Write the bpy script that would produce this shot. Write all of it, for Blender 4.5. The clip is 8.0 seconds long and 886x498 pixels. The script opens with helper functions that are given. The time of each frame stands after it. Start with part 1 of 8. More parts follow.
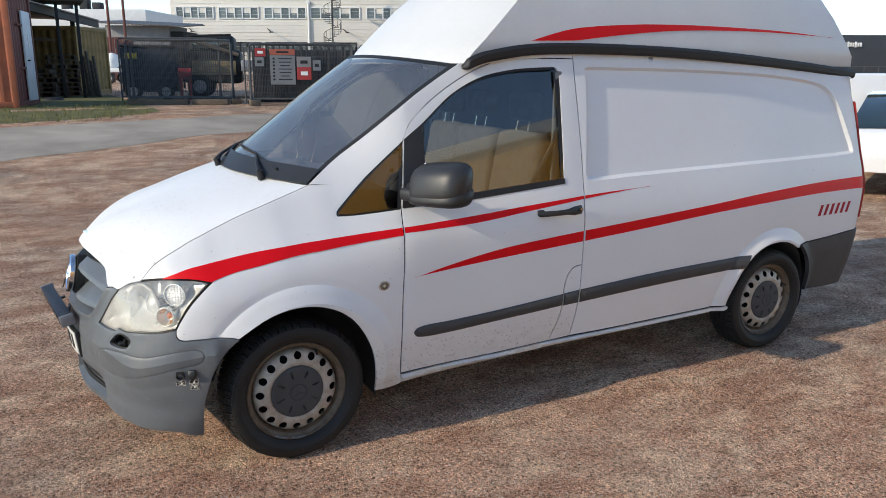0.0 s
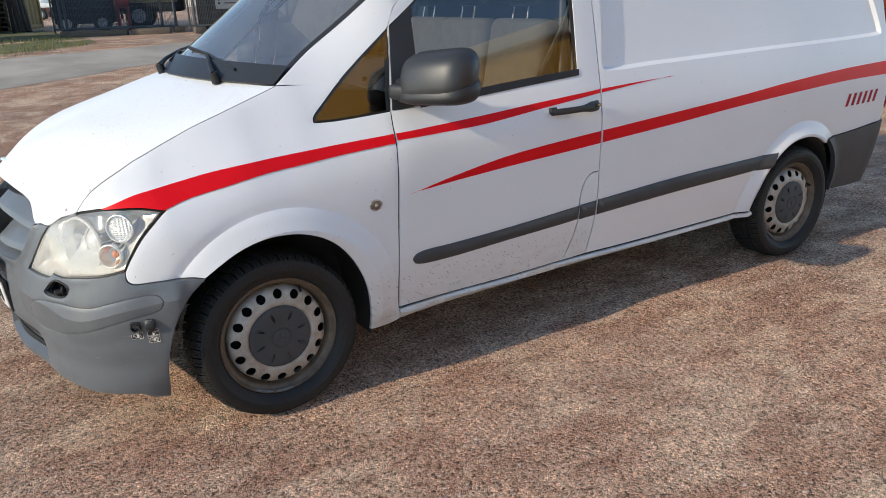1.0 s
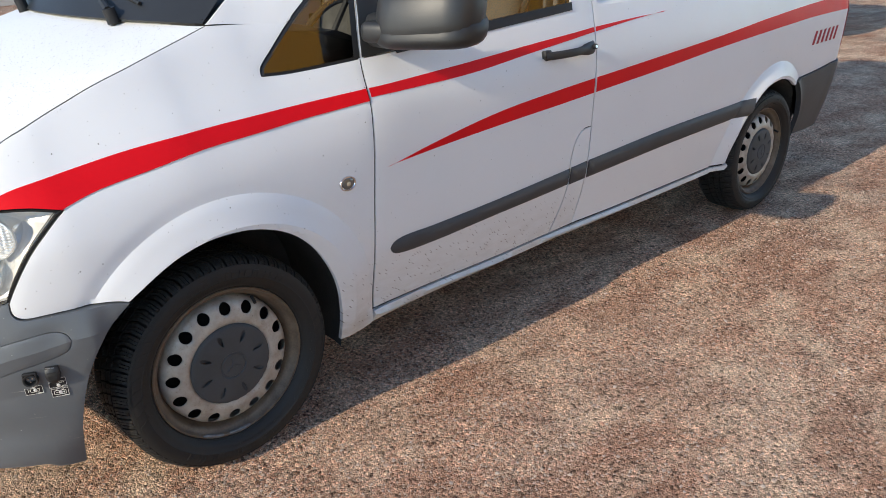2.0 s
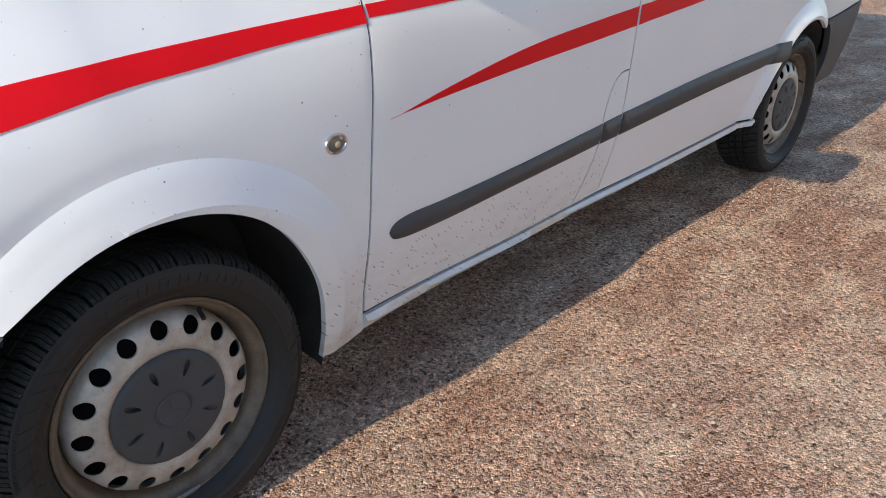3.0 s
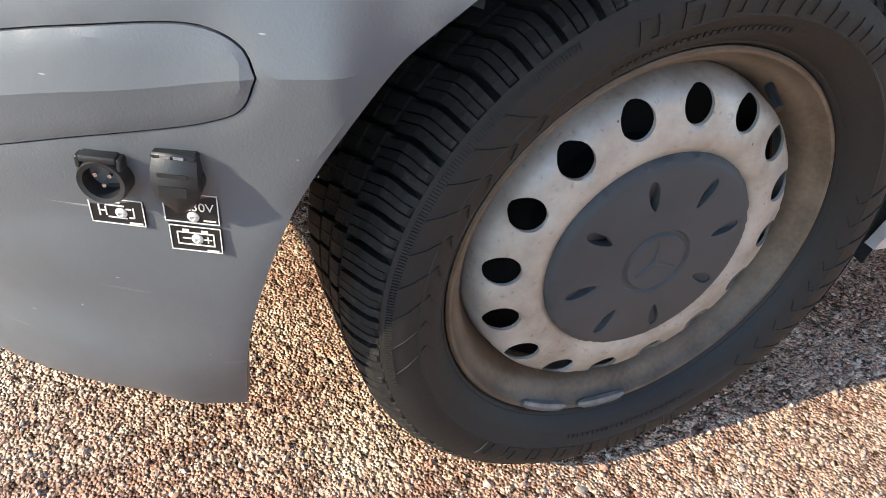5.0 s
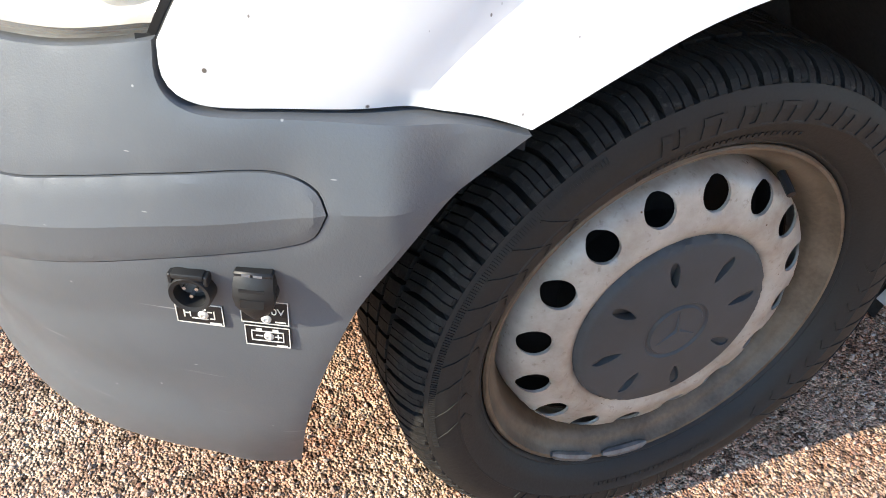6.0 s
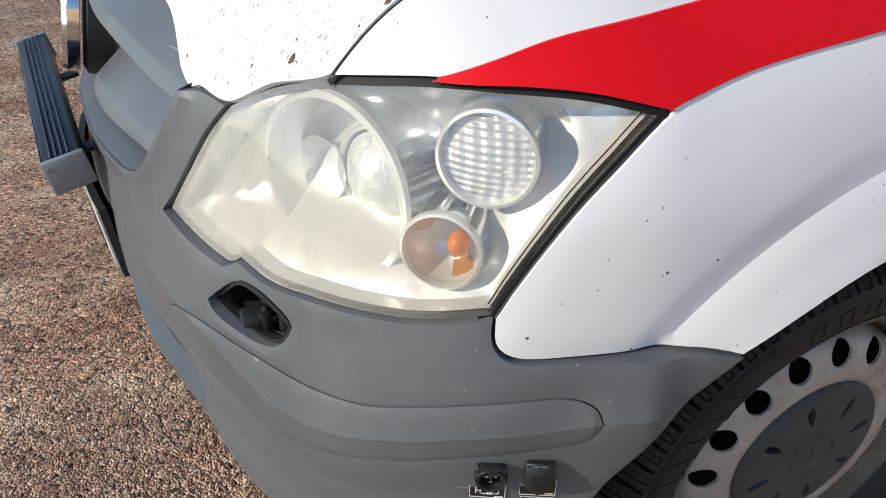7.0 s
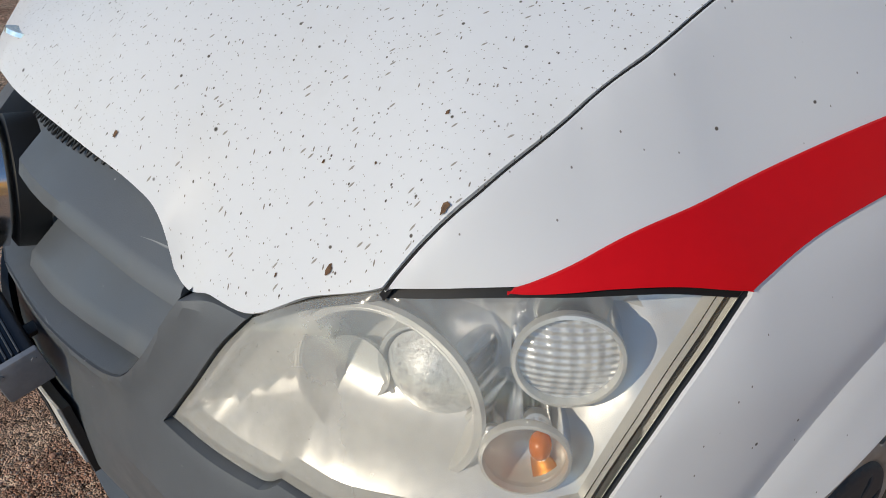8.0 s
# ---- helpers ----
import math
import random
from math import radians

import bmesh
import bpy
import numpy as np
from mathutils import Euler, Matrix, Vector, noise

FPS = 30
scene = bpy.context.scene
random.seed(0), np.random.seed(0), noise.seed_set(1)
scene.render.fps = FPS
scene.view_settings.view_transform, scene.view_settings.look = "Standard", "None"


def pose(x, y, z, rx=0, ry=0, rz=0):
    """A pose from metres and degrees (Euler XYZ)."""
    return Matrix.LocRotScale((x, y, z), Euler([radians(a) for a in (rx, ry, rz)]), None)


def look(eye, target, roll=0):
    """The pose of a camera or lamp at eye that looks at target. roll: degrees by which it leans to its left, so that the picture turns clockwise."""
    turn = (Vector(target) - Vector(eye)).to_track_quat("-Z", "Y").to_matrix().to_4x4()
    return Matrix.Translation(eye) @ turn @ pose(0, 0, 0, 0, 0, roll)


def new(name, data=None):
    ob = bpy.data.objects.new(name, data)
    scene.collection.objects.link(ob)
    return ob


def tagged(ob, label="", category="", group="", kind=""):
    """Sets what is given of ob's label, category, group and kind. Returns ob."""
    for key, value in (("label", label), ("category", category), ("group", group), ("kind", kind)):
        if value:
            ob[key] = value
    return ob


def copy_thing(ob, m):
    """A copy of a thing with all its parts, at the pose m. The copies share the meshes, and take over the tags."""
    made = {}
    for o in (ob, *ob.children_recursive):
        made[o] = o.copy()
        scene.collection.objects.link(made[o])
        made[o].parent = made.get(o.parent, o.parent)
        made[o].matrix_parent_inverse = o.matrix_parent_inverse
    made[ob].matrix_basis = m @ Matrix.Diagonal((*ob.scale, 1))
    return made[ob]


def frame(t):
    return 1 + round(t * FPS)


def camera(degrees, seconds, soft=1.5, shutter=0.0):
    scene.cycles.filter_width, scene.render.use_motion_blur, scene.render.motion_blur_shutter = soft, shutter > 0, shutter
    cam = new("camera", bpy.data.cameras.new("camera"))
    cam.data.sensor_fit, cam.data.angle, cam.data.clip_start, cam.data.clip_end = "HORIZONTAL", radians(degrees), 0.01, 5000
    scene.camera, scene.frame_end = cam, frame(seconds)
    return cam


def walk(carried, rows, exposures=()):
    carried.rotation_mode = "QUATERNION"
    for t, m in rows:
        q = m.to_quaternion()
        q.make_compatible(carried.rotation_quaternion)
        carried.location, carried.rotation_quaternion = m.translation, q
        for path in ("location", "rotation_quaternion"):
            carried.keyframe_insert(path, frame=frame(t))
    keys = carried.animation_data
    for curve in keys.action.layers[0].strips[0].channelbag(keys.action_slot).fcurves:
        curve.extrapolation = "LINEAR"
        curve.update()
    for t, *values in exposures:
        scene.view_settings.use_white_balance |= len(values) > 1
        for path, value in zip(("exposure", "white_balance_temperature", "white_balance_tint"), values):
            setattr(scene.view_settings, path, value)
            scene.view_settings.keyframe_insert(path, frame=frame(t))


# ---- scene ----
cam = camera(60.5, 8.0, soft=0.9)
PATH = [
    (0, (-0.937, -4.134, 1.815), (-0.024, -2.416, 1.35), 0.3),
    (0.5, (-0.93, -3.876, 1.702), (0.002, -2.19, 1.162), -1.0),
    (1, (-0.823, -3.567, 1.598), (0.149, -1.941, 0.955), -2.0),
    (1.5, (-0.809, -3.193, 1.549), (0.261, -1.671, 0.815), -2.1),
    (1.7, (-0.826, -3.019, 1.544), (0.3, -1.55, 0.787), -1.8),
    (2.8, (-0.541, -2.269, 1.345), (0.799, -1.044, 0.506), -0.5),
    (3, (-0.51, -2.155, 1.312), (0.794, -0.923, 0.429), 0.3),
    (3.5, (-0.478, -1.913, 1.222), (0.698, -0.613, 0.259), 2.5),
    (4, (-0.406, -1.675, 1.042), (0.573, -0.268, 0.012), 4.1),
    (4.5, (-0.446, -1.463, 0.865), (0.356, -0.016, -0.257), 6.1),
    (4.7, (-0.472, -1.414, 0.818), (0.271, 0.032, -0.347), 6.5),
    (5.8, (-0.464, -1.396, 0.86), (0.158, 0.025, -0.402), 6.9),
    (6, (-0.5, -1.398, 0.927), (0.13, 0.053, -0.297), 5.7),
    (6.5, (-0.635, -1.418, 1.018), (-0.028, 0.112, -0.119), 3.5),
    (7, (-0.766, -1.401, 1.174), (-0.128, 0.144, 0.076), 1.3),
    (7.5, (-0.871, -1.331, 1.193), (-0.129, 0.178, 0.11), -0.2),
    (8, (-0.859, -1.197, 1.291), (0.074, 0.227, 0.241), -0.8),
]
walk(cam, [(t, look(eye, target, roll)) for t, eye, target, roll in PATH],
     [(t, e + 0.06, 7200, 8) for t, e in ((0, 0.86), (1.0, 1.00), (2.0, 1.10), (3.0, 1.19), (4.0, 1.36), (4.7, 1.92), (5.8, 2.08), (6.0, 2.0), (6.5, 1.5), (7.0, 0.9), (7.5, 0.5), (8.0, 0.2))])
# Low spring sun straight ahead of the van, clear sky
SUN_UP, SUN_SIDE = 25.0, -1.2
sun_way = Vector((-math.cos(radians(SUN_UP)) * math.cos(radians(SUN_SIDE)), math.cos(radians(SUN_UP)) * math.sin(radians(SUN_SIDE)), math.sin(radians(SUN_UP))))
world = bpy.data.worlds.new("sky")
scene.world = world
world.use_nodes = True
tree = world.node_tree
sky = tree.nodes.new("ShaderNodeTexSky")
sky.sky_type, sky.sun_disc = "NISHITA", False
sky.sun_elevation, sky.sun_rotation = radians(SUN_UP), math.atan2(sun_way.x, sun_way.y)
sky.altitude = 900.0
sky.air_density, sky.dust_density, sky.ozone_density = 0.9, 0.1, 3.0
tree.links.new(sky.outputs["Color"], tree.nodes["Background"].inputs["Color"])
tree.nodes["Background"].inputs["Strength"].default_value = 0.15
sun = new("sun", bpy.data.lights.new("sun", "SUN"))
sun.data.energy, sun.data.angle, sun.data.color = 2.05, radians(0.6), (1.0, 0.92, 0.80)
sun.matrix_world = look(sun_way * 50, (0, 0, 0))
# ---- materials ----
def nodes_of(name):
    m = bpy.data.materials.new(name)
    m.use_nodes = True
    return m, m.node_tree.nodes, m.node_tree.links, m.node_tree.nodes["Principled BSDF"]


def coords(n, l, scale=(1, 1, 1), turn=(0, 0, 0)):
    c, mp = n.new("ShaderNodeTexCoord"), n.new("ShaderNodeMapping")
    mp.inputs["Scale"].default_value, mp.inputs["Rotation"].default_value = scale, turn
    l.new(c.outputs["Object"], mp.inputs["Vector"])
    return mp.outputs["Vector"]


def noise_of(n, l, vec, scale, detail=4.0, rough=0.55):
    t = n.new("ShaderNodeTexNoise")
    t.inputs["Scale"].default_value, t.inputs["Detail"].default_value, t.inputs["Roughness"].default_value = scale, detail, rough
    l.new(vec, t.inputs["Vector"])
    return t.outputs["Fac"]


def ramp(n, l, fac, stops):
    r = n.new("ShaderNodeValToRGB")
    e = r.color_ramp.elements
    while len(e) < len(stops):
        e.new(0.5)
    for k, (p, c) in zip(e, stops):
        k.position, k.color = p, (*c, 1) if len(c) == 3 else c
    l.new(fac, r.inputs["Fac"])
    return r.outputs["Color"]


def grey(v):
    return (v, v, v)


def mix(n, l, fac, a, b, kind="MIX"):
    m = n.new("ShaderNodeMix")
    m.data_type, m.blend_type = "RGBA", kind
    for socket, v in ((m.inputs[0], fac), (m.inputs[6], a), (m.inputs[7], b)):
        if isinstance(v, (int, float)):
            socket.default_value = v
        elif isinstance(v, tuple):
            socket.default_value = (*v, 1)
        else:
            l.new(v, socket)
    return m.outputs[2]


def bump(n, l, p, height, strength, distance):
    b = n.new("ShaderNodeBump")
    b.inputs["Strength"].default_value, b.inputs["Distance"].default_value = strength, distance
    l.new(height, b.inputs["Height"])
    l.new(b.outputs["Normal"], p.inputs["Normal"])


def surface(name, base, rough=0.5, metal=0.0, vary=0.15, coarse=3.0, fine=60.0, relief=0.0, coat=0.0, dark=None, random_tint=0.0, spec=0.5, stretch=(1, 1, 1)):
    """A plain material with variation at two scales, wear in the gloss and fine relief."""
    m, n, l, p = nodes_of(name)
    v = coords(n, l, stretch)
    a, b = noise_of(n, l, v, coarse), noise_of(n, l, v, fine, 6)
    dark = dark or tuple(c * (1 - vary * 1.6) for c in base)
    light = tuple(min(c * (1 + vary * 0.7), 1) for c in base)
    c = mix(n, l, 0.35, ramp(n, l, a, [(0.32, dark), (0.68, light)]), ramp(n, l, b, [(0.3, dark), (0.7, light)]))
    if random_tint:
        info = n.new("ShaderNodeObjectInfo")
        c = mix(n, l, 1.0, c, ramp(n, l, info.outputs["Random"], [(0, grey(1 - random_tint)), (1, grey(1.0))]), "MULTIPLY")
    l.new(c, p.inputs["Base Color"])
    r = n.new("ShaderNodeMapRange")
    r.inputs["To Min"].default_value, r.inputs["To Max"].default_value = max(rough - 0.1, 0.02), min(rough + 0.1, 1)
    l.new(b, r.inputs["Value"])
    l.new(r.outputs[0], p.inputs["Roughness"])
    p.inputs["Metallic"].default_value, p.inputs["Coat Weight"].default_value, p.inputs["Specular IOR Level"].default_value = metal, coat, spec
    p.inputs["Coat Roughness"].default_value = 0.06
    if relief:
        bump(n, l, p, b, 0.6, relief)
    return m


def drawn_out(n, l, turn, scale, upright=False):
    """Object coordinates turned first and stretched after, for dashes that lie at a slant; upright: height becomes the second axis."""
    mp = n.new("ShaderNodeMapping")
    mp.inputs["Scale"].default_value, mp.inputs["Rotation"].default_value = scale, (radians(90) if upright else 0, 0, 0)
    l.new(coords(n, l, (1, 1, 1), turn), mp.inputs["Vector"])
    return mp.outputs["Vector"]


def specks(n, l, vec, scale, size, cover, c, dark, flat_cells=False):
    """Small flies, chips and splashes: dots round the points of a cell pattern, on part of its cells."""
    vo = n.new("ShaderNodeTexVoronoi")
    vo.voronoi_dimensions = "2D" if flat_cells else "3D"
    vo.inputs["Scale"].default_value = scale
    l.new(vec, vo.inputs["Vector"])
    near = ramp(n, l, vo.outputs["Distance"], [(size * 0.6, grey(1)), (size, grey(0))])
    some = n.new("ShaderNodeSeparateColor")
    l.new(vo.outputs["Color"], some.inputs["Color"])
    pick = ramp(n, l, some.outputs["Red"], [(cover, grey(1)), (cover + 0.01, grey(0))])
    return mix(n, l, mix(n, l, 1.0, near, pick, "MULTIPLY"), c, dark)


def paint(name, base=(0.72, 0.722, 0.725), dots=0.0, mud=0.0):
    """White van paint; dots: how many of the small dark specks; mud: dried splashes thrown up low down."""
    m, n, l, p = nodes_of(name)
    v = coords(n, l)
    a = noise_of(n, l, v, 1.7, 5)
    c = ramp(n, l, a, [(0.3, tuple(k * 0.955 for k in base)), (0.7, base)])
    if dots:
        slant = coords(n, l, (1.0, 1.0, 1.0))
        c = specks(n, l, slant, 38.0, 0.085, 0.65 * dots, c, (0.10, 0.085, 0.07))
        c = specks(n, l, slant, 15.0, 0.05, 0.28 * dots, c, (0.06, 0.05, 0.04))
        c = specks(n, l, coords(n, l, (1.3, 1.0, 0.8), (0.3, 0.5, 0.2)), 95.0, 0.13, 0.55 * dots, c, (0.20, 0.18, 0.16))
    if dots > 0.5:
        for turn, stretch, sc, size, share, tone in ((0, 1.0, 150.0, 0.085, 0.34, (0.36, 0.33, 0.29)), (20, 0.8, 85.0, 0.066, 0.36, (0.17, 0.145, 0.12)), (50, 0.9, 34.0, 0.040, 0.40, (0.09, 0.072, 0.056)), (25, 0.30, 75.0, 0.080, 0.30, (0.30, 0.27, 0.235)), (-35, 0.45, 55.0, 0.055, 0.22, (0.20, 0.17, 0.14))):
            c = specks(n, l, drawn_out(n, l, (0, 0, radians(turn)), (stretch, 1, 1)), sc, size, share, c, tone, True)
        c = mix(n, l, ramp(n, l, noise_of(n, l, v, 7.0, 6, 0.7), [(0.50, grey(0)), (0.78, grey(0.22))]), c, (0.58, 0.55, 0.48))
    rough = ramp(n, l, noise_of(n, l, v, 9.0, 6), [(0.3, grey(0.34)), (0.7, grey(0.46))])
    if mud:
        geo = n.new("ShaderNodeNewGeometry")
        xyz = n.new("ShaderNodeSeparateXYZ")
        l.new(geo.outputs["Position"], xyz.inputs["Vector"])
        blot = ramp(n, l, noise_of(n, l, v, 5.0, 5), [(0.26, grey(0.25)), (0.46, grey(1))])
        low = ramp(n, l, xyz.outputs["Z"], [(0.298, grey(1.0)), (0.335, grey(0.55)), (0.44, grey(0.30)), (0.56, grey(0.0))])
        film = mix(n, l, 1.0, low, ramp(n, l, noise_of(n, l, coords(n, l, (1, 1, 3)), 9.0, 7, 0.7), [(0.30, grey(0.25)), (0.66, grey(1))]), "MULTIPLY")
        c = mix(n, l, mix(n, l, 1.0, film, grey(0.80 * mud), "MULTIPLY"), c, (0.40, 0.335, 0.265))
        clean = c
        for turn, sc, size, share, tone in ((-48, 46.0, 0.070, 0.55, (0.17, 0.145, 0.125)), (-40, 75.0, 0.105, 0.50, (0.26, 0.22, 0.19)), (-56, 30.0, 0.036, 0.45, (0.10, 0.085, 0.07))):
            c = specks(n, l, drawn_out(n, l, (0, radians(turn), 0), (0.17, 1, 1), True), sc, size, share, c, tone, True)
        thrown = mix(n, l, 1.0, ramp(n, l, xyz.outputs["Z"], [(0.455, grey(1.0)), (0.53, grey(0.0))]), blot, "MULTIPLY")
        c = mix(n, l, thrown, clean, c)
    l.new(c, p.inputs["Base Color"])
    l.new(rough, p.inputs["Roughness"])
    p.inputs["Coat Weight"].default_value, p.inputs["Coat Roughness"].default_value, p.inputs["Specular IOR Level"].default_value = (0.0, 0.30, 0.14) if dots > 0.5 else (0.10, 0.30, 0.32)
    bump(n, l, p, noise_of(n, l, v, 240.0, 3), 0.08, 0.0006)
    return m


def pane(name, tint, gloss_rough=0.0, ior=1.5, dust=0.0):
    """Clear or tinted glass: what lies behind shows through, and the surface mirrors."""
    m, n, l, p = nodes_of(name)
    n.remove(p)
    clear, gloss, both, f = n.new("ShaderNodeBsdfTransparent"), n.new("ShaderNodeBsdfGlossy"), n.new("ShaderNodeMixShader"), n.new("ShaderNodeFresnel")
    clear.inputs["Color"].default_value = (*tint, 1)
    gloss.inputs["Roughness"].default_value, f.inputs["IOR"].default_value = gloss_rough, ior
    for a, b in ((f.outputs[0], both.inputs[0]), (clear.outputs[0], both.inputs[1]), (gloss.outputs[0], both.inputs[2]), (both.outputs[0], n["Material Output"].inputs["Surface"])):
        l.new(a, b)
    # pale diffuse film: dust, plus painted haze in place of mirrored sky
    if dust:
        dull, film = n.new("ShaderNodeBsdfDiffuse"), n.new("ShaderNodeMixShader")
        dull.inputs["Color"].default_value = (0.75, 0.75, 0.74, 1)
        l.new(ramp(n, l, noise_of(n, l, coords(n, l), 3.0, 6), [(0.3, grey(dust * 0.5)), (0.7, grey(dust * 1.4))]), film.inputs[0])
        l.new(both.outputs[0], film.inputs[1])
        l.new(dull.outputs[0], film.inputs[2])
        l.new(film.outputs[0], n["Material Output"].inputs["Surface"])
    return m


WHITE = paint("white_paint", dots=0.12)
WHITE_HOOD = paint("white_paint_specked", dots=1.0)
WHITE_DOOR = paint("white_paint_splashed", dots=0.13, mud=1.0)
WHITE_ROOF = surface("white_gelcoat", (0.62, 0.62, 0.61), 0.42, vary=0.04, coarse=2, fine=40, relief=0.0004)
RED = surface("red_film", (0.68, 0.004, 0.010), 0.45, vary=0.05, coarse=6, fine=90, spec=0.18)
def scuffed_plastic():
    """Grey bumper plastic, fine-grained, with pale nicks and long thin scratches."""
    m, n, l, p = nodes_of("grey_plastic")
    v = coords(n, l)
    c = ramp(n, l, noise_of(n, l, v, 4.0, 6), [(0.3, (0.088, 0.097, 0.106)), (0.7, (0.115, 0.125, 0.135))])
    c = specks(n, l, v, 42.0, 0.06, 0.22, c, (0.34, 0.34, 0.33))
    c = specks(n, l, coords(n, l, (0.6, 0.6, 2.6), (0.1, 0.3, 0)), 30.0, 0.05, 0.20, c, (0.30, 0.30, 0.29))
    line = noise_of(n, l, coords(n, l, (3, 3, 150), (0, radians(3), 0)), 1.0, 3, 0.5)
    here = ramp(n, l, noise_of(n, l, v, 6.0, 3), [(0.55, grey(0)), (0.62, grey(1))])
    c = mix(n, l, mix(n, l, 1.0, ramp(n, l, line, [(0.70, grey(0)), (0.73, grey(0.8))]), here, "MULTIPLY"), c, (0.36, 0.36, 0.35))
    c = mix(n, l, ramp(n, l, noise_of(n, l, coords(n, l, (1, 1, 0.3)), 7.0, 6, 0.6), [(0.55, grey(0)), (0.75, grey(0.22))]), c, (0.24, 0.22, 0.19))
    l.new(c, p.inputs["Base Color"])
    l.new(ramp(n, l, noise_of(n, l, v, 11.0, 6), [(0.3, grey(0.36)), (0.7, grey(0.52))]), p.inputs["Roughness"])
    bump(n, l, p, noise_of(n, l, v, 500.0, 3), 0.5, 0.0004)
    return m


PLASTIC = scuffed_plastic()
PLASTIC_DARK = surface("dark_plastic", (0.016, 0.0165, 0.017), 0.5, vary=0.2, coarse=8, fine=400, relief=0.0003)
TRIM_GREY = surface("trim_plastic", (0.046, 0.047, 0.050), 0.58, vary=0.15, coarse=8, fine=300, relief=0.0003)
RUBBER = surface("rubber", (0.010, 0.010, 0.0105), 0.6, vary=0.25, coarse=12, fine=200, relief=0.0003)
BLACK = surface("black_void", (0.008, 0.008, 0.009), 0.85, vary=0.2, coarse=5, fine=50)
LINER = surface("wheel_liner", (0.018, 0.017, 0.016), 0.9, vary=0.4, coarse=9, fine=160, relief=0.002, dark=(0.055, 0.048, 0.042))
TYRE = surface("tyre_rubber", (0.0155, 0.0148, 0.014), 0.62, vary=0.2, coarse=9, fine=260, relief=0.0004, dark=(0.020, 0.0185, 0.0168), spec=0.32)
def tread_rubber():
    """Tyre tread, dark with pale scuffs and dust on the worn faces."""
    m, n, l, p = nodes_of("tread_rubber")
    v = coords(n, l)
    c = ramp(n, l, noise_of(n, l, v, 30.0, 6), [(0.3, (0.011, 0.0105, 0.010)), (0.7, (0.020, 0.019, 0.0175))])
    c = mix(n, l, ramp(n, l, noise_of(n, l, v, 95.0, 7, 0.75), [(0.56, grey(0)), (0.68, grey(0.75))]), c, (0.075, 0.072, 0.066))
    l.new(c, p.inputs["Base Color"])
    p.inputs["Roughness"].default_value, p.inputs["Specular IOR Level"].default_value = 0.72, 0.3
    bump(n, l, p, noise_of(n, l, v, 260.0, 5, 0.7), 0.8, 0.0012)
    return m


TREAD = tread_rubber()
CAP = surface("cap_plastic", (0.056, 0.059, 0.063), 0.62, vary=0.15, coarse=9, fine=260, relief=0.0002, dark=(0.044, 0.043, 0.041), spec=0.35)
LEAD = surface("zinc_weight", (0.20, 0.20, 0.20), 0.55, 0.6, vary=0.25, coarse=60, fine=300)
CHROME = surface("chrome", (0.75, 0.76, 0.78), 0.16, 1.0, vary=0.08, coarse=20, fine=200)
MIRROR = surface("mirror_glass", (0.85, 0.86, 0.87), 0.03, 1.0, vary=0.02)
STEEL_GREY = surface("galvanised_steel", (0.30, 0.31, 0.33), 0.5, 0.5, vary=0.2, coarse=8, fine=90)
FABRIC = surface("seat_fabric", (0.11, 0.108, 0.105), 0.9, vary=0.2, coarse=20, fine=400, relief=0.001)
DASH = surface("dashboard_plastic", (0.035, 0.037, 0.04), 0.7, vary=0.2, coarse=10, fine=400, relief=0.0005)
CABIN = surface("cabin_lining", (0.16, 0.165, 0.17), 0.85, vary=0.1, coarse=4, fine=90)
# windscreen film strength covers thin dust and a painted sky-reflection haze
GLASS_FRONT = pane("windscreen_glass", (0.78, 0.83, 0.82), ior=2.9, dust=0.07)
GLASS_SIDE = pane("side_glass", (0.66, 0.69, 0.68), ior=2.1)
LENS = pane("lamp_lens", (0.93, 0.93, 0.92), 0.03, 1.45)
AMBER = surface("amber_bulb", (0.9, 0.22, 0.01), 0.2, vary=0.1, coat=1.0)
RED_LENS = surface("red_lamp_lens", (0.30, 0.012, 0.02), 0.15, vary=0.1, coat=1.0)


def rim_paint():
    """Silver steel wheel paint with brown brake dust and rust in blotches."""
    m, n, l, p = nodes_of("wheel_steel")
    v = coords(n, l)
    dust = noise_of(n, l, v, 13.0, 6, 0.65)
    fine = noise_of(n, l, v, 120.0, 5)
    c = ramp(n, l, dust, [(0.30, (0.27, 0.22, 0.17)), (0.48, (0.38, 0.34, 0.29)), (0.66, (0.48, 0.45, 0.40))])
    c = mix(n, l, ramp(n, l, fine, [(0.60, grey(0)), (0.72, grey(0.5))]), c, (0.16, 0.12, 0.09))
    c = specks(n, l, v, 60.0, 0.10, 0.3, c, (0.13, 0.07, 0.035))
    l.new(c, p.inputs["Base Color"])
    p.inputs["Metallic"].default_value, p.inputs["Roughness"].default_value = 0.25, 0.48
    bump(n, l, p, fine, 0.3, 0.0005)
    return m


RIM = rim_paint()
RIM_DUSTY = surface("wheel_steel_dusty", (0.15, 0.112, 0.078), 0.5, 0.08, vary=0.3, coarse=14, fine=160, relief=0.0004, dark=(0.065, 0.044, 0.029), spec=0.35)
# ---- ground: level round the van, rising gently towards the fenced yard beyond ----
def lie(x, y):
    """Height of the ground."""
    t = np.clip((np.asarray(y, float) - 3.0) / 12.5, 0, 1)
    return 0.85 * t * t * (3 - 2 * t) + 0 * np.asarray(x, float)
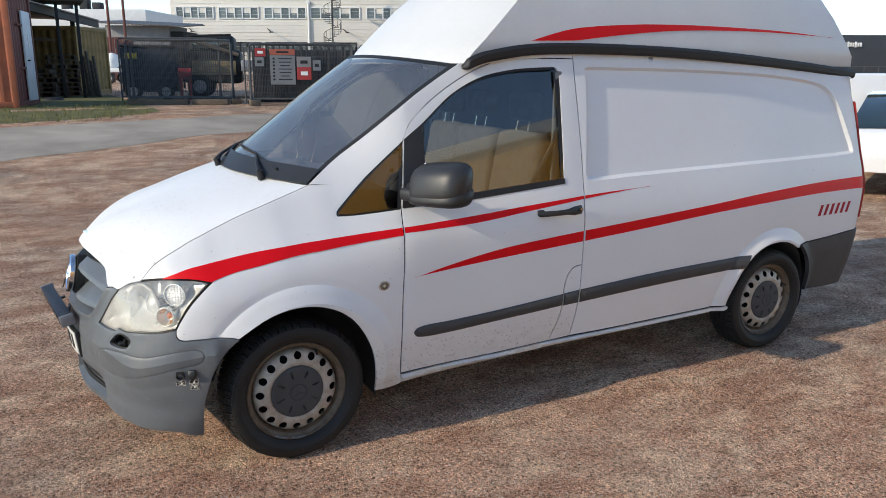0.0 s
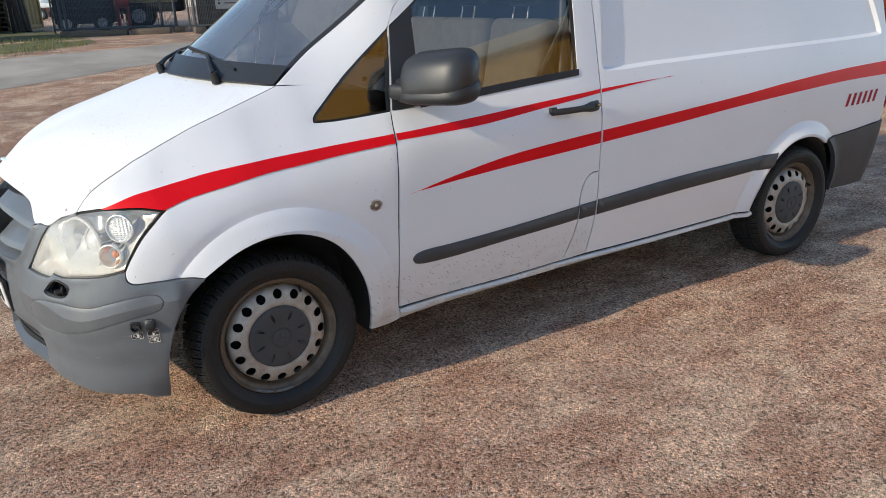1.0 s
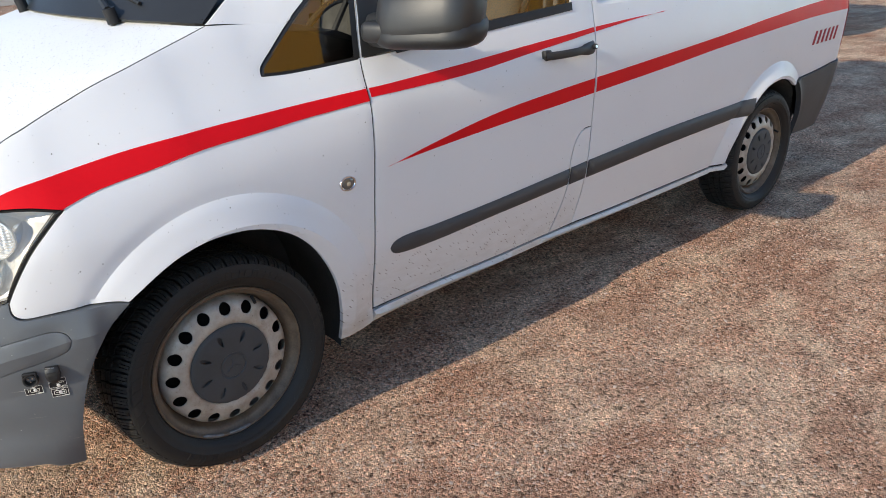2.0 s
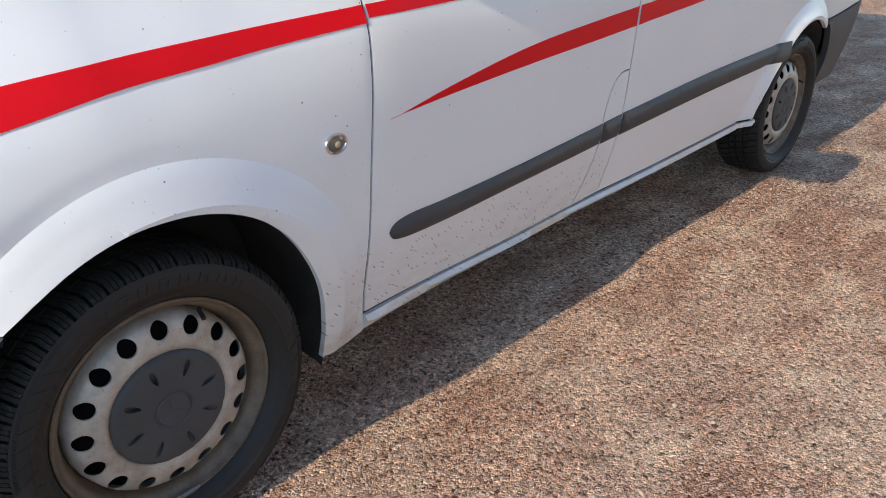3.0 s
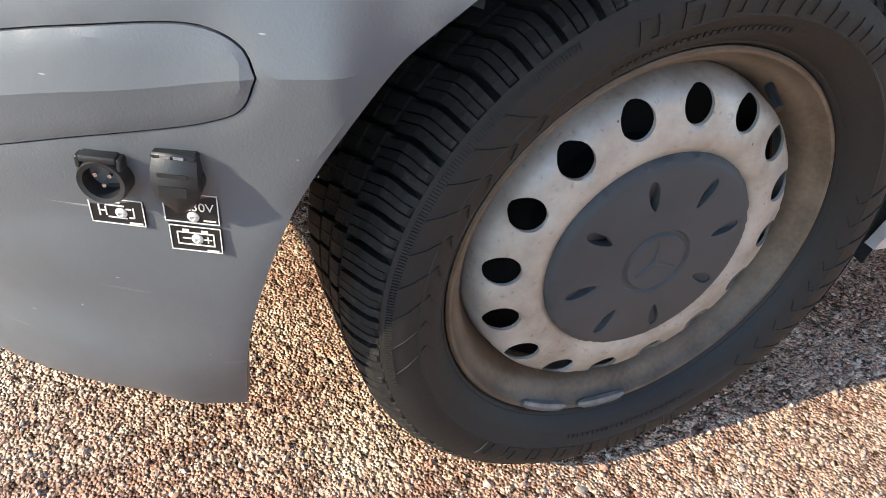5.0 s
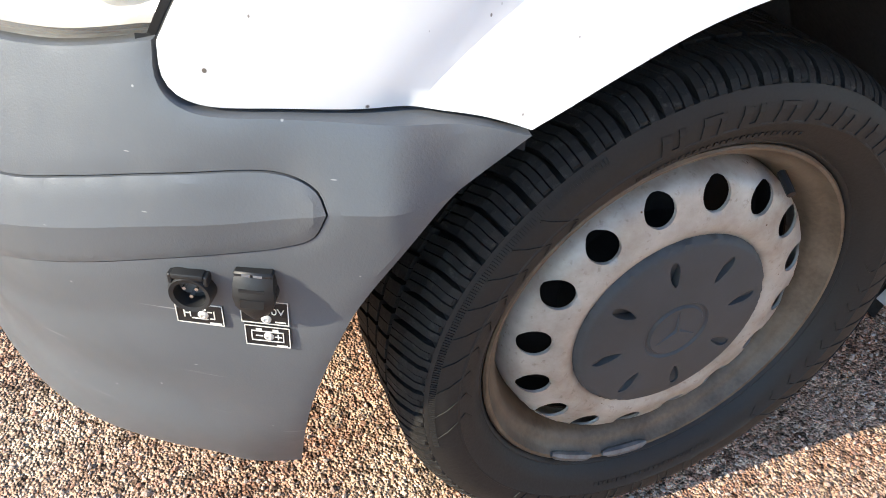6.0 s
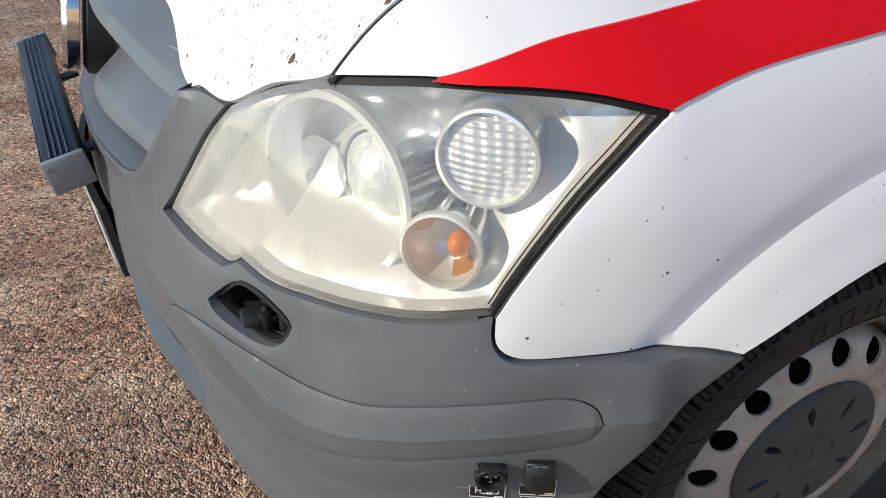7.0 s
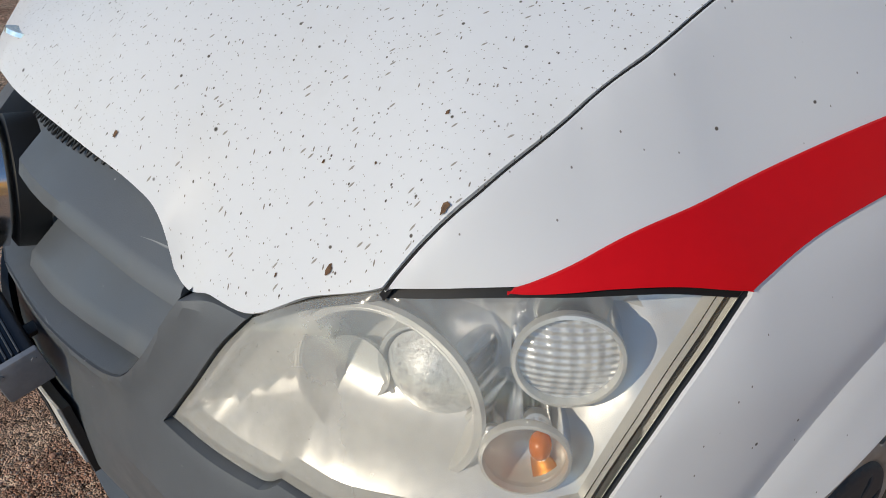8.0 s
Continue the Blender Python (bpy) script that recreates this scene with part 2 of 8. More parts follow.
# Plan outline of the van, from the middle of the nose round the left flank to the middle of the tail
PLAN = [(-0.875, 0.0), (-0.853, -0.22), (-0.795, -0.44), (-0.735, -0.625), (-0.675, -0.745), (-0.598, -0.832), (-0.5, -0.898), (-0.4, -0.931), (-0.254, -0.951),
        (-0.1, -0.957), (0.1, -0.958), (1.0, -0.958), (2.2, -0.958), (3.0, -0.948), (3.6, -0.915), (3.95, -0.892), (4.09, -0.878), (4.16, -0.82), (4.19, -0.6), (4.20, 0.0)]


def spline(points, n=24):
    """A dense line through the points (centripetal Catmull-Rom)."""
    p = np.array(points, float)
    p = np.vstack([2 * p[0] - p[1], p, 2 * p[-1] - p[-2]])
    out = []
    for i in range(1, len(p) - 2):
        a, b, c, d = p[i - 1:i + 3]
        t1 = max(np.linalg.norm(b - a), 1e-9) ** 0.5
        t2 = t1 + max(np.linalg.norm(c - b), 1e-9) ** 0.5
        t3 = t2 + max(np.linalg.norm(d - c), 1e-9) ** 0.5
        for t in np.linspace(t1, t2, n, endpoint=False):
            u, v, w = (t1 - t) / t1 * a + t / t1 * b, (t2 - t) / (t2 - t1) * b + (t - t1) / (t2 - t1) * c, (t3 - t) / (t3 - t2) * c + (t - t2) / (t3 - t2) * d
            q, r = (t2 - t) / t2 * u + t / t2 * v, (t3 - t) / (t3 - t1) * v + (t - t1) / (t3 - t1) * w
            out.append((t2 - t) / (t2 - t1) * q + (t - t1) / (t2 - t1) * r)
    out.append(p[-2])
    return np.array(out)


PLAN_LINE = spline(PLAN, 40)
PLAN_LEN = np.concatenate([[0], np.cumsum(np.linalg.norm(np.diff(PLAN_LINE, axis=0), axis=1))])
PLAN_LEN -= np.interp(0.1, PLAN_LINE[400:500, 0], PLAN_LEN[400:500]) - 0.1
# How far the skin lies inside that outline: stations along the outline, by height
STATIONS = [-1.36, -0.72, -0.5, -0.34, 0.0, 0.24, 0.65, 1.5]
LEVELS = [0.10, 0.20, 0.30, 0.51, 0.65, 0.80, 0.90, 1.0, 1.12, 1.25, 1.5, 1.85]
INSET = [
    [.070, .042, -.010, -.014, .000, .026, .040, .110, .30, .50, .75, 1.0],
    [.072, .056, .014, -.006, .000, .038, .080, .120, .24, .48, .75, 1.0],
    [.090, .058, .022, .000, .000, .020, .062, .128, .215, .33, .70, 1.0],
    [.110, .075, .050, .008, .001, .011, .045, .117, .195, .275, .65, .95],
    [.110, .090, .070, .026, .012, .010, .025, .060, .140, .223, .44, .75],
    [.110, .095, .085, .040, .022, .014, .020, .045, .115, .19, .33, .52],
    [.110, .098, .092, .048, .026, .015, .010, .015, .060, .11, .185, .28],
    [.108, .095, .088, .043, .023, .011, .005, .002, .018, .05, .107, .19]]


def slopes(x, y):
    """Slopes at the knots of a cubic that does not overshoot; y may hold several columns."""
    h = np.diff(x).reshape((-1,) + (1,) * (y.ndim - 1))
    g = np.diff(y, axis=0) / h
    m = np.zeros_like(y)
    m[0], m[-1] = g[0], g[-1]
    same = g[1:] * g[:-1] > 0
    m[1:-1] = np.where(same, 2 * g[1:] * g[:-1] / np.where(same, g[1:] + g[:-1], 1), 0)
    return m


def knot(x, q):
    q = np.clip(q, x[0], x[-1])
    i = np.clip(np.searchsorted(x, q, side="right") - 1, 0, len(x) - 2)
    h = x[i + 1] - x[i]
    t = (q - x[i]) / h
    return i, h, ((1 + 2 * t) * (1 - t) ** 2, t * (1 - t) ** 2, t * t * (3 - 2 * t), t * t * (t - 1))


SX, LZ, IN = np.array(STATIONS), np.array(LEVELS), np.array(INSET)
IN_M = slopes(LZ, IN.T).T


def inset(s, z):
    iz, hz, (a, b, c, d) = knot(LZ, z)
    i, h, _ = knot(SX, s)
    t = np.clip((np.clip(s, SX[0], SX[-1]) - SX[i]) / h, 0, 1)
    t = t * t * (3 - 2 * t) * 0.5 + t * 0.5
    row = lambda k: a * IN[k, iz] + b * hz * IN_M[k, iz] + c * IN[k, iz + 1] + d * hz * IN_M[k, iz + 1]
    return row(i) * (1 - t) + row(i + 1) * t + 0.28 * np.maximum(z - 1.85, 0)


def step(a, b, v):
    t = np.clip((v - a) / (b - a), 0, 1)
    return t * t * (3 - 2 * t)




def skin(s, z, out=0.0, smooth=False):
    """The point of the left flank at the place s along the outline and the height z, set out by so many metres."""
    s, z = np.asarray(s, float), np.asarray(z, float)
    x, y = np.interp(s, PLAN_LEN, PLAN_LINE[:, 0]), np.interp(s, PLAN_LEN, PLAN_LINE[:, 1])
    e = 0.012
    tx = np.interp(s + e, PLAN_LEN, PLAN_LINE[:, 0]) - np.interp(s - e, PLAN_LEN, PLAN_LINE[:, 0])
    ty = np.interp(s + e, PLAN_LEN, PLAN_LINE[:, 1]) - np.interp(s - e, PLAN_LEN, PLAN_LINE[:, 1])
    n = np.hypot(tx, ty)
    nx, ny = ty / n, -tx / n
    d = inset(s, z) - out
    for cx, cz, r, w, k in ((0.05, 0.362, 0.392, 0.103, 0.027), (3.2, 0.345, 0.385, 0.095, 0.027)):
        q = np.hypot(s - cx, z - cz)
        rise = np.clip((r + w - q) / (0.78 * w), 0, 1)
        lip = rise + 0.10 * step(0.6, 1.0, rise) - 0.30 * step(r + 0.012, r - 0.02, q)
        soft = 1.1 * step(r + 1.7 * w, r, q) - 0.30 * step(r + 0.012, r - 0.02, q)
        lip = np.where((s < cx) & smooth, soft, lip)
        lip = lip - 0.14 * np.exp(-((q - r - w - 0.006) / 0.016) ** 2) * np.where((s < cx) & smooth, 0, 1)
        d = d - k * lip * step(0.16, 0.34, z) * np.where(q < r - 0.2, 0.0, 1.0)
    return np.stack([x - nx * d, y - ny * d, z + 0 * x], axis=-1)


def inside(poly, u, v):
    """Which of the points (u, v) lie in the polygon."""
    u, v = np.asarray(u, float), np.asarray(v, float)
    hit = np.zeros(u.shape, bool)
    for (a, b), (c, d) in zip(poly, np.roll(poly, -1, axis=0)):
        if b != d:
            hit ^= ((b > v) != (d > v)) & (u < (c - a) * (v - b) / (d - b) + a)
    return hit


def away(line, u, v, closed=True):
    """How far the points (u, v) lie from the line."""
    u, v = np.asarray(u, float), np.asarray(v, float)
    best = np.full(u.shape, 1e9)
    for (a, b), (c, d) in zip(line if closed else line[:-1], np.roll(line, -1, axis=0) if closed else line[1:]):
        ll = (c - a) ** 2 + (d - b) ** 2 + 1e-12
        t = np.clip(((u - a) * (c - a) + (v - b) * (d - b)) / ll, 0, 1)
        best = np.minimum(best, np.hypot(u - a - t * (c - a), v - b - t * (d - b)))
    return best


# Upper and lower edge of the long pad pressed into the bumper's corner
PAD_TOP = spline([(-1.02, 0.500), (-1.005, 0.535), (-0.965, 0.566), (-0.91, 0.584), (-0.784, 0.594), (-0.70, 0.590), (-0.64, 0.593), (-0.58, 0.608), (-0.51, 0.624), (-0.43, 0.632), (-0.405, 0.621), (-0.398, 0.604)], 8)
PAD_LOW = spline([(-0.398, 0.604), (-0.408, 0.580), (-0.43, 0.568), (-0.52, 0.546), (-0.60, 0.522), (-0.65, 0.507), (-0.71, 0.490), (-0.80, 0.470), (-0.9, 0.460), (-0.98, 0.462), (-1.012, 0.476), (-1.02, 0.500)], 8)

# ---- building helpers ----
from mathutils.geometry import delaunay_2d_cdt


def link(name, verts, faces, material, parent=None, label="", smooth=True, angle=38.0):
    me = bpy.data.meshes.new(name)
    me.from_pydata([tuple(v) for v in verts], [], [tuple(int(i) for i in f) for f in faces])
    me.validate()
    me.update()
    if smooth:
        me.polygons.foreach_set("use_smooth", [True] * len(me.polygons))
        me.set_sharp_from_angle(angle=radians(angle))
    me.materials.append(material)
    ob = new(name, me)
    if parent is not None:
        ob.parent = parent
    if label:
        ob["label"] = label
    return ob


def part(name, bm, material, parent, label="", smooth=True, angle=38.0):
    """One mesh object from a bmesh, under a thing or a part."""
    me = bpy.data.meshes.new(name)
    bmesh.ops.recalc_face_normals(bm, faces=bm.faces)
    bm.to_mesh(me)
    bm.free()
    if smooth:
        me.polygons.foreach_set("use_smooth", [True] * len(me.polygons))
        me.set_sharp_from_angle(angle=radians(angle))
    me.materials.append(material)
    ob = new(name, me)
    if parent is not None:
        ob.parent = parent
    if label:
        ob["label"] = label
    return ob


def thing(name, label, category, place=(0, 0, 0), turn=0.0, group=""):
    ob = new(name)
    ob.empty_display_size = 0.2
    ob.matrix_basis = pose(*place, 0, 0, turn)
    return tagged(ob, label, category, group)


def mirrored(ob, parent):
    """The same part on the van's other flank."""
    me = ob.data.copy()
    co = np.empty(len(me.vertices) * 3)
    me.vertices.foreach_get("co", co)
    co = co.reshape(-1, 3)
    co[:, 1] *= -1
    me.vertices.foreach_set("co", co.ravel())
    me.flip_normals()
    me.update()
    twin = new(ob.name.split(".")[0], me)
    twin.parent = parent
    return twin


def box(bm, centre, size, bevel=0.0, turn=None, segments=2):
    """A box with rounded edges in the bmesh."""
    r = bmesh.ops.create_cube(bm, size=1.0)
    vs = r["verts"]
    bmesh.ops.scale(bm, verts=vs, vec=size)
    if bevel:
        es = list({e for v in vs for e in v.link_edges})
        r = bmesh.ops.bevel(bm, geom=es, offset=bevel, segments=segments, affect="EDGES", profile=0.5)
        vs = list({v for f in r["faces"] for v in f.verts} | {v for v in vs if v.is_valid})
    if turn is not None:
        bmesh.ops.rotate(bm, verts=vs, cent=(0, 0, 0), matrix=turn)
    bmesh.ops.translate(bm, verts=vs, vec=centre)
    return vs


def rod(bm, a, b, r, sides=10, r2=None):
    """A round bar from a to b, closed at both ends."""
    a, b = Vector(a), Vector(b)
    d = b - a
    q = d.to_track_quat("Z", "Y").to_matrix().to_4x4()
    res = bmesh.ops.create_cone(bm, cap_ends=True, segments=sides, radius1=r, radius2=r if r2 is None else r2, depth=d.length)
    bmesh.ops.transform(bm, matrix=Matrix.Translation((a + b) / 2) @ q, verts=res["verts"])
    return res["verts"]


def tube(bm, line, r, sides=8):
    """A bent round bar along a line."""
    pts = [Vector(p) for p in line]
    rings = []
    up = Vector((0.13, 0.27, 0.95))
    for i, p in enumerate(pts):
        d = (pts[min(i + 1, len(pts) - 1)] - pts[max(i - 1, 0)]).normalized()
        u = d.cross(up).normalized()
        w = u.cross(d)
        rr = r[i] if isinstance(r, (list, tuple)) else r
        rings.append([bm.verts.new(p + (u * math.cos(k * 2 * math.pi / sides) + w * math.sin(k * 2 * math.pi / sides)) * rr) for k in range(sides)])
    for a, b in zip(rings, rings[1:]):
        for k in range(sides):
            bm.faces.new((a[k], a[(k + 1) % sides], b[(k + 1) % sides], b[k]))
    bm.faces.new(rings[0][::-1])
    bm.faces.new(rings[-1])


def lathe(profile, sides, axis="y"):
    """Vertices and faces of a profile (radius, along) turned round the axis."""
    verts, faces = [], []
    for k in range(sides):
        a = 2 * math.pi * k / sides
        for r, h in profile:
            verts.append((r * math.cos(a), h, r * math.sin(a)) if axis == "y" else (r * math.cos(a), r * math.sin(a), h))
    m = len(profile)
    for k in range(sides):
        for j in range(m - 1):
            faces.append((k * m + j, ((k + 1) % sides) * m + j, ((k + 1) % sides) * m + j + 1, k * m + j + 1))
    return verts, faces


def resample(line, gap, closed=False):
    line = np.asarray(line, float)
    if closed:
        line = np.vstack([line, line[:1]])
    d = np.concatenate([[0], np.cumsum(np.linalg.norm(np.diff(line, axis=0), axis=1))])
    n = max(int(round(d[-1] / gap)), 2)
    q = np.linspace(0, d[-1], n + 1)
    if closed:
        q = q[:-1]
    return np.stack([np.interp(q, d, line[:, k]) for k in range(line.shape[1])], axis=1)


def loop(*lines):
    """A closed outline out of several lines of corners; each line is rounded, the joints between them stay corners."""
    out = []
    for c in lines:
        c = spline(c, 10) if len(c) > 2 else np.array(c, float)
        out.extend(c if not out or np.linalg.norm(np.array(out[-1]) - c[0]) > 1e-6 else c[1:])
    out = np.array(out)
    return out[:-1] if np.linalg.norm(out[0] - out[-1]) < 1e-6 else out


def keep_corners(outline, gap):
    """Even points along the outline that keep its corners."""
    o = np.asarray(outline, float)
    pts = []
    run = [o[0]]
    n = len(o)
    for i in range(1, n + 1):
        p = o[i % n]
        run.append(p)
        a, b = p - o[i - 1], o[(i + 1) % n] - p
        turn = abs(math.atan2(a[0] * b[1] - a[1] * b[0], a @ b))
        if turn > 0.5 or i == n:
            pts.extend(resample(np.array(run), gap)[:-1])
            run = [p]
    return np.array(pts)


def shrink(poly, d):
    """The outline drawn in by d on all sides."""
    a, b = np.roll(poly, 1, axis=0), np.roll(poly, -1, axis=0)
    e1, e2 = poly - a, b - poly
    e1 /= np.linalg.norm(e1, axis=1)[:, None] + 1e-12
    e2 /= np.linalg.norm(e2, axis=1)[:, None] + 1e-12
    area = np.sum(poly[:, 0] * b[:, 1] - b[:, 0] * poly[:, 1])
    n = np.stack([-(e1 + e2)[:, 1], (e1 + e2)[:, 0]], axis=1)
    n /= np.linalg.norm(n, axis=1)[:, None] + 1e-12
    return poly + n * d * (1 if area > 0 else -1)


def cut_sheet(outline, holes, h, hb, lines=()):
    """A flat sheet cut to the outline, with holes: its points, triangles and border loops."""
    loops = [keep_corners(outline, hb)] + [keep_corners(o, hb) for o in holes]
    pts = [tuple(p) for lp in loops for p in lp]
    edges, borders, at = [], [], 0
    for lp in loops:
        n = len(lp)
        edges += [(at + i, at + (i + 1) % n) for i in range(n)]
        borders.append(list(range(at, at + n)))
        at += n
    for line in lines:
        p = resample(np.asarray(line, float), hb)
        good = inside(loops[0], p[:, 0], p[:, 1]) & (away(loops[0], p[:, 0], p[:, 1]) > hb * 0.6)
        for lp in loops[1:]:
            good &= ~inside(lp, p[:, 0], p[:, 1]) & (away(lp, p[:, 0], p[:, 1]) > hb * 0.6)
        edges += [(at + i, at + i + 1) for i in range(len(p) - 1) if good[i] and good[i + 1]]
        pts += [tuple(q) if g else pts[0] for q, g in zip(p, good)]
        at += len(p)
    lo, hi = loops[0].min(0), loops[0].max(0)
    gu, gv = np.meshgrid(np.arange(lo[0] + h / 2, hi[0], h), np.arange(lo[1] + h / 2, hi[1], h * 0.87), indexing="ij")
    gu = gu + (np.arange(gu.shape[1]) % 2)[None, :] * h / 2
    gu, gv = gu.ravel(), gv.ravel()
    ok = inside(loops[0], gu, gv) & (away(loops[0], gu, gv) > h * 0.45)
    for lp in loops[1:]:
        ok &= ~inside(lp, gu, gv) & (away(lp, gu, gv) > h * 0.45)
    for line in lines:
        ok &= away(resample(np.asarray(line, float), h), gu, gv, False) > h * 0.45
    pts += list(zip(gu[ok], gv[ok]))
    vs, _, fs, ov, _, _ = delaunay_2d_cdt([Vector(p) for p in pts], edges, [], 0, 1e-7, True)
    where = {}
    for k, src in enumerate(ov):
        for q in src:
            where[q] = k
    P = np.array([tuple(v) for v in vs])
    T = np.array([tuple(f) for f in fs if len(f) == 3])
    c = P[T].mean(1)
    ok = inside(loops[0], c[:, 0], c[:, 1])
    for lp in loops[1:]:
        ok &= ~inside(lp, c[:, 0], c[:, 1])
    return P, T[ok], [[where[i] for i in b] for b in borders]


def panel(name, outline, material, parent, label="", holes=(), out=0.0, thick=0.018, h=0.04, hb=0.014, gap=0.002, relief=None, fn=None, roll=0.0015, twin=True, lines=(), angle=38.0):
    """A pressed panel of the body: cut to its outline on the van's skin, its border rolled over and turned inwards."""
    fn = fn or skin
    outline = np.asarray(outline, float)
    P, T, borders = cut_sheet(shrink(outline, gap) if gap else outline, [shrink(np.asarray(o, float), -gap) for o in holes], h, hb, lines)
    lift = np.full(len(P), float(out))
    if relief is not None:
        lift = lift + relief(P[:, 0], P[:, 1])
    rim = np.zeros(len(P))
    for b in borders:
        rim[b] = roll
    verts = list(fn(P[:, 0], P[:, 1], lift - rim))
    a = fn(P[:, 0], P[:, 1], lift)
    tri = a[T]
    nrm = np.cross(tri[:, 1] - tri[:, 0], tri[:, 2] - tri[:, 0]).mean(0)
    d = (fn(P[:, 0], P[:, 1], lift + 0.01) - a).mean(0)
    faces = [tuple(t) for t in (T if nrm @ d > 0 else T[:, ::-1])]
    if thick:
        low = fn(P[:, 0], P[:, 1], lift - thick)
        for b in borders:
            at = len(verts)
            verts += [low[i] for i in b]
            n = len(b)
            for i in range(n):
                j = (i + 1) % n
                faces.append((b[i], b[j], at + j, at + i))
    ob = link(name, verts, faces, material, parent, label, angle=angle)
    bm = bmesh.new()
    bm.from_mesh(ob.data)
    bmesh.ops.recalc_face_normals(bm, faces=bm.faces)
    bm.faces.ensure_lookup_table()
    bm.normal_update()
    if sum(f.normal.dot(Vector(d)) * f.calc_area() for f in bm.faces) < 0:
        bmesh.ops.reverse_faces(bm, faces=bm.faces)
    bm.to_mesh(ob.data)
    bm.free()
    if twin:
        mirrored(ob, parent)
    return ob


def ribbon(line, width):
    """The outline of a narrow band along a line."""
    p = resample(spline(line, 10) if len(line) > 2 else line, 0.02)
    t = np.gradient(p, axis=0)
    t /= np.linalg.norm(t, axis=1)[:, None]
    n = np.stack([-t[:, 1], t[:, 0]], axis=1) * width / 2
    return np.vstack([p + n, (p - n)[::-1]])


def band(name, line, width, material, parent, label="", out=0.0, fn=None, twin=True, gap=0.02):
    """A narrow strip along a line on the skin, such as the rubber at the bottom of a joint."""
    fn = fn or skin
    p = resample(spline(line, 10) if len(line) > 2 else line, gap)
    t = np.gradient(p, axis=0)
    t /= np.linalg.norm(t, axis=1)[:, None] + 1e-12
    n = np.stack([-t[:, 1], t[:, 0]], axis=1) * width / 2
    a, b = fn(*(p + n).T, out), fn(*(p - n).T, out)
    c = fn(*p.T, out - 0.004 if out < 0 else out + 0.0002)
    k = len(p)
    faces = [(i, i + 1, k + i + 1, k + i) for i in range(k - 1)] + [(k + i, k + i + 1, 2 * k + i + 1, 2 * k + i) for i in range(k - 1)]
    ob = link(name, list(a) + list(c) + list(b), faces, material, parent, label)
    if twin:
        mirrored(ob, parent)
    return ob
def gravel(name, reds, pale, greys, patchy=1.0):
    """Crushed stone: cells of single stones in their own colours, in drifts of reddish, sandy and grey stone."""
    m, n, l, p = nodes_of(name)
    v = coords(n, l)

    def cells(scale):
        t = n.new("ShaderNodeTexVoronoi")
        t.inputs["Scale"].default_value, t.inputs["Randomness"].default_value = scale, 1.0
        l.new(v, t.inputs["Vector"])
        return t
    big, small = cells(105.0), cells(210.0)
    tone = n.new("ShaderNodeSeparateColor")
    l.new(big.outputs["Color"], tone.inputs["Color"])
    tone2 = n.new("ShaderNodeSeparateColor")
    l.new(small.outputs["Color"], tone2.inputs["Color"])
    stone = ramp(n, l, tone.outputs["Red"], [(0.0, greys[0]), (0.25, reds[0]), (0.5, reds[1]), (0.75, pale[0]), (1.0, pale[1])])
    grit = ramp(n, l, tone2.outputs["Green"], [(0.0, reds[1]), (0.35, reds[0]), (0.6, pale[0]), (0.85, greys[1]), (1.0, pale[1])])
    c = mix(n, l, ramp(n, l, noise_of(n, l, v, 30, 4), [(0.40, grey(0.15)), (0.60, grey(0.85))]), grit, stone)
    drift = noise_of(n, l, v, 0.55, 6, 0.6)
    c = mix(n, l, ramp(n, l, drift, [(0.36, grey(0.70 * patchy)), (0.54, grey(0.0))]), c, (0.31, 0.275, 0.225))
    swirl = n.new("ShaderNodeTexNoise")
    swirl.inputs["Scale"].default_value, swirl.inputs["Detail"].default_value, swirl.inputs["Distortion"].default_value = 1.5, 5.0, 1.6
    l.new(v, swirl.inputs["Vector"])
    c = mix(n, l, ramp(n, l, swirl.outputs["Fac"], [(0.47, grey(0)), (0.60, grey(0.62 * patchy))]), c, tuple(k * 0.92 for k in pale[1]))
    swirl2 = noise_of(n, l, coords(n, l, (0.8, 2.2, 1), (0, 0, 0.3)), 1.9, 6, 0.65)
    c = mix(n, l, ramp(n, l, swirl2, [(0.46, grey(0)), (0.60, grey(0.62 * patchy))]), c, tuple(k * 0.74 for k in reds[0]))
    c = mix(n, l, ramp(n, l, noise_of(n, l, v, 4.0, 6), [(0.3, grey(0.35)), (0.6, grey(0))]), c, tuple(k * 0.45 for k in reds[0]))
    c = mix(n, l, 1.0, c, ramp(n, l, tone.outputs["Green"], [(0.0, grey(0.28)), (0.24, grey(0.80)), (0.6, grey(1.08)), (1.0, grey(1.50))]), "MULTIPLY")
    grain = cells(330.0)
    tone3 = n.new("ShaderNodeSeparateColor")
    l.new(grain.outputs["Color"], tone3.inputs["Color"])
    c = mix(n, l, 1.0, c, ramp(n, l, tone3.outputs["Blue"], [(0.0, grey(0.28)), (0.35, grey(0.85)), (0.75, grey(1.12)), (1.0, grey(1.35))]), "MULTIPLY")
    l.new(c, p.inputs["Base Color"])
    p.inputs["Roughness"].default_value, p.inputs["Specular IOR Level"].default_value = 0.95, 0.08
    h = mix(n, l, 0.5, big.outputs["Distance"], small.outputs["Distance"])
    inv = n.new("ShaderNodeInvert")
    l.new(h, inv.inputs["Color"])
    bump(n, l, p, inv.outputs["Color"], 1.0, 0.015)
    return m


REDS, PALE, GREYS = [(0.50, 0.245, 0.155), (0.69, 0.395, 0.265)], [(0.80, 0.54, 0.36), (0.90, 0.665, 0.465)], [(0.10, 0.082, 0.066), (0.37, 0.31, 0.245)]
GRAVEL = gravel("gravel", REDS, PALE, GREYS)


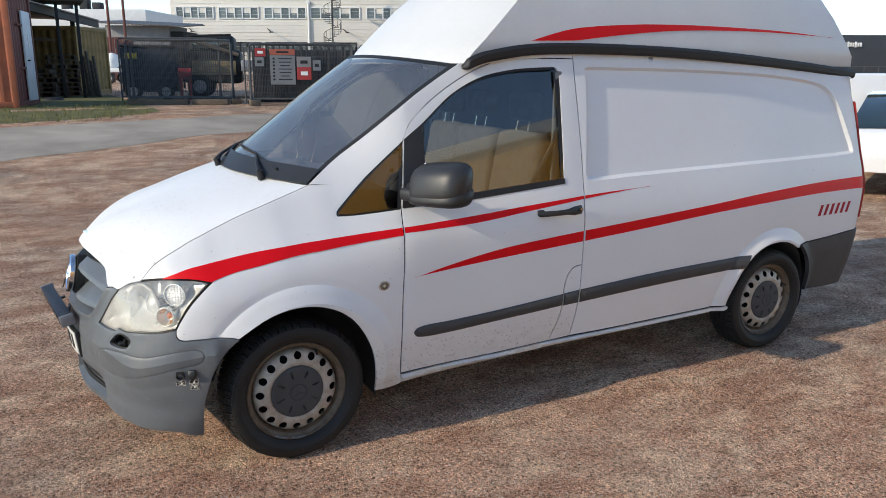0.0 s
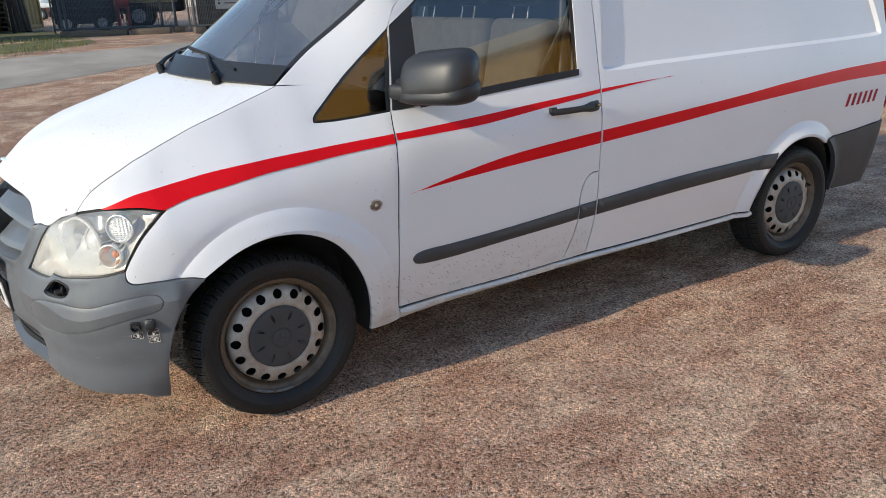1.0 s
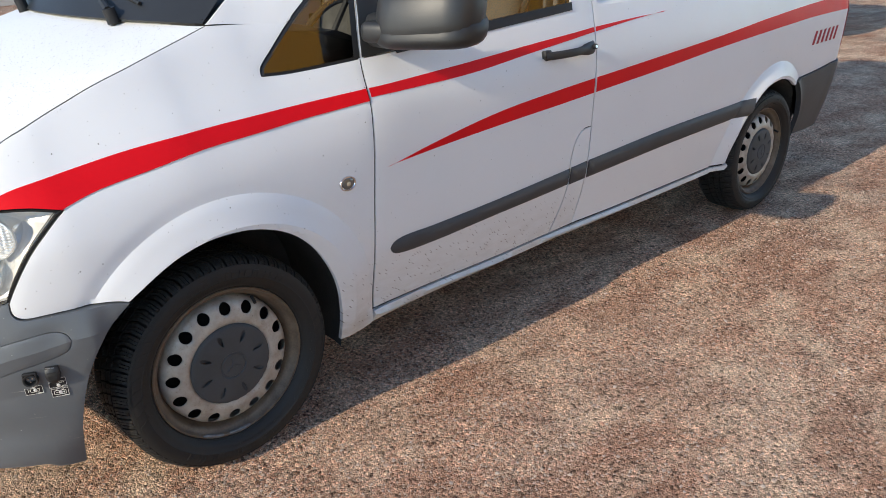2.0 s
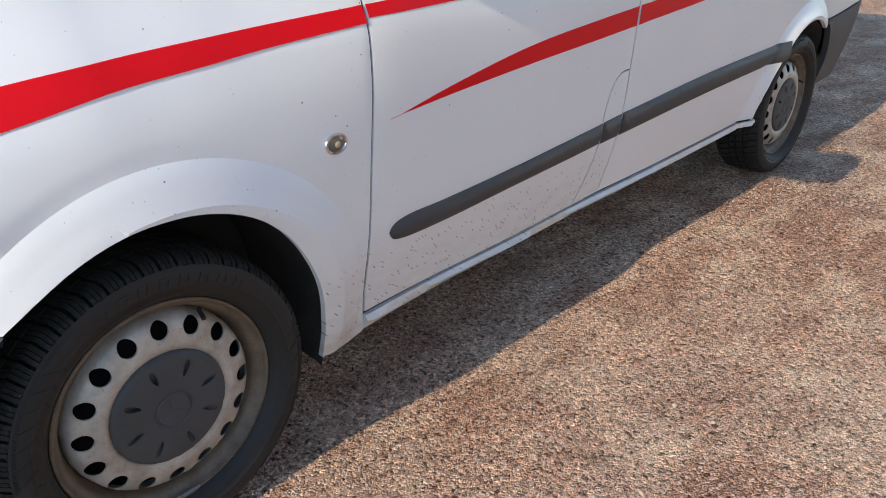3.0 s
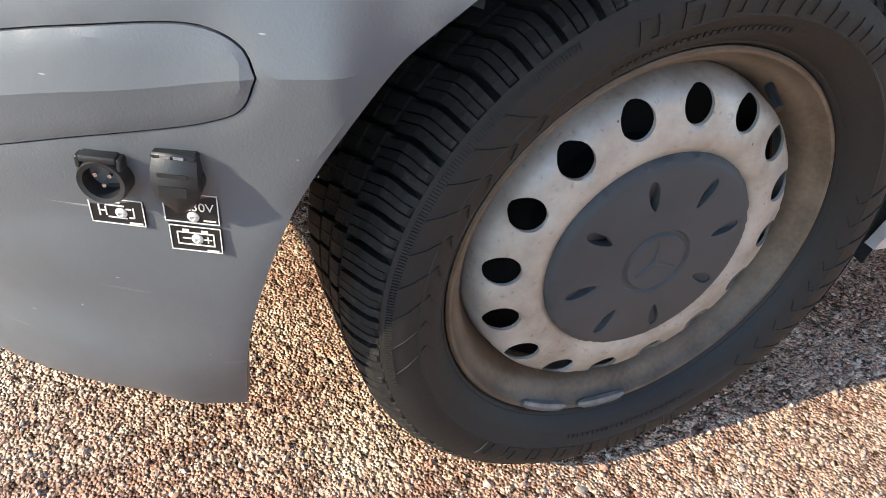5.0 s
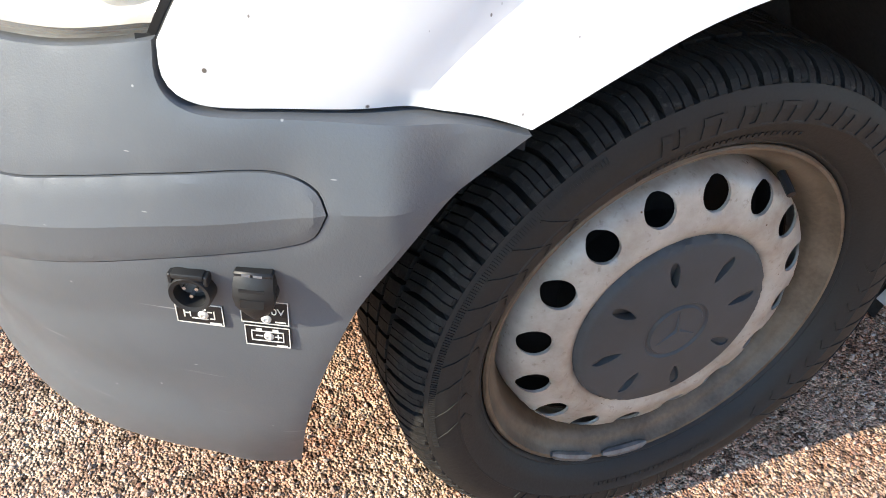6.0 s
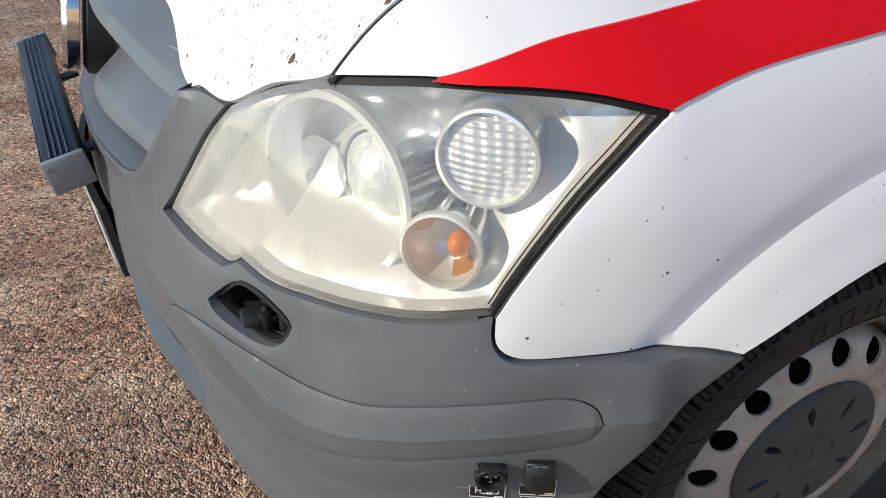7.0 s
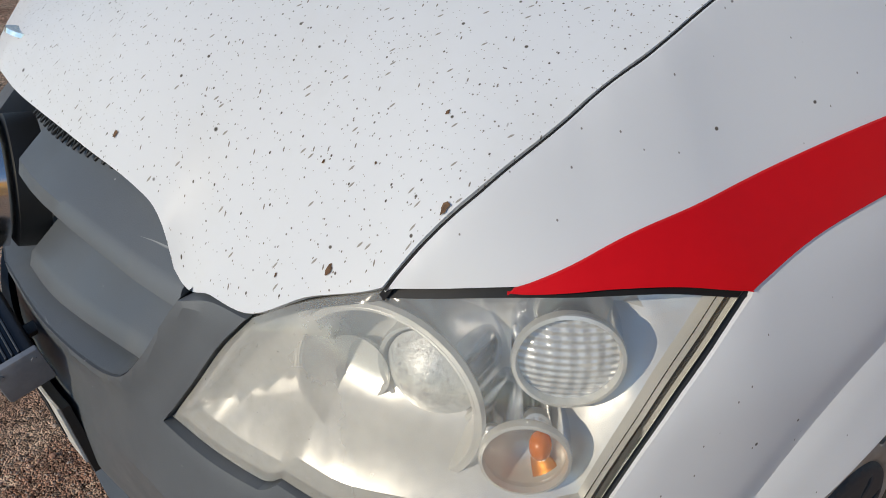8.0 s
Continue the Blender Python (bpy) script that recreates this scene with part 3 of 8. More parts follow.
def spread(lo, a, b, hi, fine, far):
    """Grid lines: fine from a to b, wider and wider out to lo and hi."""
    g = list(np.arange(a, b, fine))
    out, st, x = [], fine, a
    while x > lo:
        st = min(st * 1.25, far)
        x -= st
        out.append(x)
    g = out[::-1] + g
    st, x = fine, g[-1]
    while x < hi:
        st = min(st * 1.25, far)
        x += st
        g.append(x)
    return np.array(g)


GX, GY = spread(-600, -2.2, 4.6, 700, 0.035, 60.0), spread(-600, -3.0, 0.4, 900, 0.035, 60.0)
ground_x, ground_y = np.meshgrid(GX, GY, indexing="ij")
ground_height = lie(ground_x, ground_y)
near = np.clip(1.6 - np.maximum(np.abs(ground_x - 1.2) / 6.0, np.abs(ground_y + 1.3) / 4.0), 0, 1)
for k, (sc, amp) in enumerate(((1.1, 0.006), (3.7, 0.004), (11.0, 0.003))):
    rough_z = np.array([noise.noise(Vector((a * sc, b * sc, 3.1 * k))) for a, b in zip(ground_x.ravel(), ground_y.ravel())]).reshape(ground_x.shape)
    ground_height = ground_height + amp * rough_z * near
under = (np.exp(-((ground_x - 0.02) ** 2 + (ground_y + 0.79) ** 2) / 0.05) + np.exp(-((ground_x - 3.2) ** 2 + (ground_y + 0.79) ** 2) / 0.05))
ground_height = ground_height - 0.004 * np.clip(under, 0, 1)
kx, ky = ground_x.shape
faces = [(i * ky + j, (i + 1) * ky + j, (i + 1) * ky + j + 1, i * ky + j + 1) for i in range(kx - 1) for j in range(ky - 1)]
ground = tagged(link("ground", np.stack([ground_x.ravel(), ground_y.ravel(), ground_height.ravel()], axis=1), faces, GRAVEL), "reddish-brown gravel yard with grey and sandy drifts", "ground", kind="structure")


def ground_z(x, y):
    i, j = np.clip(np.searchsorted(GX, x) - 1, 0, kx - 2), np.clip(np.searchsorted(GY, y) - 1, 0, ky - 2)
    a, b = (x - GX[i]) / (GX[i + 1] - GX[i]), (y - GY[j]) / (GY[j + 1] - GY[j])
    return ground_height[i, j] * (1 - a) * (1 - b) + ground_height[i + 1, j] * a * (1 - b) + ground_height[i, j + 1] * (1 - a) * b + ground_height[i + 1, j + 1] * a * b


def stone_material():
    m, n, l, p = nodes_of("loose_stone")
    geo = n.new("ShaderNodeNewGeometry")
    c = ramp(n, l, geo.outputs["Random Per Island"], [(0.0, (0.16, 0.13, 0.11)), (0.2, REDS[0]), (0.42, (0.58, 0.33, 0.23)), (0.6, (0.42, 0.33, 0.27)), (0.78, (0.62, 0.44, 0.33)), (0.95, (0.55, 0.44, 0.36))])
    c = mix(n, l, ramp(n, l, noise_of(n, l, coords(n, l), 160, 4), [(0.35, grey(0.3)), (0.65, grey(0))]), c, (0.22, 0.17, 0.14))
    l.new(c, p.inputs["Base Color"])
    p.inputs["Roughness"].default_value = 0.85
    return m


def stones(name, count, spots, sizes, seed):
    """Loose broken stones lying on the ground, joined: spots are (x0, x1, y0, y1, share)."""
    rng = np.random.default_rng(seed)
    bm = bmesh.new()
    bmesh.ops.create_icosphere(bm, subdivisions=1, radius=1.0)
    base = np.array([v.co[:] for v in bm.verts])
    tri = np.array([[v.index for v in f.verts] for f in bm.faces])
    bm.free()
    vs, fs = [], []
    share = np.array([s[4] for s in spots], float)
    for k, sp in enumerate(rng.choice(len(spots), count, p=share / share.sum())):
        x0, x1, y0, y1, _ = spots[sp]
        x, y = rng.uniform(x0, x1), rng.uniform(y0, y1)
        r = sizes[0] * (sizes[1] / sizes[0]) ** (rng.random() ** 2.2)
        a = base * (1 + rng.normal(0, 0.17, (len(base), 1))) * (r * rng.uniform(0.7, 1.25), r * rng.uniform(0.6, 1.1), r * rng.uniform(0.45, 0.85))
        t = rng.uniform(0, 2 * math.pi)
        a = a @ np.array([[math.cos(t), -math.sin(t), 0], [math.sin(t), math.cos(t), 0], [0, 0, 1]])
        vs.append(a + (x, y, ground_z(x, y) + r * 0.22))
        fs.append(tri + k * len(base))
    ob = link(name, np.vstack(vs), np.vstack(fs), STONE, smooth=False)
    return ob


STONE = stone_material()
tagged(stones("gravel_stones", 60000, [(-1.9, 0.3, -1.6, 0.35, 7), (0.2, 1.8, -2.0, -0.6, 5), (-1.6, 3.6, -2.6, -0.7, 6), (1.0, 6.0, -3.2, -0.8, 3), (-3.5, -0.6, -2.0, 3.0, 4)], (0.0017, 0.0050), 1), "loose small gravel stones", "gravel", kind="stuff")
tagged(stones("pebbles", 11000, [(-2.2, 4.5, -2.9, -0.9, 7), (0.5, 6.0, -3.4, -0.9, 5), (-4.0, 9.0, -3.0, 9.0, 2), (-3.5, -0.8, -2.5, 4.0, 3)], (0.0034, 0.0085), 2), "scattered larger pebbles on the gravel", "pebbles", kind="stuff")
# ---- the van: its left flank is drawn as lines of (place along the outline, height) ----
van = thing("van", "white high-roof panel van with red stripes and grey bumpers on gravel", "van")

HOOD_SEAM = [(-0.733, 0.906), (-0.719, 0.924), (-0.689, 0.955), (-0.659, 0.979), (-0.630, 0.997), (-0.599, 1.014), (-0.528, 1.044), (-0.440, 1.073), (-0.352, 1.103), (-0.268, 1.135), (-0.21, 1.157), (-0.063, 1.207), (0.070, 1.250), (0.155, 1.280)]
LAMP_TOP = [(-0.344, 0.909), (-0.42, 0.922), (-0.49, 0.925), (-0.598, 0.923), (-0.733, 0.906)]
LAMP_TOP_IN = [(-0.733, 0.906), (-0.822, 0.881), (-0.893, 0.845)]
LAMP_IN = [(-0.893, 0.845), (-0.930, 0.803), (-0.972, 0.740), (-1.018, 0.675)]
LAMP_LOW_A = [(-1.018, 0.675), (-0.934, 0.671), (-0.858, 0.673)]
LAMP_LOW_B = [(-0.834, 0.689), (-0.778, 0.684), (-0.719, 0.689), (-0.644, 0.694), (-0.587, 0.700), (-0.512, 0.716)]
LAMP_REAR = [(-0.512, 0.716), (-0.492, 0.752), (-0.441, 0.823), (-0.384, 0.878), (-0.352, 0.904), (-0.344, 0.909)]
FENDER_LOW = [(-0.512, 0.716), (-0.511, 0.692), (-0.503, 0.679), (-0.485, 0.671), (-0.427, 0.671), (-0.335, 0.671)]
FENDER_LOW_B = [(-0.335, 0.671), (-0.292, 0.669), (-0.252, 0.661)]
ARCH = [(-0.252, 0.661), (-0.189, 0.701), (-0.127, 0.733), (-0.05, 0.757), (0.02, 0.764), (0.110, 0.755), (0.205, 0.718), (0.285, 0.654), (0.35, 0.560), (0.394, 0.455), (0.414, 0.340), (0.414, 0.250)]
DOOR_FRONT = [(0.562, 0.312), (0.550, 0.52), (0.545, 0.69), (0.549, 0.84), (0.559, 1.04), (0.569, 1.16)]
DOOR_PILLAR = [(0.569, 1.16), (0.606, 1.336), (0.624, 1.467), (0.660, 1.541), (0.786, 1.652), (0.982, 1.773), (1.143, 1.838), (1.30, 1.858), (1.42, 1.864), (1.632, 1.864)]
DOOR_REAR = [(1.632, 1.864), (1.632, 1.55), (1.628, 1.30), (1.616, 1.05), (1.616, 0.90), (1.618, 0.771)]
FLAP_SEAM = [(1.618, 0.771), (1.572, 0.766), (1.535, 0.735), (1.513, 0.66), (1.516, 0.55), (1.492, 0.43), (1.462, 0.337)]
FLAP_REAR = [(1.618, 0.771), (1.622, 0.60), (1.608, 0.343)]
SILL_TOP = [(0.562, 0.304), (0.82, 0.316), (1.13, 0.320), (1.465, 0.333), (1.84, 0.334), (2.25, 0.338), (2.84, 0.345)]
SILL_LOW = [(0.414, 0.254), (0.62, 0.262), (0.82, 0.276), (1.476, 0.301), (2.26, 0.314), (2.84, 0.321)]
ARCH_REAR = [(2.822, 0.31), (2.835, 0.40), (2.860, 0.48), (2.925, 0.62), (3.045, 0.708), (3.19, 0.733), (3.325, 0.712), (3.42, 0.668)]
BUMPER_R_TOP = [(3.440, 0.688), (3.80, 0.705), (4.06, 0.722), (4.30, 0.73), (5.005, 0.735)]
QUARTER_LOW = [(0.259, 1.139), (0.33, 1.138), (0.42, 1.143), (0.569, 1.155)]
QUARTER_TOP = [(0.259, 1.139), (0.262, 1.155), (0.315, 1.203), (0.404, 1.283), (0.52, 1.382), (0.618, 1.463)]
WINDOW = loop([(0.634, 1.475), (0.735, 1.545), (0.91, 1.684), (1.072, 1.764), (1.233, 1.800), (1.36, 1.812), (1.505, 1.817)], [(1.505, 1.817), (1.521, 1.805), (1.517, 1.55), (1.497, 1.228)],
              [(1.497, 1.228), (1.20, 1.205), (0.92, 1.180), (0.584, 1.157)], [(0.584, 1.157), (0.634, 1.475)])
CARGO = loop([(1.705, 1.815), (1.70, 1.70), (1.672, 1.45), (1.650, 1.245), (1.660, 1.232), (2.0, 1.232), (2.40, 1.238), (2.90, 1.245), (3.96, 1.256), (4.0, 1.262), (4.005, 1.275), (3.955, 1.43), (3.89, 1.57),
              (3.83, 1.65), (3.744, 1.705), (3.62, 1.735), (3.50, 1.752), (3.109, 1.785), (2.382, 1.812), (1.95, 1.819), (1.73, 1.821), (1.705, 1.815)])
SCREEN_SIDE = [(0.155, 1.280), (0.30, 1.388), (0.439, 1.482), (0.668, 1.653), (0.82, 1.750), (0.965, 1.835)]


def cargo_relief(s, z):
    d = away(CARGO, s, z)
    return -0.020 * np.where(inside(CARGO, s, z), np.clip(d / 0.016, 0, 1), 0.0)


def spare(line):
    return line[::-1]


# outer panels
def arc_line(cx, cz, r, lo, hi, n=60):
    return [(cx + r * math.cos(radians(a)), cz + r * math.sin(radians(a))) for a in np.linspace(lo, hi, n)]


fender = panel("front_fender", loop(HOOD_SEAM, [(0.155, 1.280), (0.392, 1.272)], [(0.392, 1.272), (0.315, 1.203), (0.262, 1.155), (0.259, 1.139)], QUARTER_LOW, [(0.569, 1.155), (0.569, 1.16)], spare(DOOR_FRONT),
               [(0.562, 0.312), (0.560, 0.258), (0.414, 0.250)], spare(ARCH), spare(FENDER_LOW_B), spare(FENDER_LOW), LAMP_REAR, LAMP_TOP), WHITE_DOOR, van, h=0.015, hb=0.008, gap=0.003, lines=[arc_line(0.05, 0.362, 0.495, -25, 160), arc_line(0.05, 0.362, 0.4147, -25, 160)], angle=16)
panel("pillar", loop(SCREEN_SIDE, [(0.965, 1.835), (1.0, 1.848), (1.12, 1.862), (1.325, 1.885), (1.632, 1.898)], [(1.632, 1.898), (1.632, 1.866)], spare(DOOR_PILLAR)[:-3], [(0.624, 1.467), (0.404, 1.285)], [(0.404, 1.285), (0.392, 1.272), (0.155, 1.280)]), WHITE, van, h=0.04)
panel("front_door", loop(DOOR_FRONT, DOOR_PILLAR, DOOR_REAR, FLAP_SEAM, [(1.462, 0.337), (1.13, 0.324), (0.82, 0.320), (0.562, 0.312)]), WHITE_DOOR, van, "white front door with a red stripe, mud-splashed low down", holes=[WINDOW], h=0.035, hb=0.012, gap=0.003)
panel("fuel_flap", loop(spare(FLAP_SEAM), FLAP_REAR, [(1.608, 0.343), (1.462, 0.337)]), WHITE_DOOR, van, h=0.035, gap=0.003)
panel("side_panel", loop([(1.618, 0.771), (1.616, 0.90), (1.616, 1.05), (1.628, 1.30), (1.632, 1.55), (1.632, 1.898)], [(1.632, 1.898), (2.38, 1.876), (3.35, 1.822), (4.10, 1.772), (4.30, 1.76)], [(4.30, 1.76), (4.30, 0.735)],
      spare(BUMPER_R_TOP)[1:], [(3.440, 0.688), (3.42, 0.668)], spare(ARCH_REAR), [(2.822, 0.31), (2.822, 0.352)], [(2.822, 0.352), (2.25, 0.345), (1.84, 0.341), (1.608, 0.343)], spare(FLAP_REAR)), WHITE, van, "white side panel with a pressed recess", h=0.03, hb=0.012, gap=0.003, relief=cargo_relief, lines=[np.vstack([CARGO, CARGO[:1]]), np.vstack([shrink(CARGO, 0.016), shrink(CARGO, 0.016)[:1]]), arc_line(3.2, 0.345, 0.480, 0, 180), arc_line(3.2, 0.345, 0.4059, 0, 180)], angle=16)
panel("sill", loop(SILL_TOP, [(2.84, 0.345), (2.84, 0.321)], spare(SILL_LOW)[:-2], [(0.62, 0.262), (0.562, 0.258)], [(0.562, 0.258), (0.562, 0.304)]), WHITE_DOOR, van, "white sill, scuffed and muddy", out=0.004, h=0.02, hb=0.012, gap=0.0015, relief=lambda s, z: 0.012 * step(0.0, 0.016, away(np.array(SILL_TOP), s, z, False)) - 0.020 * step(0.014, 0.040, away(np.array(SILL_TOP), s, z, False)))
# rubber at the bottom of the joints
band("joint_seal", HOOD_SEAM, 0.008, BLACK, van, fn=lambda s, z, out=0.0: skin(s, z) - np.array([0, 0, 0.0055]))
for line in (DOOR_FRONT, DOOR_REAR, FLAP_SEAM, FLAP_REAR):
    band("joint_seal", line, 0.016, BLACK, van, out=-0.0045)
for line in ([(0.155, 1.280), (0.392, 1.272)], DOOR_PILLAR, [(1.632, 1.864), (1.632, 1.898)], SILL_TOP, FENDER_LOW, FENDER_LOW_B):
    band("joint_seal", line, 0.03, BLACK, van, out=-0.007)

for line in (LAMP_TOP, LAMP_REAR):
    band("joint_seal", line, 0.018, BLACK, van, out=-0.019)

# red film stripes
panel("stripe", loop([(-0.592, 0.928), (-0.469, 0.963), (-0.32, 0.989), (-0.14, 1.019), (0.045, 1.038), (0.33, 1.058), (0.556, 1.073)], [(0.556, 1.073), (0.556, 1.035)], [(0.556, 1.035), (0.317, 1.015), (0.176, 1.001), (0.015, 0.985), (-0.12, 0.961), (-0.264, 0.935), (-0.345, 0.911)], LAMP_TOP[:4] + [(-0.592, 0.927)]),
      RED, van, "tapering red stripe film", out=0.0034, thick=0.003, h=0.010, hb=0.008, roll=0)
panel("stripe", loop([(0.564, 1.073), (0.77, 1.086), (0.99, 1.102), (1.285, 1.128), (1.615, 1.153)], [(1.615, 1.153), (1.615, 1.133)], [(1.615, 1.133), (1.28, 1.096), (0.98, 1.062), (0.76, 1.051), (0.564, 1.044)]), RED, van, out=0.0014, thick=0.0008, roll=0)
panel("stripe", loop([(1.622, 1.153), (1.85, 1.164), (2.10, 1.171)], [(2.10, 1.171), (1.85, 1.153), (1.622, 1.133)]), RED, van, out=0.0014, thick=0.0008, roll=0)
panel("stripe", loop([(0.597, 0.825), (0.80, 0.870), (1.086, 0.919), (1.397, 0.949), (1.611, 0.965)], [(1.611, 0.965), (1.611, 0.904)], [(1.611, 0.904), (1.40, 0.889), (1.087, 0.868), (0.80, 0.845), (0.597, 0.825)]), RED, van, out=0.0014, thick=0.0008, roll=0)
panel("stripe", loop([(1.622, 0.966), (2.114, 1.000), (2.532, 1.029), (3.01, 1.066), (3.587, 1.093), (4.11, 1.102)], [(4.11, 1.102), (4.11, 1.018)], [(4.11, 1.018), (3.586, 1.018), (3.013, 0.999), (2.538, 0.972), (2.121, 0.940), (1.622, 0.905)]), RED, van, out=0.0014, thick=0.0008, roll=0)
# plain slanted bars where the firm's name stands
NAME_RED = surface("dark_red_film", (0.34, 0.008, 0.022), 0.45, vary=0.05, spec=0.2)
for k in range(6):
    x = 3.605 + k * 0.062
    panel("name_bar", np.array([(x, 0.862), (x + 0.030, 0.862), (x + 0.052, 0.936), (x + 0.022, 0.936)]), NAME_RED, van, out=0.0016, thick=0.0008, gap=0, roll=0, h=0.03)


def strip_relief(outline):
    return lambda s, z: 0.016 * np.sqrt(np.clip(away(outline, s, z) / 0.022, 0, 1))


# rubbing strips
for o in (loop([(0.612, 0.533), (0.622, 0.552), (0.66, 0.565), (0.80, 0.570), (1.099, 0.586), (1.423, 0.611), (1.510, 0.618)], [(1.510, 0.618), (1.511, 0.548)], [(1.511, 0.548), (1.431, 0.542), (1.104, 0.522), (0.803, 0.503), (0.66, 0.503), (0.624, 0.513), (0.612, 0.533)]),
          loop([(1.517, 0.619), (1.617, 0.627)], [(1.617, 0.627), (1.619, 0.550)], [(1.619, 0.550), (1.519, 0.545)], [(1.519, 0.545), (1.517, 0.619)]),
          loop([(1.626, 0.628), (2.168, 0.660), (2.948, 0.679)], [(2.948, 0.679), (2.916, 0.597)], [(2.916, 0.597), (2.183, 0.577), (1.628, 0.550)], [(1.628, 0.550), (1.626, 0.628)])):
    panel("rubbing_strip", o, TRIM_GREY, van, "dark grey plastic rubbing strip", out=0.001, h=0.016, hb=0.012, relief=strip_relief(o), thick=0.004, gap=0.001)

# bumpers
WASHER = loop([(-0.878, 0.622), (-0.850, 0.650), (-0.826, 0.668), (-0.800, 0.672), (-0.772, 0.668), (-0.742, 0.656), (-0.737, 0.648), (-0.752, 0.622), (-0.775, 0.613), (-0.82, 0.611), (-0.868, 0.614), (-0.878, 0.622)])
FOG = loop([(-1.52, 0.43), (-1.38, 0.428), (-1.2, 0.417), (-1.05, 0.400), (-1.032, 0.390)], [(-1.032, 0.390), (-1.038, 0.34), (-1.044, 0.287)], [(-1.044, 0.287), (-1.2, 0.29), (-1.52, 0.30)], [(-1.52, 0.30), (-1.52, 0.43)])
PAD = np.vstack([PAD_TOP[:-1], PAD_LOW[:-1]])
GRILLE_SIDE = [(-1.520, 0.668), (-1.325, 0.676), (-1.20, 0.680), (-1.138, 0.686), (-1.097, 0.700), (-1.056, 0.742), (-1.021, 0.792), (-0.988, 0.838)]


CREASE = spline([(-1.5, 0.570), (-1.2, 0.575), (-1.0, 0.580), (-0.864, 0.574), (-0.80, 0.560), (-0.754, 0.548), (-0.713, 0.543), (-0.670, 0.546), (-0.595, 0.564), (-0.53, 0.581), (-0.46, 0.593), (-0.407, 0.603), (-0.30, 0.612)], 12)


def bumper_skin(s, z, out=0.0):
    return skin(s, z, out, True)


def bumper_shape(s, z):
    edge = np.interp(s, CREASE[:, 0], CREASE[:, 1])
    crease = 0.021 * np.clip(1 - np.where(z > edge, (z - edge) / 0.12, (edge - z) / 0.11), 0, 1) * step(-0.30, -0.36, s) * step(-1.30, -0.95, s)
    lip = 0.022 * step(0.290, 0.222, z) * step(-0.46, -0.80, s) - 0.007 * np.exp(-((z - 0.345) / 0.05) ** 2) * step(-0.40, -0.60, s)
    return lip + crease - 0.028 * np.where(inside(FOG, s, z), step(0, 0.014, away(FOG, s, z)), 0.0) - 0.010 * step(0.46, 0.40, z) * step(-0.95, -1.1, s) + 0.010 * np.exp(-(away(np.array(GRILLE_SIDE), s, z, False) / 0.022) ** 2)


panel("front_bumper", loop(GRILLE_SIDE, [(-0.988, 0.838), (-0.945, 0.846), (-0.893, 0.845)], LAMP_IN, LAMP_LOW_A, [(-0.858, 0.673), (-0.846, 0.679), (-0.834, 0.689)], LAMP_LOW_B, FENDER_LOW, FENDER_LOW_B,
      [(-0.252, 0.661), (-0.31, 0.609), (-0.345, 0.562), (-0.378, 0.49), (-0.400, 0.42), (-0.418, 0.34), (-0.434, 0.196)], [(-0.434, 0.196), (-0.49, 0.201), (-0.515, 0.207), (-0.535, 0.220), (-0.60, 0.226), (-0.75, 0.230), (-0.95, 0.241), (-1.15, 0.258), (-1.520, 0.268)], [(-1.520, 0.268), (-1.520, 0.668)]),
      PLASTIC, van, "scratched grey plastic front bumper", holes=[WASHER, PAD], h=0.0115, hb=0.006, gap=0.0008, relief=bumper_shape, thick=0.03, fn=bumper_skin, lines=[np.vstack([FOG, FOG[:1]]), np.vstack([shrink(FOG, 0.014), shrink(FOG, 0.014)[:1]]), CREASE], angle=14)
panel("bumper_pad", PAD, PLASTIC, van, "grey plastic bumper pad set in a groove", out=0.0004, h=0.009, hb=0.006, gap=0.0006, fn=bumper_skin, lines=[CREASE], angle=14, relief=lambda s, z: 0.0012 * np.clip(away(PAD, s, z) / 0.006, 0, 1) + bumper_shape(s, z), thick=0.02, roll=0.0008)
for z0, z1 in ((0.318, 0.345), (0.362, 0.388)):
    panel("lower_intake", loop([(-1.50, z0), (-1.2, z0 - 0.002), (-1.075, z0 - 0.004)], [(-1.075, z0 - 0.004), (-1.070, z1 - 0.010)], [(-1.070, z1 - 0.010), (-1.2, z1 - 0.002), (-1.50, z1 + 0.004)], [(-1.50, z1 + 0.004), (-1.50, z0)]), BLACK, van, "dark slot in the lower bumper", out=-0.036, thick=0.004, h=0.02, gap=0, roll=0, fn=bumper_skin)
# darker plastic than the front bumper: the tail's shade is put into the colour
panel("rear_bumper", loop(BUMPER_R_TOP, [(5.005, 0.735), (5.005, 0.36)], [(5.005, 0.36), (4.25, 0.345), (4.0, 0.32), (3.625, 0.335)], [(3.625, 0.335), (3.60, 0.45), (3.54, 0.58), (3.49, 0.64), (3.440, 0.688)]), TRIM_GREY, van, "grey plastic rear bumper, colour darkened for shade", h=0.04, thick=0.03, out=0.012)
panel("tail_lamp", loop([(4.155, 0.80), (4.15, 1.0), (4.16, 1.3), (4.17, 1.56), (4.20, 1.60), (4.30, 1.60)], [(4.30, 1.60), (4.33, 1.2), (4.33, 0.80)], [(4.33, 0.80), (4.155, 0.80)]), RED_LENS, van, "tall red tail lamp", out=0.018, h=0.04, thick=0.03)
panel("tail_door", loop([(4.30, 1.76), (5.008, 1.76)], [(5.008, 1.76), (5.008, 0.737)], [(5.008, 0.737), (4.33, 0.737)], [(4.33, 0.737), (4.33, 1.6), (4.30, 1.6), (4.30, 1.76)]), WHITE, van, h=0.06)

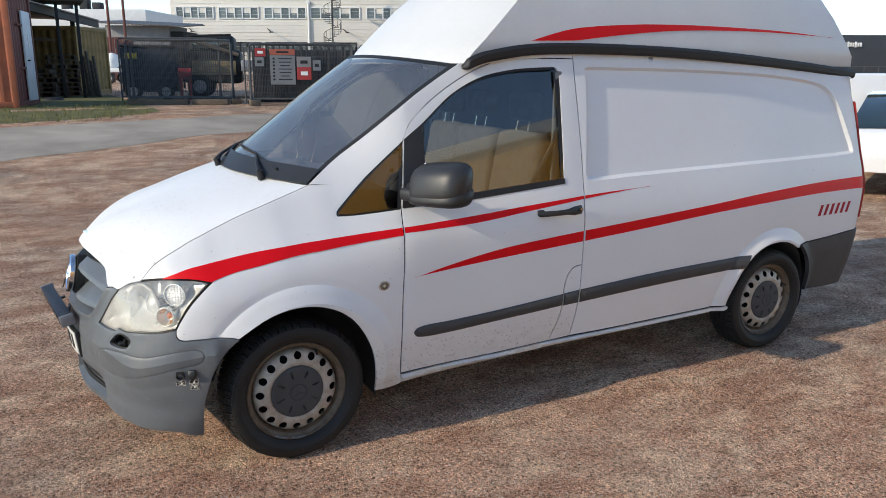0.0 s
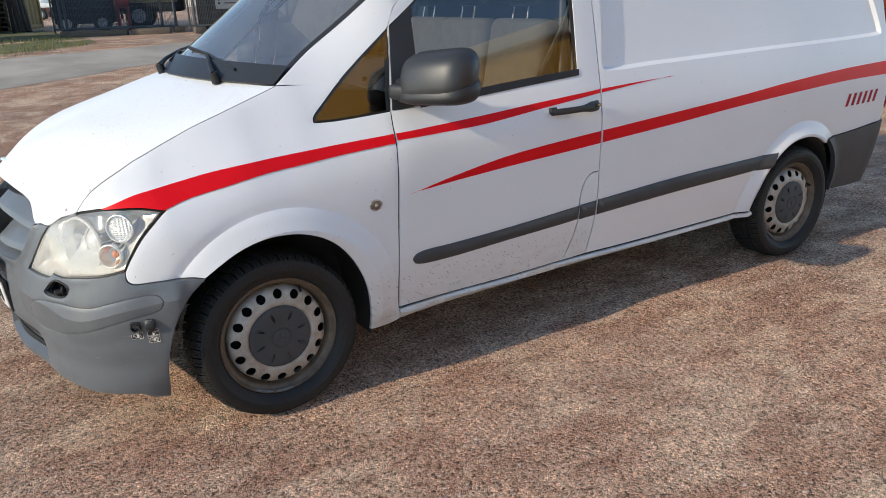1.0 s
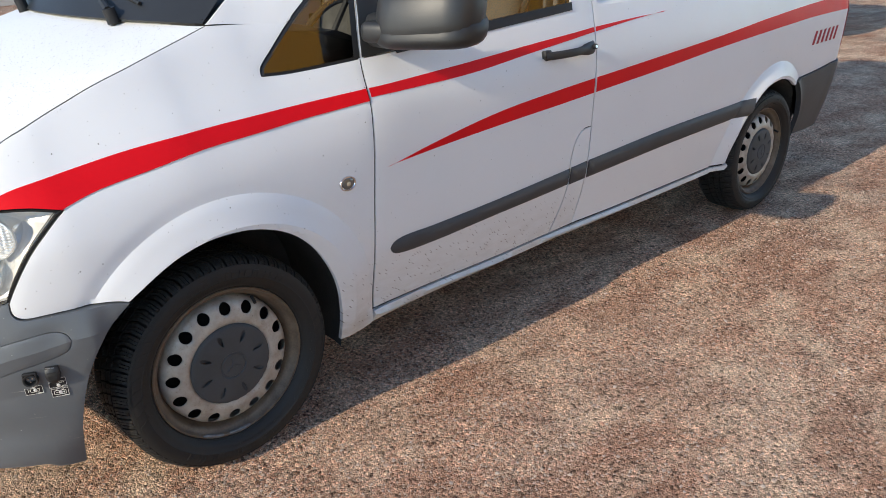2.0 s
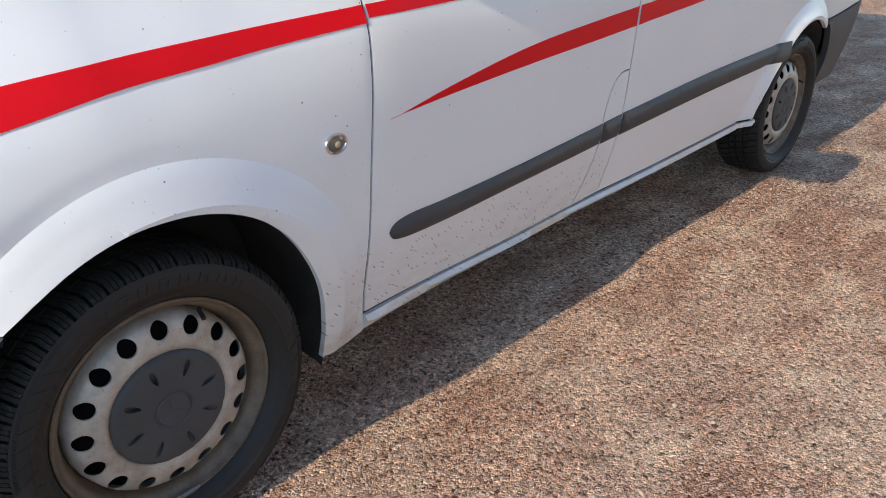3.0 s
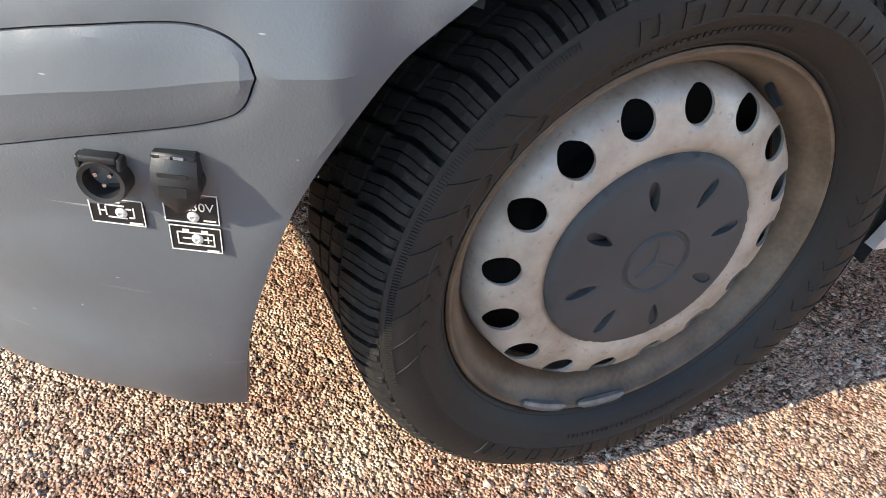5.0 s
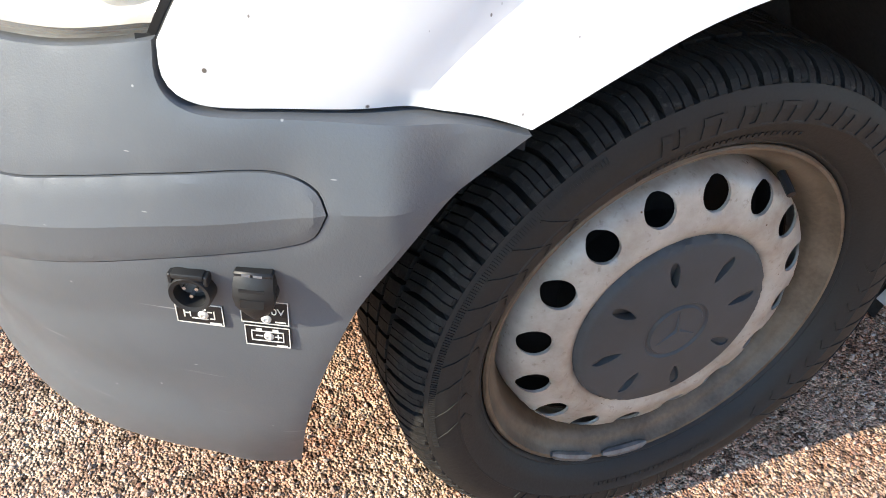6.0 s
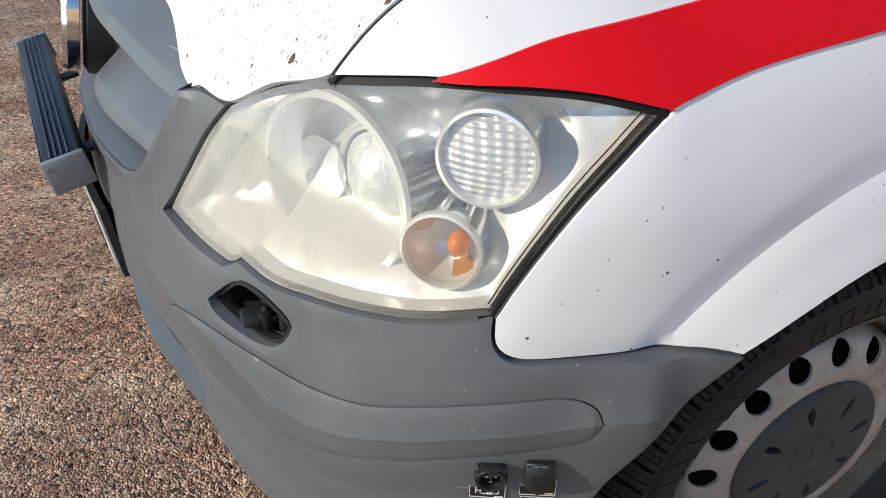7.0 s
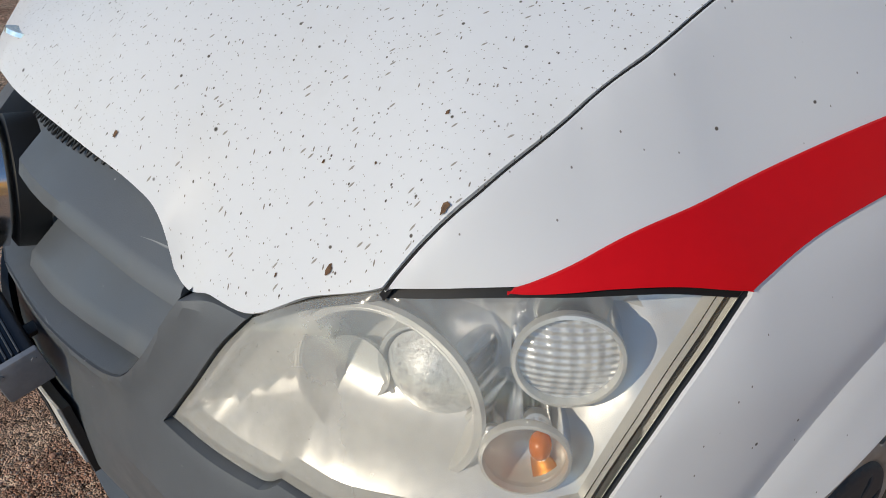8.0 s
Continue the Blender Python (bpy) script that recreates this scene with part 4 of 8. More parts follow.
# glass of the flank
def flat_glass(corners, lean=None):
    """A flat pane that leans with the skin at its corners."""
    p = skin(*np.array(corners).T)
    k, *_ = np.linalg.lstsq(np.stack([np.ones(len(p)), p[:, 0], p[:, 2]], axis=1), p[:, 1], rcond=None)
    if lean:
        k = np.array([(p[:, 1] - lean[0] * p[:, 0] - lean[1] * p[:, 2]).mean(), *lean])
    n = np.array([k[1], -1.0, k[2]])
    n /= np.linalg.norm(n)

    def at(s, z, out=0.0):
        q = skin(s, z)
        q[..., 1] = k[0] + k[1] * q[..., 0] + k[2] * q[..., 2]
        return q + n * np.broadcast_to(out, np.shape(s))[..., None]
    return at


panel("quarter_glass", loop(QUARTER_TOP, [(0.618, 1.463), (0.569, 1.157)], spare(QUARTER_LOW)), GLASS_SIDE, van, "small tinted triangular window", out=-0.006, thick=0, roll=0, h=0.06, gap=0.003, fn=flat_glass([(0.27, 1.145), (0.569, 1.157), (0.618, 1.463), (0.42, 1.29)], (-0.11, 0.20))).visible_shadow = False
band("window_seal", QUARTER_TOP, 0.016, RUBBER, van, out=-0.002)
band("window_seal", QUARTER_LOW, 0.012, RUBBER, van, out=-0.003)
band("window_seal", [(0.558, 1.157), (0.594, 1.336), (0.609, 1.44)], 0.018, RUBBER, van, out=0.0)
SAIL = loop([(0.574, 1.157), (0.611, 1.336), (0.629, 1.470)], [(0.629, 1.470), (0.735, 1.545)], [(0.735, 1.545), (0.722, 1.35), (0.690, 1.165)], [(0.690, 1.165), (0.574, 1.157)])
panel("mirror_base", SAIL, PLASTIC_DARK, van, out=0.003, h=0.04, gap=0.001)
GLASS = loop([(0.737, 1.546), (0.91, 1.684), (1.072, 1.764), (1.233, 1.800), (1.36, 1.812), (1.505, 1.817)], [(1.505, 1.817), (1.521, 1.805), (1.517, 1.55), (1.497, 1.228)], [(1.497, 1.228), (1.20, 1.205), (0.92, 1.180), (0.690, 1.165)], [(0.690, 1.165), (0.722, 1.35), (0.737, 1.546)])
panel("door_glass", GLASS, GLASS_SIDE, van, "tinted door window", out=-0.010, thick=0, roll=0, h=0.06, gap=0.002, fn=flat_glass([(0.69, 1.165), (1.497, 1.228), (1.51, 1.81), (1.07, 1.764), (0.737, 1.546)])).visible_shadow = False
for line, w in (([(0.64, 1.478), (0.735, 1.545), (0.91, 1.684), (1.072, 1.764), (1.233, 1.800), (1.36, 1.812), (1.505, 1.817)], 0.024), ([(1.513, 1.80), (1.513, 1.55), (1.492, 1.228)], 0.030)):
    band("window_seal", line, w, RUBBER, van, out=-0.003)
panel("window_strip", loop([(0.70, 1.182), (0.92, 1.200), (1.20, 1.225), (1.505, 1.248)], [(1.505, 1.248), (1.503, 1.221)], [(1.503, 1.221), (1.20, 1.196), (0.92, 1.172), (0.70, 1.156)], [(0.70, 1.156), (0.70, 1.182)]), RUBBER, van, out=0.004, h=0.02, gap=0)

# wheel houses and the dark underside
def liner(cx, r, y0, y1, lo=-18, hi=165):
    verts, faces = [], []
    n = 30
    m = 4
    for k in range(n + 1):
        turn = lo + (hi - lo) * k / n
        a = radians(turn)
        reach = 0.040 * float(step(20, 60, turn) * step(140, 115, turn))
        for y, q in ((y0 - reach, r + 0.008 * reach / 0.04), (y0 + 0.002, r + 0.004), (y0 + 0.05, r + 0.012), (y1, r + 0.012)):
            verts.append((cx + q * math.cos(a), y, 0.35 + q * math.sin(a)))
    for k in range(n):
        for j in range(m - 1):
            faces.append((k * m + j, (k + 1) * m + j, (k + 1) * m + j + 1, k * m + j + 1))
    faces.append([k * m + m - 1 for k in range(n + 1)])
    return verts, faces


for cx, r in ((0.03, 0.400), (3.2, 0.375)):
    ob = link("wheel_house", *liner(cx, r, -0.875, -0.55), LINER, van, "black wheel-arch liner")
    mirrored(ob, van)
bm = bmesh.new()
box(bm, (2.35, 0, 0.36), (3.5, 1.3, 0.22), 0.02)
box(bm, (1.6, 0, 0.385), (2.2, 1.66, 0.18), 0.02)
box(bm, (-0.52, 0, 0.42), (0.22, 1.3, 0.36), 0.02)
part("underbody", bm, BLACK, van)
bm = bmesh.new()
box(bm, (-0.425, -0.56, 0.57), (0.02, 0.54, 0.55), 0.005)
mirrored(part("splash_guard", bm, BLACK, van), van)


# bonnet: a thin sheet bent over the seams, the nose and the line of the crown
def bend(points):
    p = np.array(points, float)
    d = np.linalg.norm(p[:, None, :2] - p[None, :, :2], axis=2)
    k = np.where(d > 0, d * d * np.log(d + 1e-9), 0) + np.eye(len(p)) * 1e-6
    a = np.hstack([np.ones((len(p), 1)), p[:, :2]])
    m = np.block([[k, a], [a.T, np.zeros((3, 3))]])
    w = np.linalg.solve(m, np.concatenate([p[:, 2], np.zeros(3)]))

    def height(x, y):
        q = np.stack([np.ravel(x), np.ravel(y)], axis=1)
        e = np.linalg.norm(q[:, None] - p[None, :, :2], axis=2)
        z = np.where(e > 0, e * e * np.log(e + 1e-9), 0) @ w[:-3] + w[-3] + q @ w[-2:]
        return z.reshape(np.shape(x))
    return height


side = skin(*resample(spline(HOOD_SEAM, 10), 0.05).T)
nose = np.vstack([skin(*np.array([(-0.822, 0.881), (-0.893, 0.845), (-0.96, 0.845)]).T), [(-0.731, -0.473, 0.845), (-0.730, -0.467, 0.868), (-0.729, -0.454, 0.888), (-0.730, -0.43, 0.906), (-0.738, -0.40, 0.918), (-0.749, -0.36, 0.927), (-0.765, -0.30, 0.936), (-0.787, -0.20, 0.947), (-0.804, -0.10, 0.953)]])
crown = [(-0.811, 0, 0.955), (-0.79, 0, 0.985), (-0.75, 0, 1.016), (-0.6, 0, 1.098), (-0.45, 0, 1.165), (-0.3, 0, 1.222), (-0.15, 0, 1.268), (-0.06, 0, 1.292)]
rear = [(0.03, -0.4, 1.287), (0.115, -0.65, 1.281), (-0.04, -0.2, 1.291)]
ctrl = [tuple(p) for p in side] + [tuple(p) for p in nose] + rear + [(-0.60, -0.42, 1.052), (-0.35, -0.40, 1.172), (-0.70, -0.24, 1.030), (-0.10, -0.45, 1.245)]
hood_z = bend(ctrl + [(x, -y, z) for x, y, z in ctrl] + crown)


def hood(x, y, out=0.0):
    e = 0.004
    z = hood_z(x, y)
    gx, gy = (hood_z(x + e, y) - hood_z(x - e, y)) / (2 * e), (hood_z(x, y + e) - hood_z(x, y - e)) / (2 * e)
    n = np.stack([-gx, -gy, np.ones_like(gx)], axis=-1)
    n /= np.linalg.norm(n, axis=-1)[..., None]
    return np.stack([x, y, z], axis=-1) + n * np.broadcast_to(out, np.shape(x))[..., None]


half = np.vstack([spline([(-0.811, 0.0)] + [tuple(p[:2]) for p in nose[:2:-1]], 8), spline([tuple(p[:2]) for p in nose[3::-1]] + [tuple(side[0][:2])], 8), skin(*resample(spline(HOOD_SEAM, 10), 0.015).T)[:, :2],
                  spline([tuple(side[-1][:2]), (0.115, -0.65), (0.03, -0.4), (-0.04, -0.2), (-0.06, 0.0)], 10)])
keep = np.concatenate([[True], np.linalg.norm(np.diff(half, axis=0), axis=1) > 1e-5])
half = half[keep]
whole = np.vstack([half, (half * (1, -1))[::-1][1:-1]])
panel("bonnet", whole, WHITE_HOOD, van, "white bonnet peppered with dead flies and stone chips", fn=hood, h=0.022, hb=0.010, gap=0.0035, thick=0.008, twin=False)
bm = bmesh.new()
rod(bm, (-0.757, 0, 0.9955), (-0.7545, 0, 1.0015), 0.030, 24)
part("bonnet_badge", bm, CHROME, van, "small round metal badge")

# windscreen between its two pillars
L3 = skin(*spline(SCREEN_SIDE, 10).T)
L3 = resample(L3, 0.04)
tt = np.linspace(0, 1, len(L3))
C3 = np.stack([-0.075 + 0.80 * tt + 0.02 * np.sin(tt * np.pi), 0 * tt, 1.292 + 0.595 * tt + 0.02 * np.sin(tt * np.pi)], axis=1)


def screen(b, a, out=0.0):
    """The windscreen at b (0 at its foot, 1 under the roof) and a (-1 left, 1 right)."""
    b, a = np.asarray(b, float), np.asarray(a, float)
    lx, ly, lz = (np.interp(b, tt, L3[:, k]) for k in range(3))
    x0, z0 = np.interp(b, tt, C3[:, 0]), np.interp(b, tt, C3[:, 2])
    n = np.array([-0.6, 0, 0.8])
    p = np.stack([x0 + (lx - x0) * a * a, ly * -a * -1 * np.sign(1), z0 + (lz - z0) * a * a], axis=-1)
    p[..., 1] = -ly * a
    return p + n * np.broadcast_to(out, np.shape(b))[..., None]


panel("windscreen", np.array([(0.0, -0.985), (1.0, -0.985), (1.0, 0.985), (0.0, 0.985)]), GLASS_FRONT, van, "wide raked windscreen", fn=screen, h=0.09, hb=0.05, gap=0, thick=0.0, out=-0.004, twin=False).visible_shadow = False
for o in (ribbon([(0.0, -0.975), (0.5, -0.975), (1.0, -0.975)], 0.035), ribbon([(0.0, 0.975), (0.5, 0.975), (1.0, 0.975)], 0.035), ribbon([(0.98, -0.96), (0.98, 0.0), (0.98, 0.96)], 0.03)):
    panel("screen_border", o, RUBBER, van, fn=screen, h=0.05, hb=0.05, gap=0, thick=0.0, out=-0.002, twin=False)

# raised roof: rings of a rounded outline, narrower and shorter as they rise
def roof_ring(z, front, tail, w, bow, n=15):
    pts = []
    for k in range(n):
        a = k / (n - 1)
        pts.append((front - bow * (1 - a ** 2.2), -w * a))
    for k in range(1, n):
        a = k / (n - 1)
        pts.append((front + (tail - front) * a, -w - 0.0 * a + 0.05 * a ** 6 + 0.012 * math.sin(a * math.pi) * -1))
    for k in range(1, 6):
        a = k / 5
        pts.append((tail + 0.05 * math.sin(a * math.pi / 2), -(w - 0.05) * (1 - a)))
    return [(x, y, z) for x, y in pts]


rings = [roof_ring(*r) for r in ((1.835, 0.985, 4.075, 0.735, 0.23), (1.90, 1.035, 4.045, 0.755, 0.24), (1.95, 1.09, 4.01, 0.752, 0.25), (2.05, 1.195, 3.93, 0.74, 0.25), (2.15, 1.30, 3.85, 0.722, 0.25), (2.26, 1.44, 3.745, 0.695, 0.25),
                                 (2.34, 1.57, 3.65, 0.655, 0.24), (2.40, 1.73, 3.54, 0.59, 0.22), (2.44, 1.95, 3.40, 0.48, 0.2), (2.46, 2.3, 3.1, 0.25, 0.15))]
verts, faces = [p for r in rings for p in r], []
m = len(rings[0])
verts += [(x, -y, z) for x, y, z in verts]
half_n = m * len(rings)
for i in range(len(rings) - 1):
    for j in range(m - 1):
        a = i * m + j
        faces.append((a, a + m, a + m + 1, a + 1))
        faces.append((half_n + a, half_n + a + 1, half_n + a + m + 1, half_n + a + m))
top = (len(rings) - 1) * m
faces.append([top + j for j in range(m)] + [half_n + top + j for j in range(m - 2, 0, -1)])
bm = bmesh.new()
vs = [bm.verts.new(v) for v in verts]
for f in faces:
    bm.faces.new([vs[i] for i in f])
bmesh.ops.remove_doubles(bm, verts=bm.verts, dist=0.0005)
part("raised_roof", bm, WHITE_ROOF, van, "white raised plastic roof", angle=50)


def roof_side(x, z, out=0.0):
    x, z = np.asarray(x, float), np.asarray(z, float)
    w = np.interp(z, [1.835, 1.90, 1.95, 2.05, 2.15, 2.26, 2.34], [0.735, 0.755, 0.752, 0.74, 0.722, 0.695, 0.655])
    f, t = np.interp(z, [1.835, 1.95, 2.15, 2.34], [0.985, 1.09, 1.30, 1.57]), np.interp(z, [1.835, 1.95, 2.15, 2.34], [4.075, 4.01, 3.85, 3.65])
    a = np.clip((x - f) / (t - f), 0, 1)
    return np.stack([x, -w + 0.05 * a ** 6 - 0.012 * np.sin(a * np.pi) - np.broadcast_to(out, x.shape), z], axis=-1)


panel("roof_stripe", loop([(1.36, 1.951), (1.50, 1.990), (1.65, 2.022), (2.0, 2.051), (2.40, 2.062), (3.0, 2.056), (3.40, 2.043), (3.83, 2.018)], [(3.83, 2.018), (3.40, 2.030), (3.0, 2.036), (2.40, 2.026), (2.0, 1.995), (1.65, 1.956)], [(1.65, 1.956), (1.36, 1.951)]), RED, van, fn=roof_side, out=0.004, thick=0.0008, h=0.05, roll=0)
# black rubber rail round the joint of roof and body
rail = [(0.972, 1.838), (1.0, 1.856), (1.06, 1.882), (1.14, 1.900), (1.33, 1.928), (1.62, 1.940), (2.38, 1.928), (3.35, 1.868), (4.09, 1.808)]
bm = bmesh.new()
line = [tuple(roof_side(x, min(z - 0.02, 1.95), 0.018) * (1, 1, 0) + (0, 0, z - 0.024)) for x, z in spline(rail, 6)]
rows = []
for p, k in zip(line, np.linspace(0, 1, len(line))):
    hgt = 0.03 * min(1, 0.10 + k * 7)
    rows.append([bm.verts.new((p[0], p[1] + dy * min(1, 0.2 + k * 7) + 0.016 * max(0, 1 - k * 9), p[2] + dz * hgt)) for dy, dz in ((0.05, 1.0), (0.0, 0.95), (-0.016, 0.4), (-0.014, -0.5), (0.0, -0.95), (0.05, -1.0))])
for a, b in zip(rows, rows[1:]):
    for j in range(5):
        bm.faces.new((a[j], a[j + 1], b[j + 1], b[j]))
ob = part("roof_rail", bm, RUBBER, van, "black rubber roof rail")
mirrored(ob, van)
# ---- wheels ----
def wheel_disc(u, v, out=0.0):
    """The pressed steel disc of a wheel, facing -y: a shallow bowl with a raised ring where the holes are."""
    r = np.hypot(u, v)
    h = np.interp(r, [0.0, 0.118, 0.128, 0.134, 0.140, 0.145, 0.150, 0.1545, 0.166, 0.180, 0.190, 0.1965, 0.1995, 0.203], [-0.020, -0.004, 0.0065, 0.0100, 0.0118, 0.0119, 0.0110, 0.0097, 0.0058, 0.0004, -0.0055, -0.0150, -0.0260, -0.046])
    return np.stack([u, -(h + np.broadcast_to(out, np.shape(u))), v], axis=-1)


def ring2(r, n=28, cx=0.0, cz=0.0):
    a = np.arange(n) * 2 * np.pi / n
    return np.stack([cx + r * np.cos(a), cz + r * np.sin(a)], axis=1)




def make_wheel():
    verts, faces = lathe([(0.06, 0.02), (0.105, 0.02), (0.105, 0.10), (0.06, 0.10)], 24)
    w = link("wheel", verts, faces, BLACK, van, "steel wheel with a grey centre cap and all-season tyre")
    # tyre carcass
    prof = [(0.228, 0.020), (0.239, -0.004), (0.2425, -0.011), (0.244, -0.0125), (0.2455, -0.0125), (0.252, -0.022), (0.262, -0.030), (0.276, -0.0352), (0.277, -0.0362), (0.279, -0.0362), (0.280, -0.0356), (0.293, -0.0365), (0.305, -0.0335), (0.3135, -0.029), (0.3145, -0.0285),
            (0.3145, -0.0262), (0.3150, -0.016), (0.3165, -0.004), (0.3215, 0.012), (0.3255, 0.05), (0.3255, 0.12), (0.326, 0.155), (0.313, 0.178), (0.29, 0.185), (0.25, 0.175), (0.222, 0.15)]
    verts, faces = lathe(prof, 96)
    link("tyre", verts, faces, TYRE, w, "worn black tyre", angle=30)
    # tread: slanted shoulder blocks with sipes, then three rows of blocks
    verts, faces = [], []

    def block(a0, a1, stations, skew):
        """A rubber block between two angles; stations: (outer radius, inner radius, along)."""
        at = len(verts)
        for ro, ri, y in stations:
            sh = skew(y)
            for r, a in ((ri, a0 + sh), (ro, a0 + sh), (ro, a1 + sh), (ri, a1 + sh)):
                verts.append((r * math.cos(a), y, r * math.sin(a)))
        n = len(stations)
        for i in range(n - 1):
            for j in range(3):
                faces.append((at + i * 4 + j, at + i * 4 + j + 1, at + i * 4 + 5 + j, at + i * 4 + 4 + j))
        faces.append((at, at + 3, at + 2, at + 1))
        faces.append((at + n * 4 - 4, at + n * 4 - 3, at + n * 4 - 2, at + n * 4 - 1))

    n = 58
    step_a = 2 * math.pi / n
    rnd = random.Random(5)
    shoulder = [(0.3155, 0.310, -0.0285), (0.3235, 0.311, -0.0215), (0.3300, 0.313, -0.0105), (0.3345, 0.316, 0.002), (0.3362, 0.320, 0.030)]
    stub = [(0.3180, 0.311, -0.0258), (0.3245, 0.312, -0.0190), (0.3295, 0.314, -0.0090), (0.3340, 0.317, 0.002), (0.3358, 0.320, 0.030)]
    bend_a = lambda y: 0.9 * max(y + 0.004, 0) ** 1.15 * 2.2
    for k in range(n):
        a = k * step_a + rnd.uniform(-0.002, 0.002)
        for c0, c1, line in ((0.0, 0.25, shoulder), (0.295, 0.52, stub), (0.565, 0.82, shoulder)):
            block(a + c0 * step_a, a + c1 * step_a, line, bend_a)
        for y0, y1, off in ((0.036, 0.064, 0.3), (0.070, 0.098, 0.6), (0.104, 0.150, 0.1)):
            for c0, c1 in ((0.0, 0.40), (0.43, 0.82)):
                block(a + (c0 + off) * step_a, a + (c1 + off) * step_a, [(0.3364, 0.325, y0), (0.337, 0.325, (y0 + y1) / 2), (0.3364, 0.325, y1)], lambda y: 1.2 * (y - y0))
    tagged(link("tread", verts, faces, TREAD, w, smooth=False), kind="stuff")
    # raised ribs, chevrons and plain bars where the maker's name stands
    verts, faces = [], []
    side_y = lambda r: -np.interp(r, [0.24, 0.250, 0.262, 0.276, 0.293, 0.305, 0.3135], [0.0115, 0.022, 0.030, 0.0353, 0.0366, 0.0336, 0.029]) - 0.0013

    def mark(r0, a0, r1, a1, width):
        at = len(verts)
        dx, dz = r1 * math.cos(a1) - r0 * math.cos(a0), r1 * math.sin(a1) - r0 * math.sin(a0)
        ln = math.hypot(dx, dz)
        nx, nz = -dz / ln * width / 2, dx / ln * width / 2
        for i in range(4):
            t = i / 3
            x, z = r0 * math.cos(a0) * (1 - t) + r1 * math.cos(a1) * t, r0 * math.sin(a0) * (1 - t) + r1 * math.sin(a1) * t
            for s in (-1, 1):
                rr = math.hypot(x + s * nx, z + s * nz)
                verts.append((x + s * nx, float(side_y(rr)), z + s * nz))
                verts.append((x + s * nx, float(side_y(rr)) + 0.002, z + s * nz))
        for i in range(3):
            b = at + i * 4
            faces.append((b, b + 4, b + 6, b + 2))
            faces.append((b, b + 1, b + 5, b + 4))
            faces.append((b + 2, b + 6, b + 7, b + 3))
    for base in (0.0, math.pi):
        for k in range(8):
            a = base + radians(112 - 8.2 * k)
            mark(0.279, a, 0.300, a - 0.01, 0.010)
            mark(0.279, a - 0.055, 0.300, a - 0.062, 0.006)
            if k % 2:
                mark(0.2985, a, 0.2985, a - 0.06, 0.004)
            else:
                mark(0.2805, a, 0.2805, a - 0.06, 0.004)
        for k in range(9):
            a = base + radians(132 + 7.0 * k)
            mark(0.270, a, 0.303, a + 0.085, 0.0018)
            mark(0.270, a, 0.262, a + 0.05, 0.0018)
        for k in range(120):
            a = base + radians(122 + 0.62 * k)
            mark(0.3045, a, 0.3105, a, 0.0012)
        for k in range(26):
            a = base + radians(118 - 1.6 * k)
            mark(0.2625, a, 0.2670, a, 0.0035)
    tagged(link("sidewall_relief", verts, faces, TYRE, w, smooth=False), kind="stuff")
    # rim barrel and lip
    verts, faces = lathe([(0.2370, -0.0005), (0.2390, -0.004), (0.2390, -0.0085), (0.2365, -0.0105), (0.2330, -0.0095), (0.2300, -0.003), (0.2265, 0.004), (0.2215, 0.007), (0.2165, 0.011), (0.2125, 0.020), (0.2075, 0.033), (0.203, 0.045), (0.202, 0.05)], 72)
    link("rim", verts, faces, RIM_DUSTY, w, "steel rim brown with brake dust")
    # inner barrel coloured black, so the shade behind the disc holes is painted in
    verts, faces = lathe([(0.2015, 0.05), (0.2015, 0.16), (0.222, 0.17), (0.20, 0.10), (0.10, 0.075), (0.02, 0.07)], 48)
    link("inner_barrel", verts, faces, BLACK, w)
    holes = [ring2(0.112, 40)] + [ring2(0.0185, 18, 0.1755 * math.cos(radians(a)), 0.1755 * math.sin(radians(a))) for a in (87 + 22.5 * k for k in range(16))]
    panel("wheel_disc", ring2(0.2025, 90), RIM, w, "silver steel disc with sixteen round holes", holes=holes, fn=wheel_disc, h=0.010, hb=0.005, gap=0, thick=0.005, roll=0.0008, twin=False, lines=[ring2(r, 96) for r in (0.118, 0.128, 0.134, 0.140, 0.145, 0.150, 0.1545, 0.1965, 0.1995)], angle=60)
    # centre cap with eight slots and a shallow round boss
    def cap(u, v, out=0.0):
        r = np.hypot(u, v)
        h = np.interp(r, [0, 0.035, 0.0375, 0.0405, 0.043, 0.10, 0.118, 0.125, 0.1285], [0.0215, 0.0215, 0.0185, 0.0185, 0.0215, 0.0185, 0.0155, 0.012, 0.004])
        return np.stack([u, -(h + np.broadcast_to(out, np.shape(u))), v], axis=-1)

    def slot(a):
        k = np.linspace(0, 2 * np.pi, 18, endpoint=False)
        along, across = 0.0895 + 0.0185 * np.cos(k), (0.0062 + 0.0022 * np.cos(k)) * np.sin(k)
        c, s = math.cos(radians(a)), math.sin(radians(a))
        return np.stack([along * c - across * s, along * s + across * c], axis=1)

    def pit(u, v, out=0.0):
        r = np.hypot(u, v)
        h = np.interp(r, [0.0, 0.066, 0.074, 0.110, 0.12], [0.003, 0.003, 0.0045, 0.0150, 0.0150])
        return np.stack([u, -(h + np.broadcast_to(out, np.shape(u))), v], axis=-1)
    slots = [slot(17 + 45 * k) for k in range(8)]
    panel("centre_cap", ring2(0.1285, 72), CAP, w, "faded dark grey plastic wheel cap with eight slots", holes=slots, fn=cap, h=0.0055, hb=0.0035, gap=0, thick=0.012, roll=0.0012, twin=False, lines=[ring2(r, 48) for r in (0.035, 0.0375, 0.0405, 0.043)])
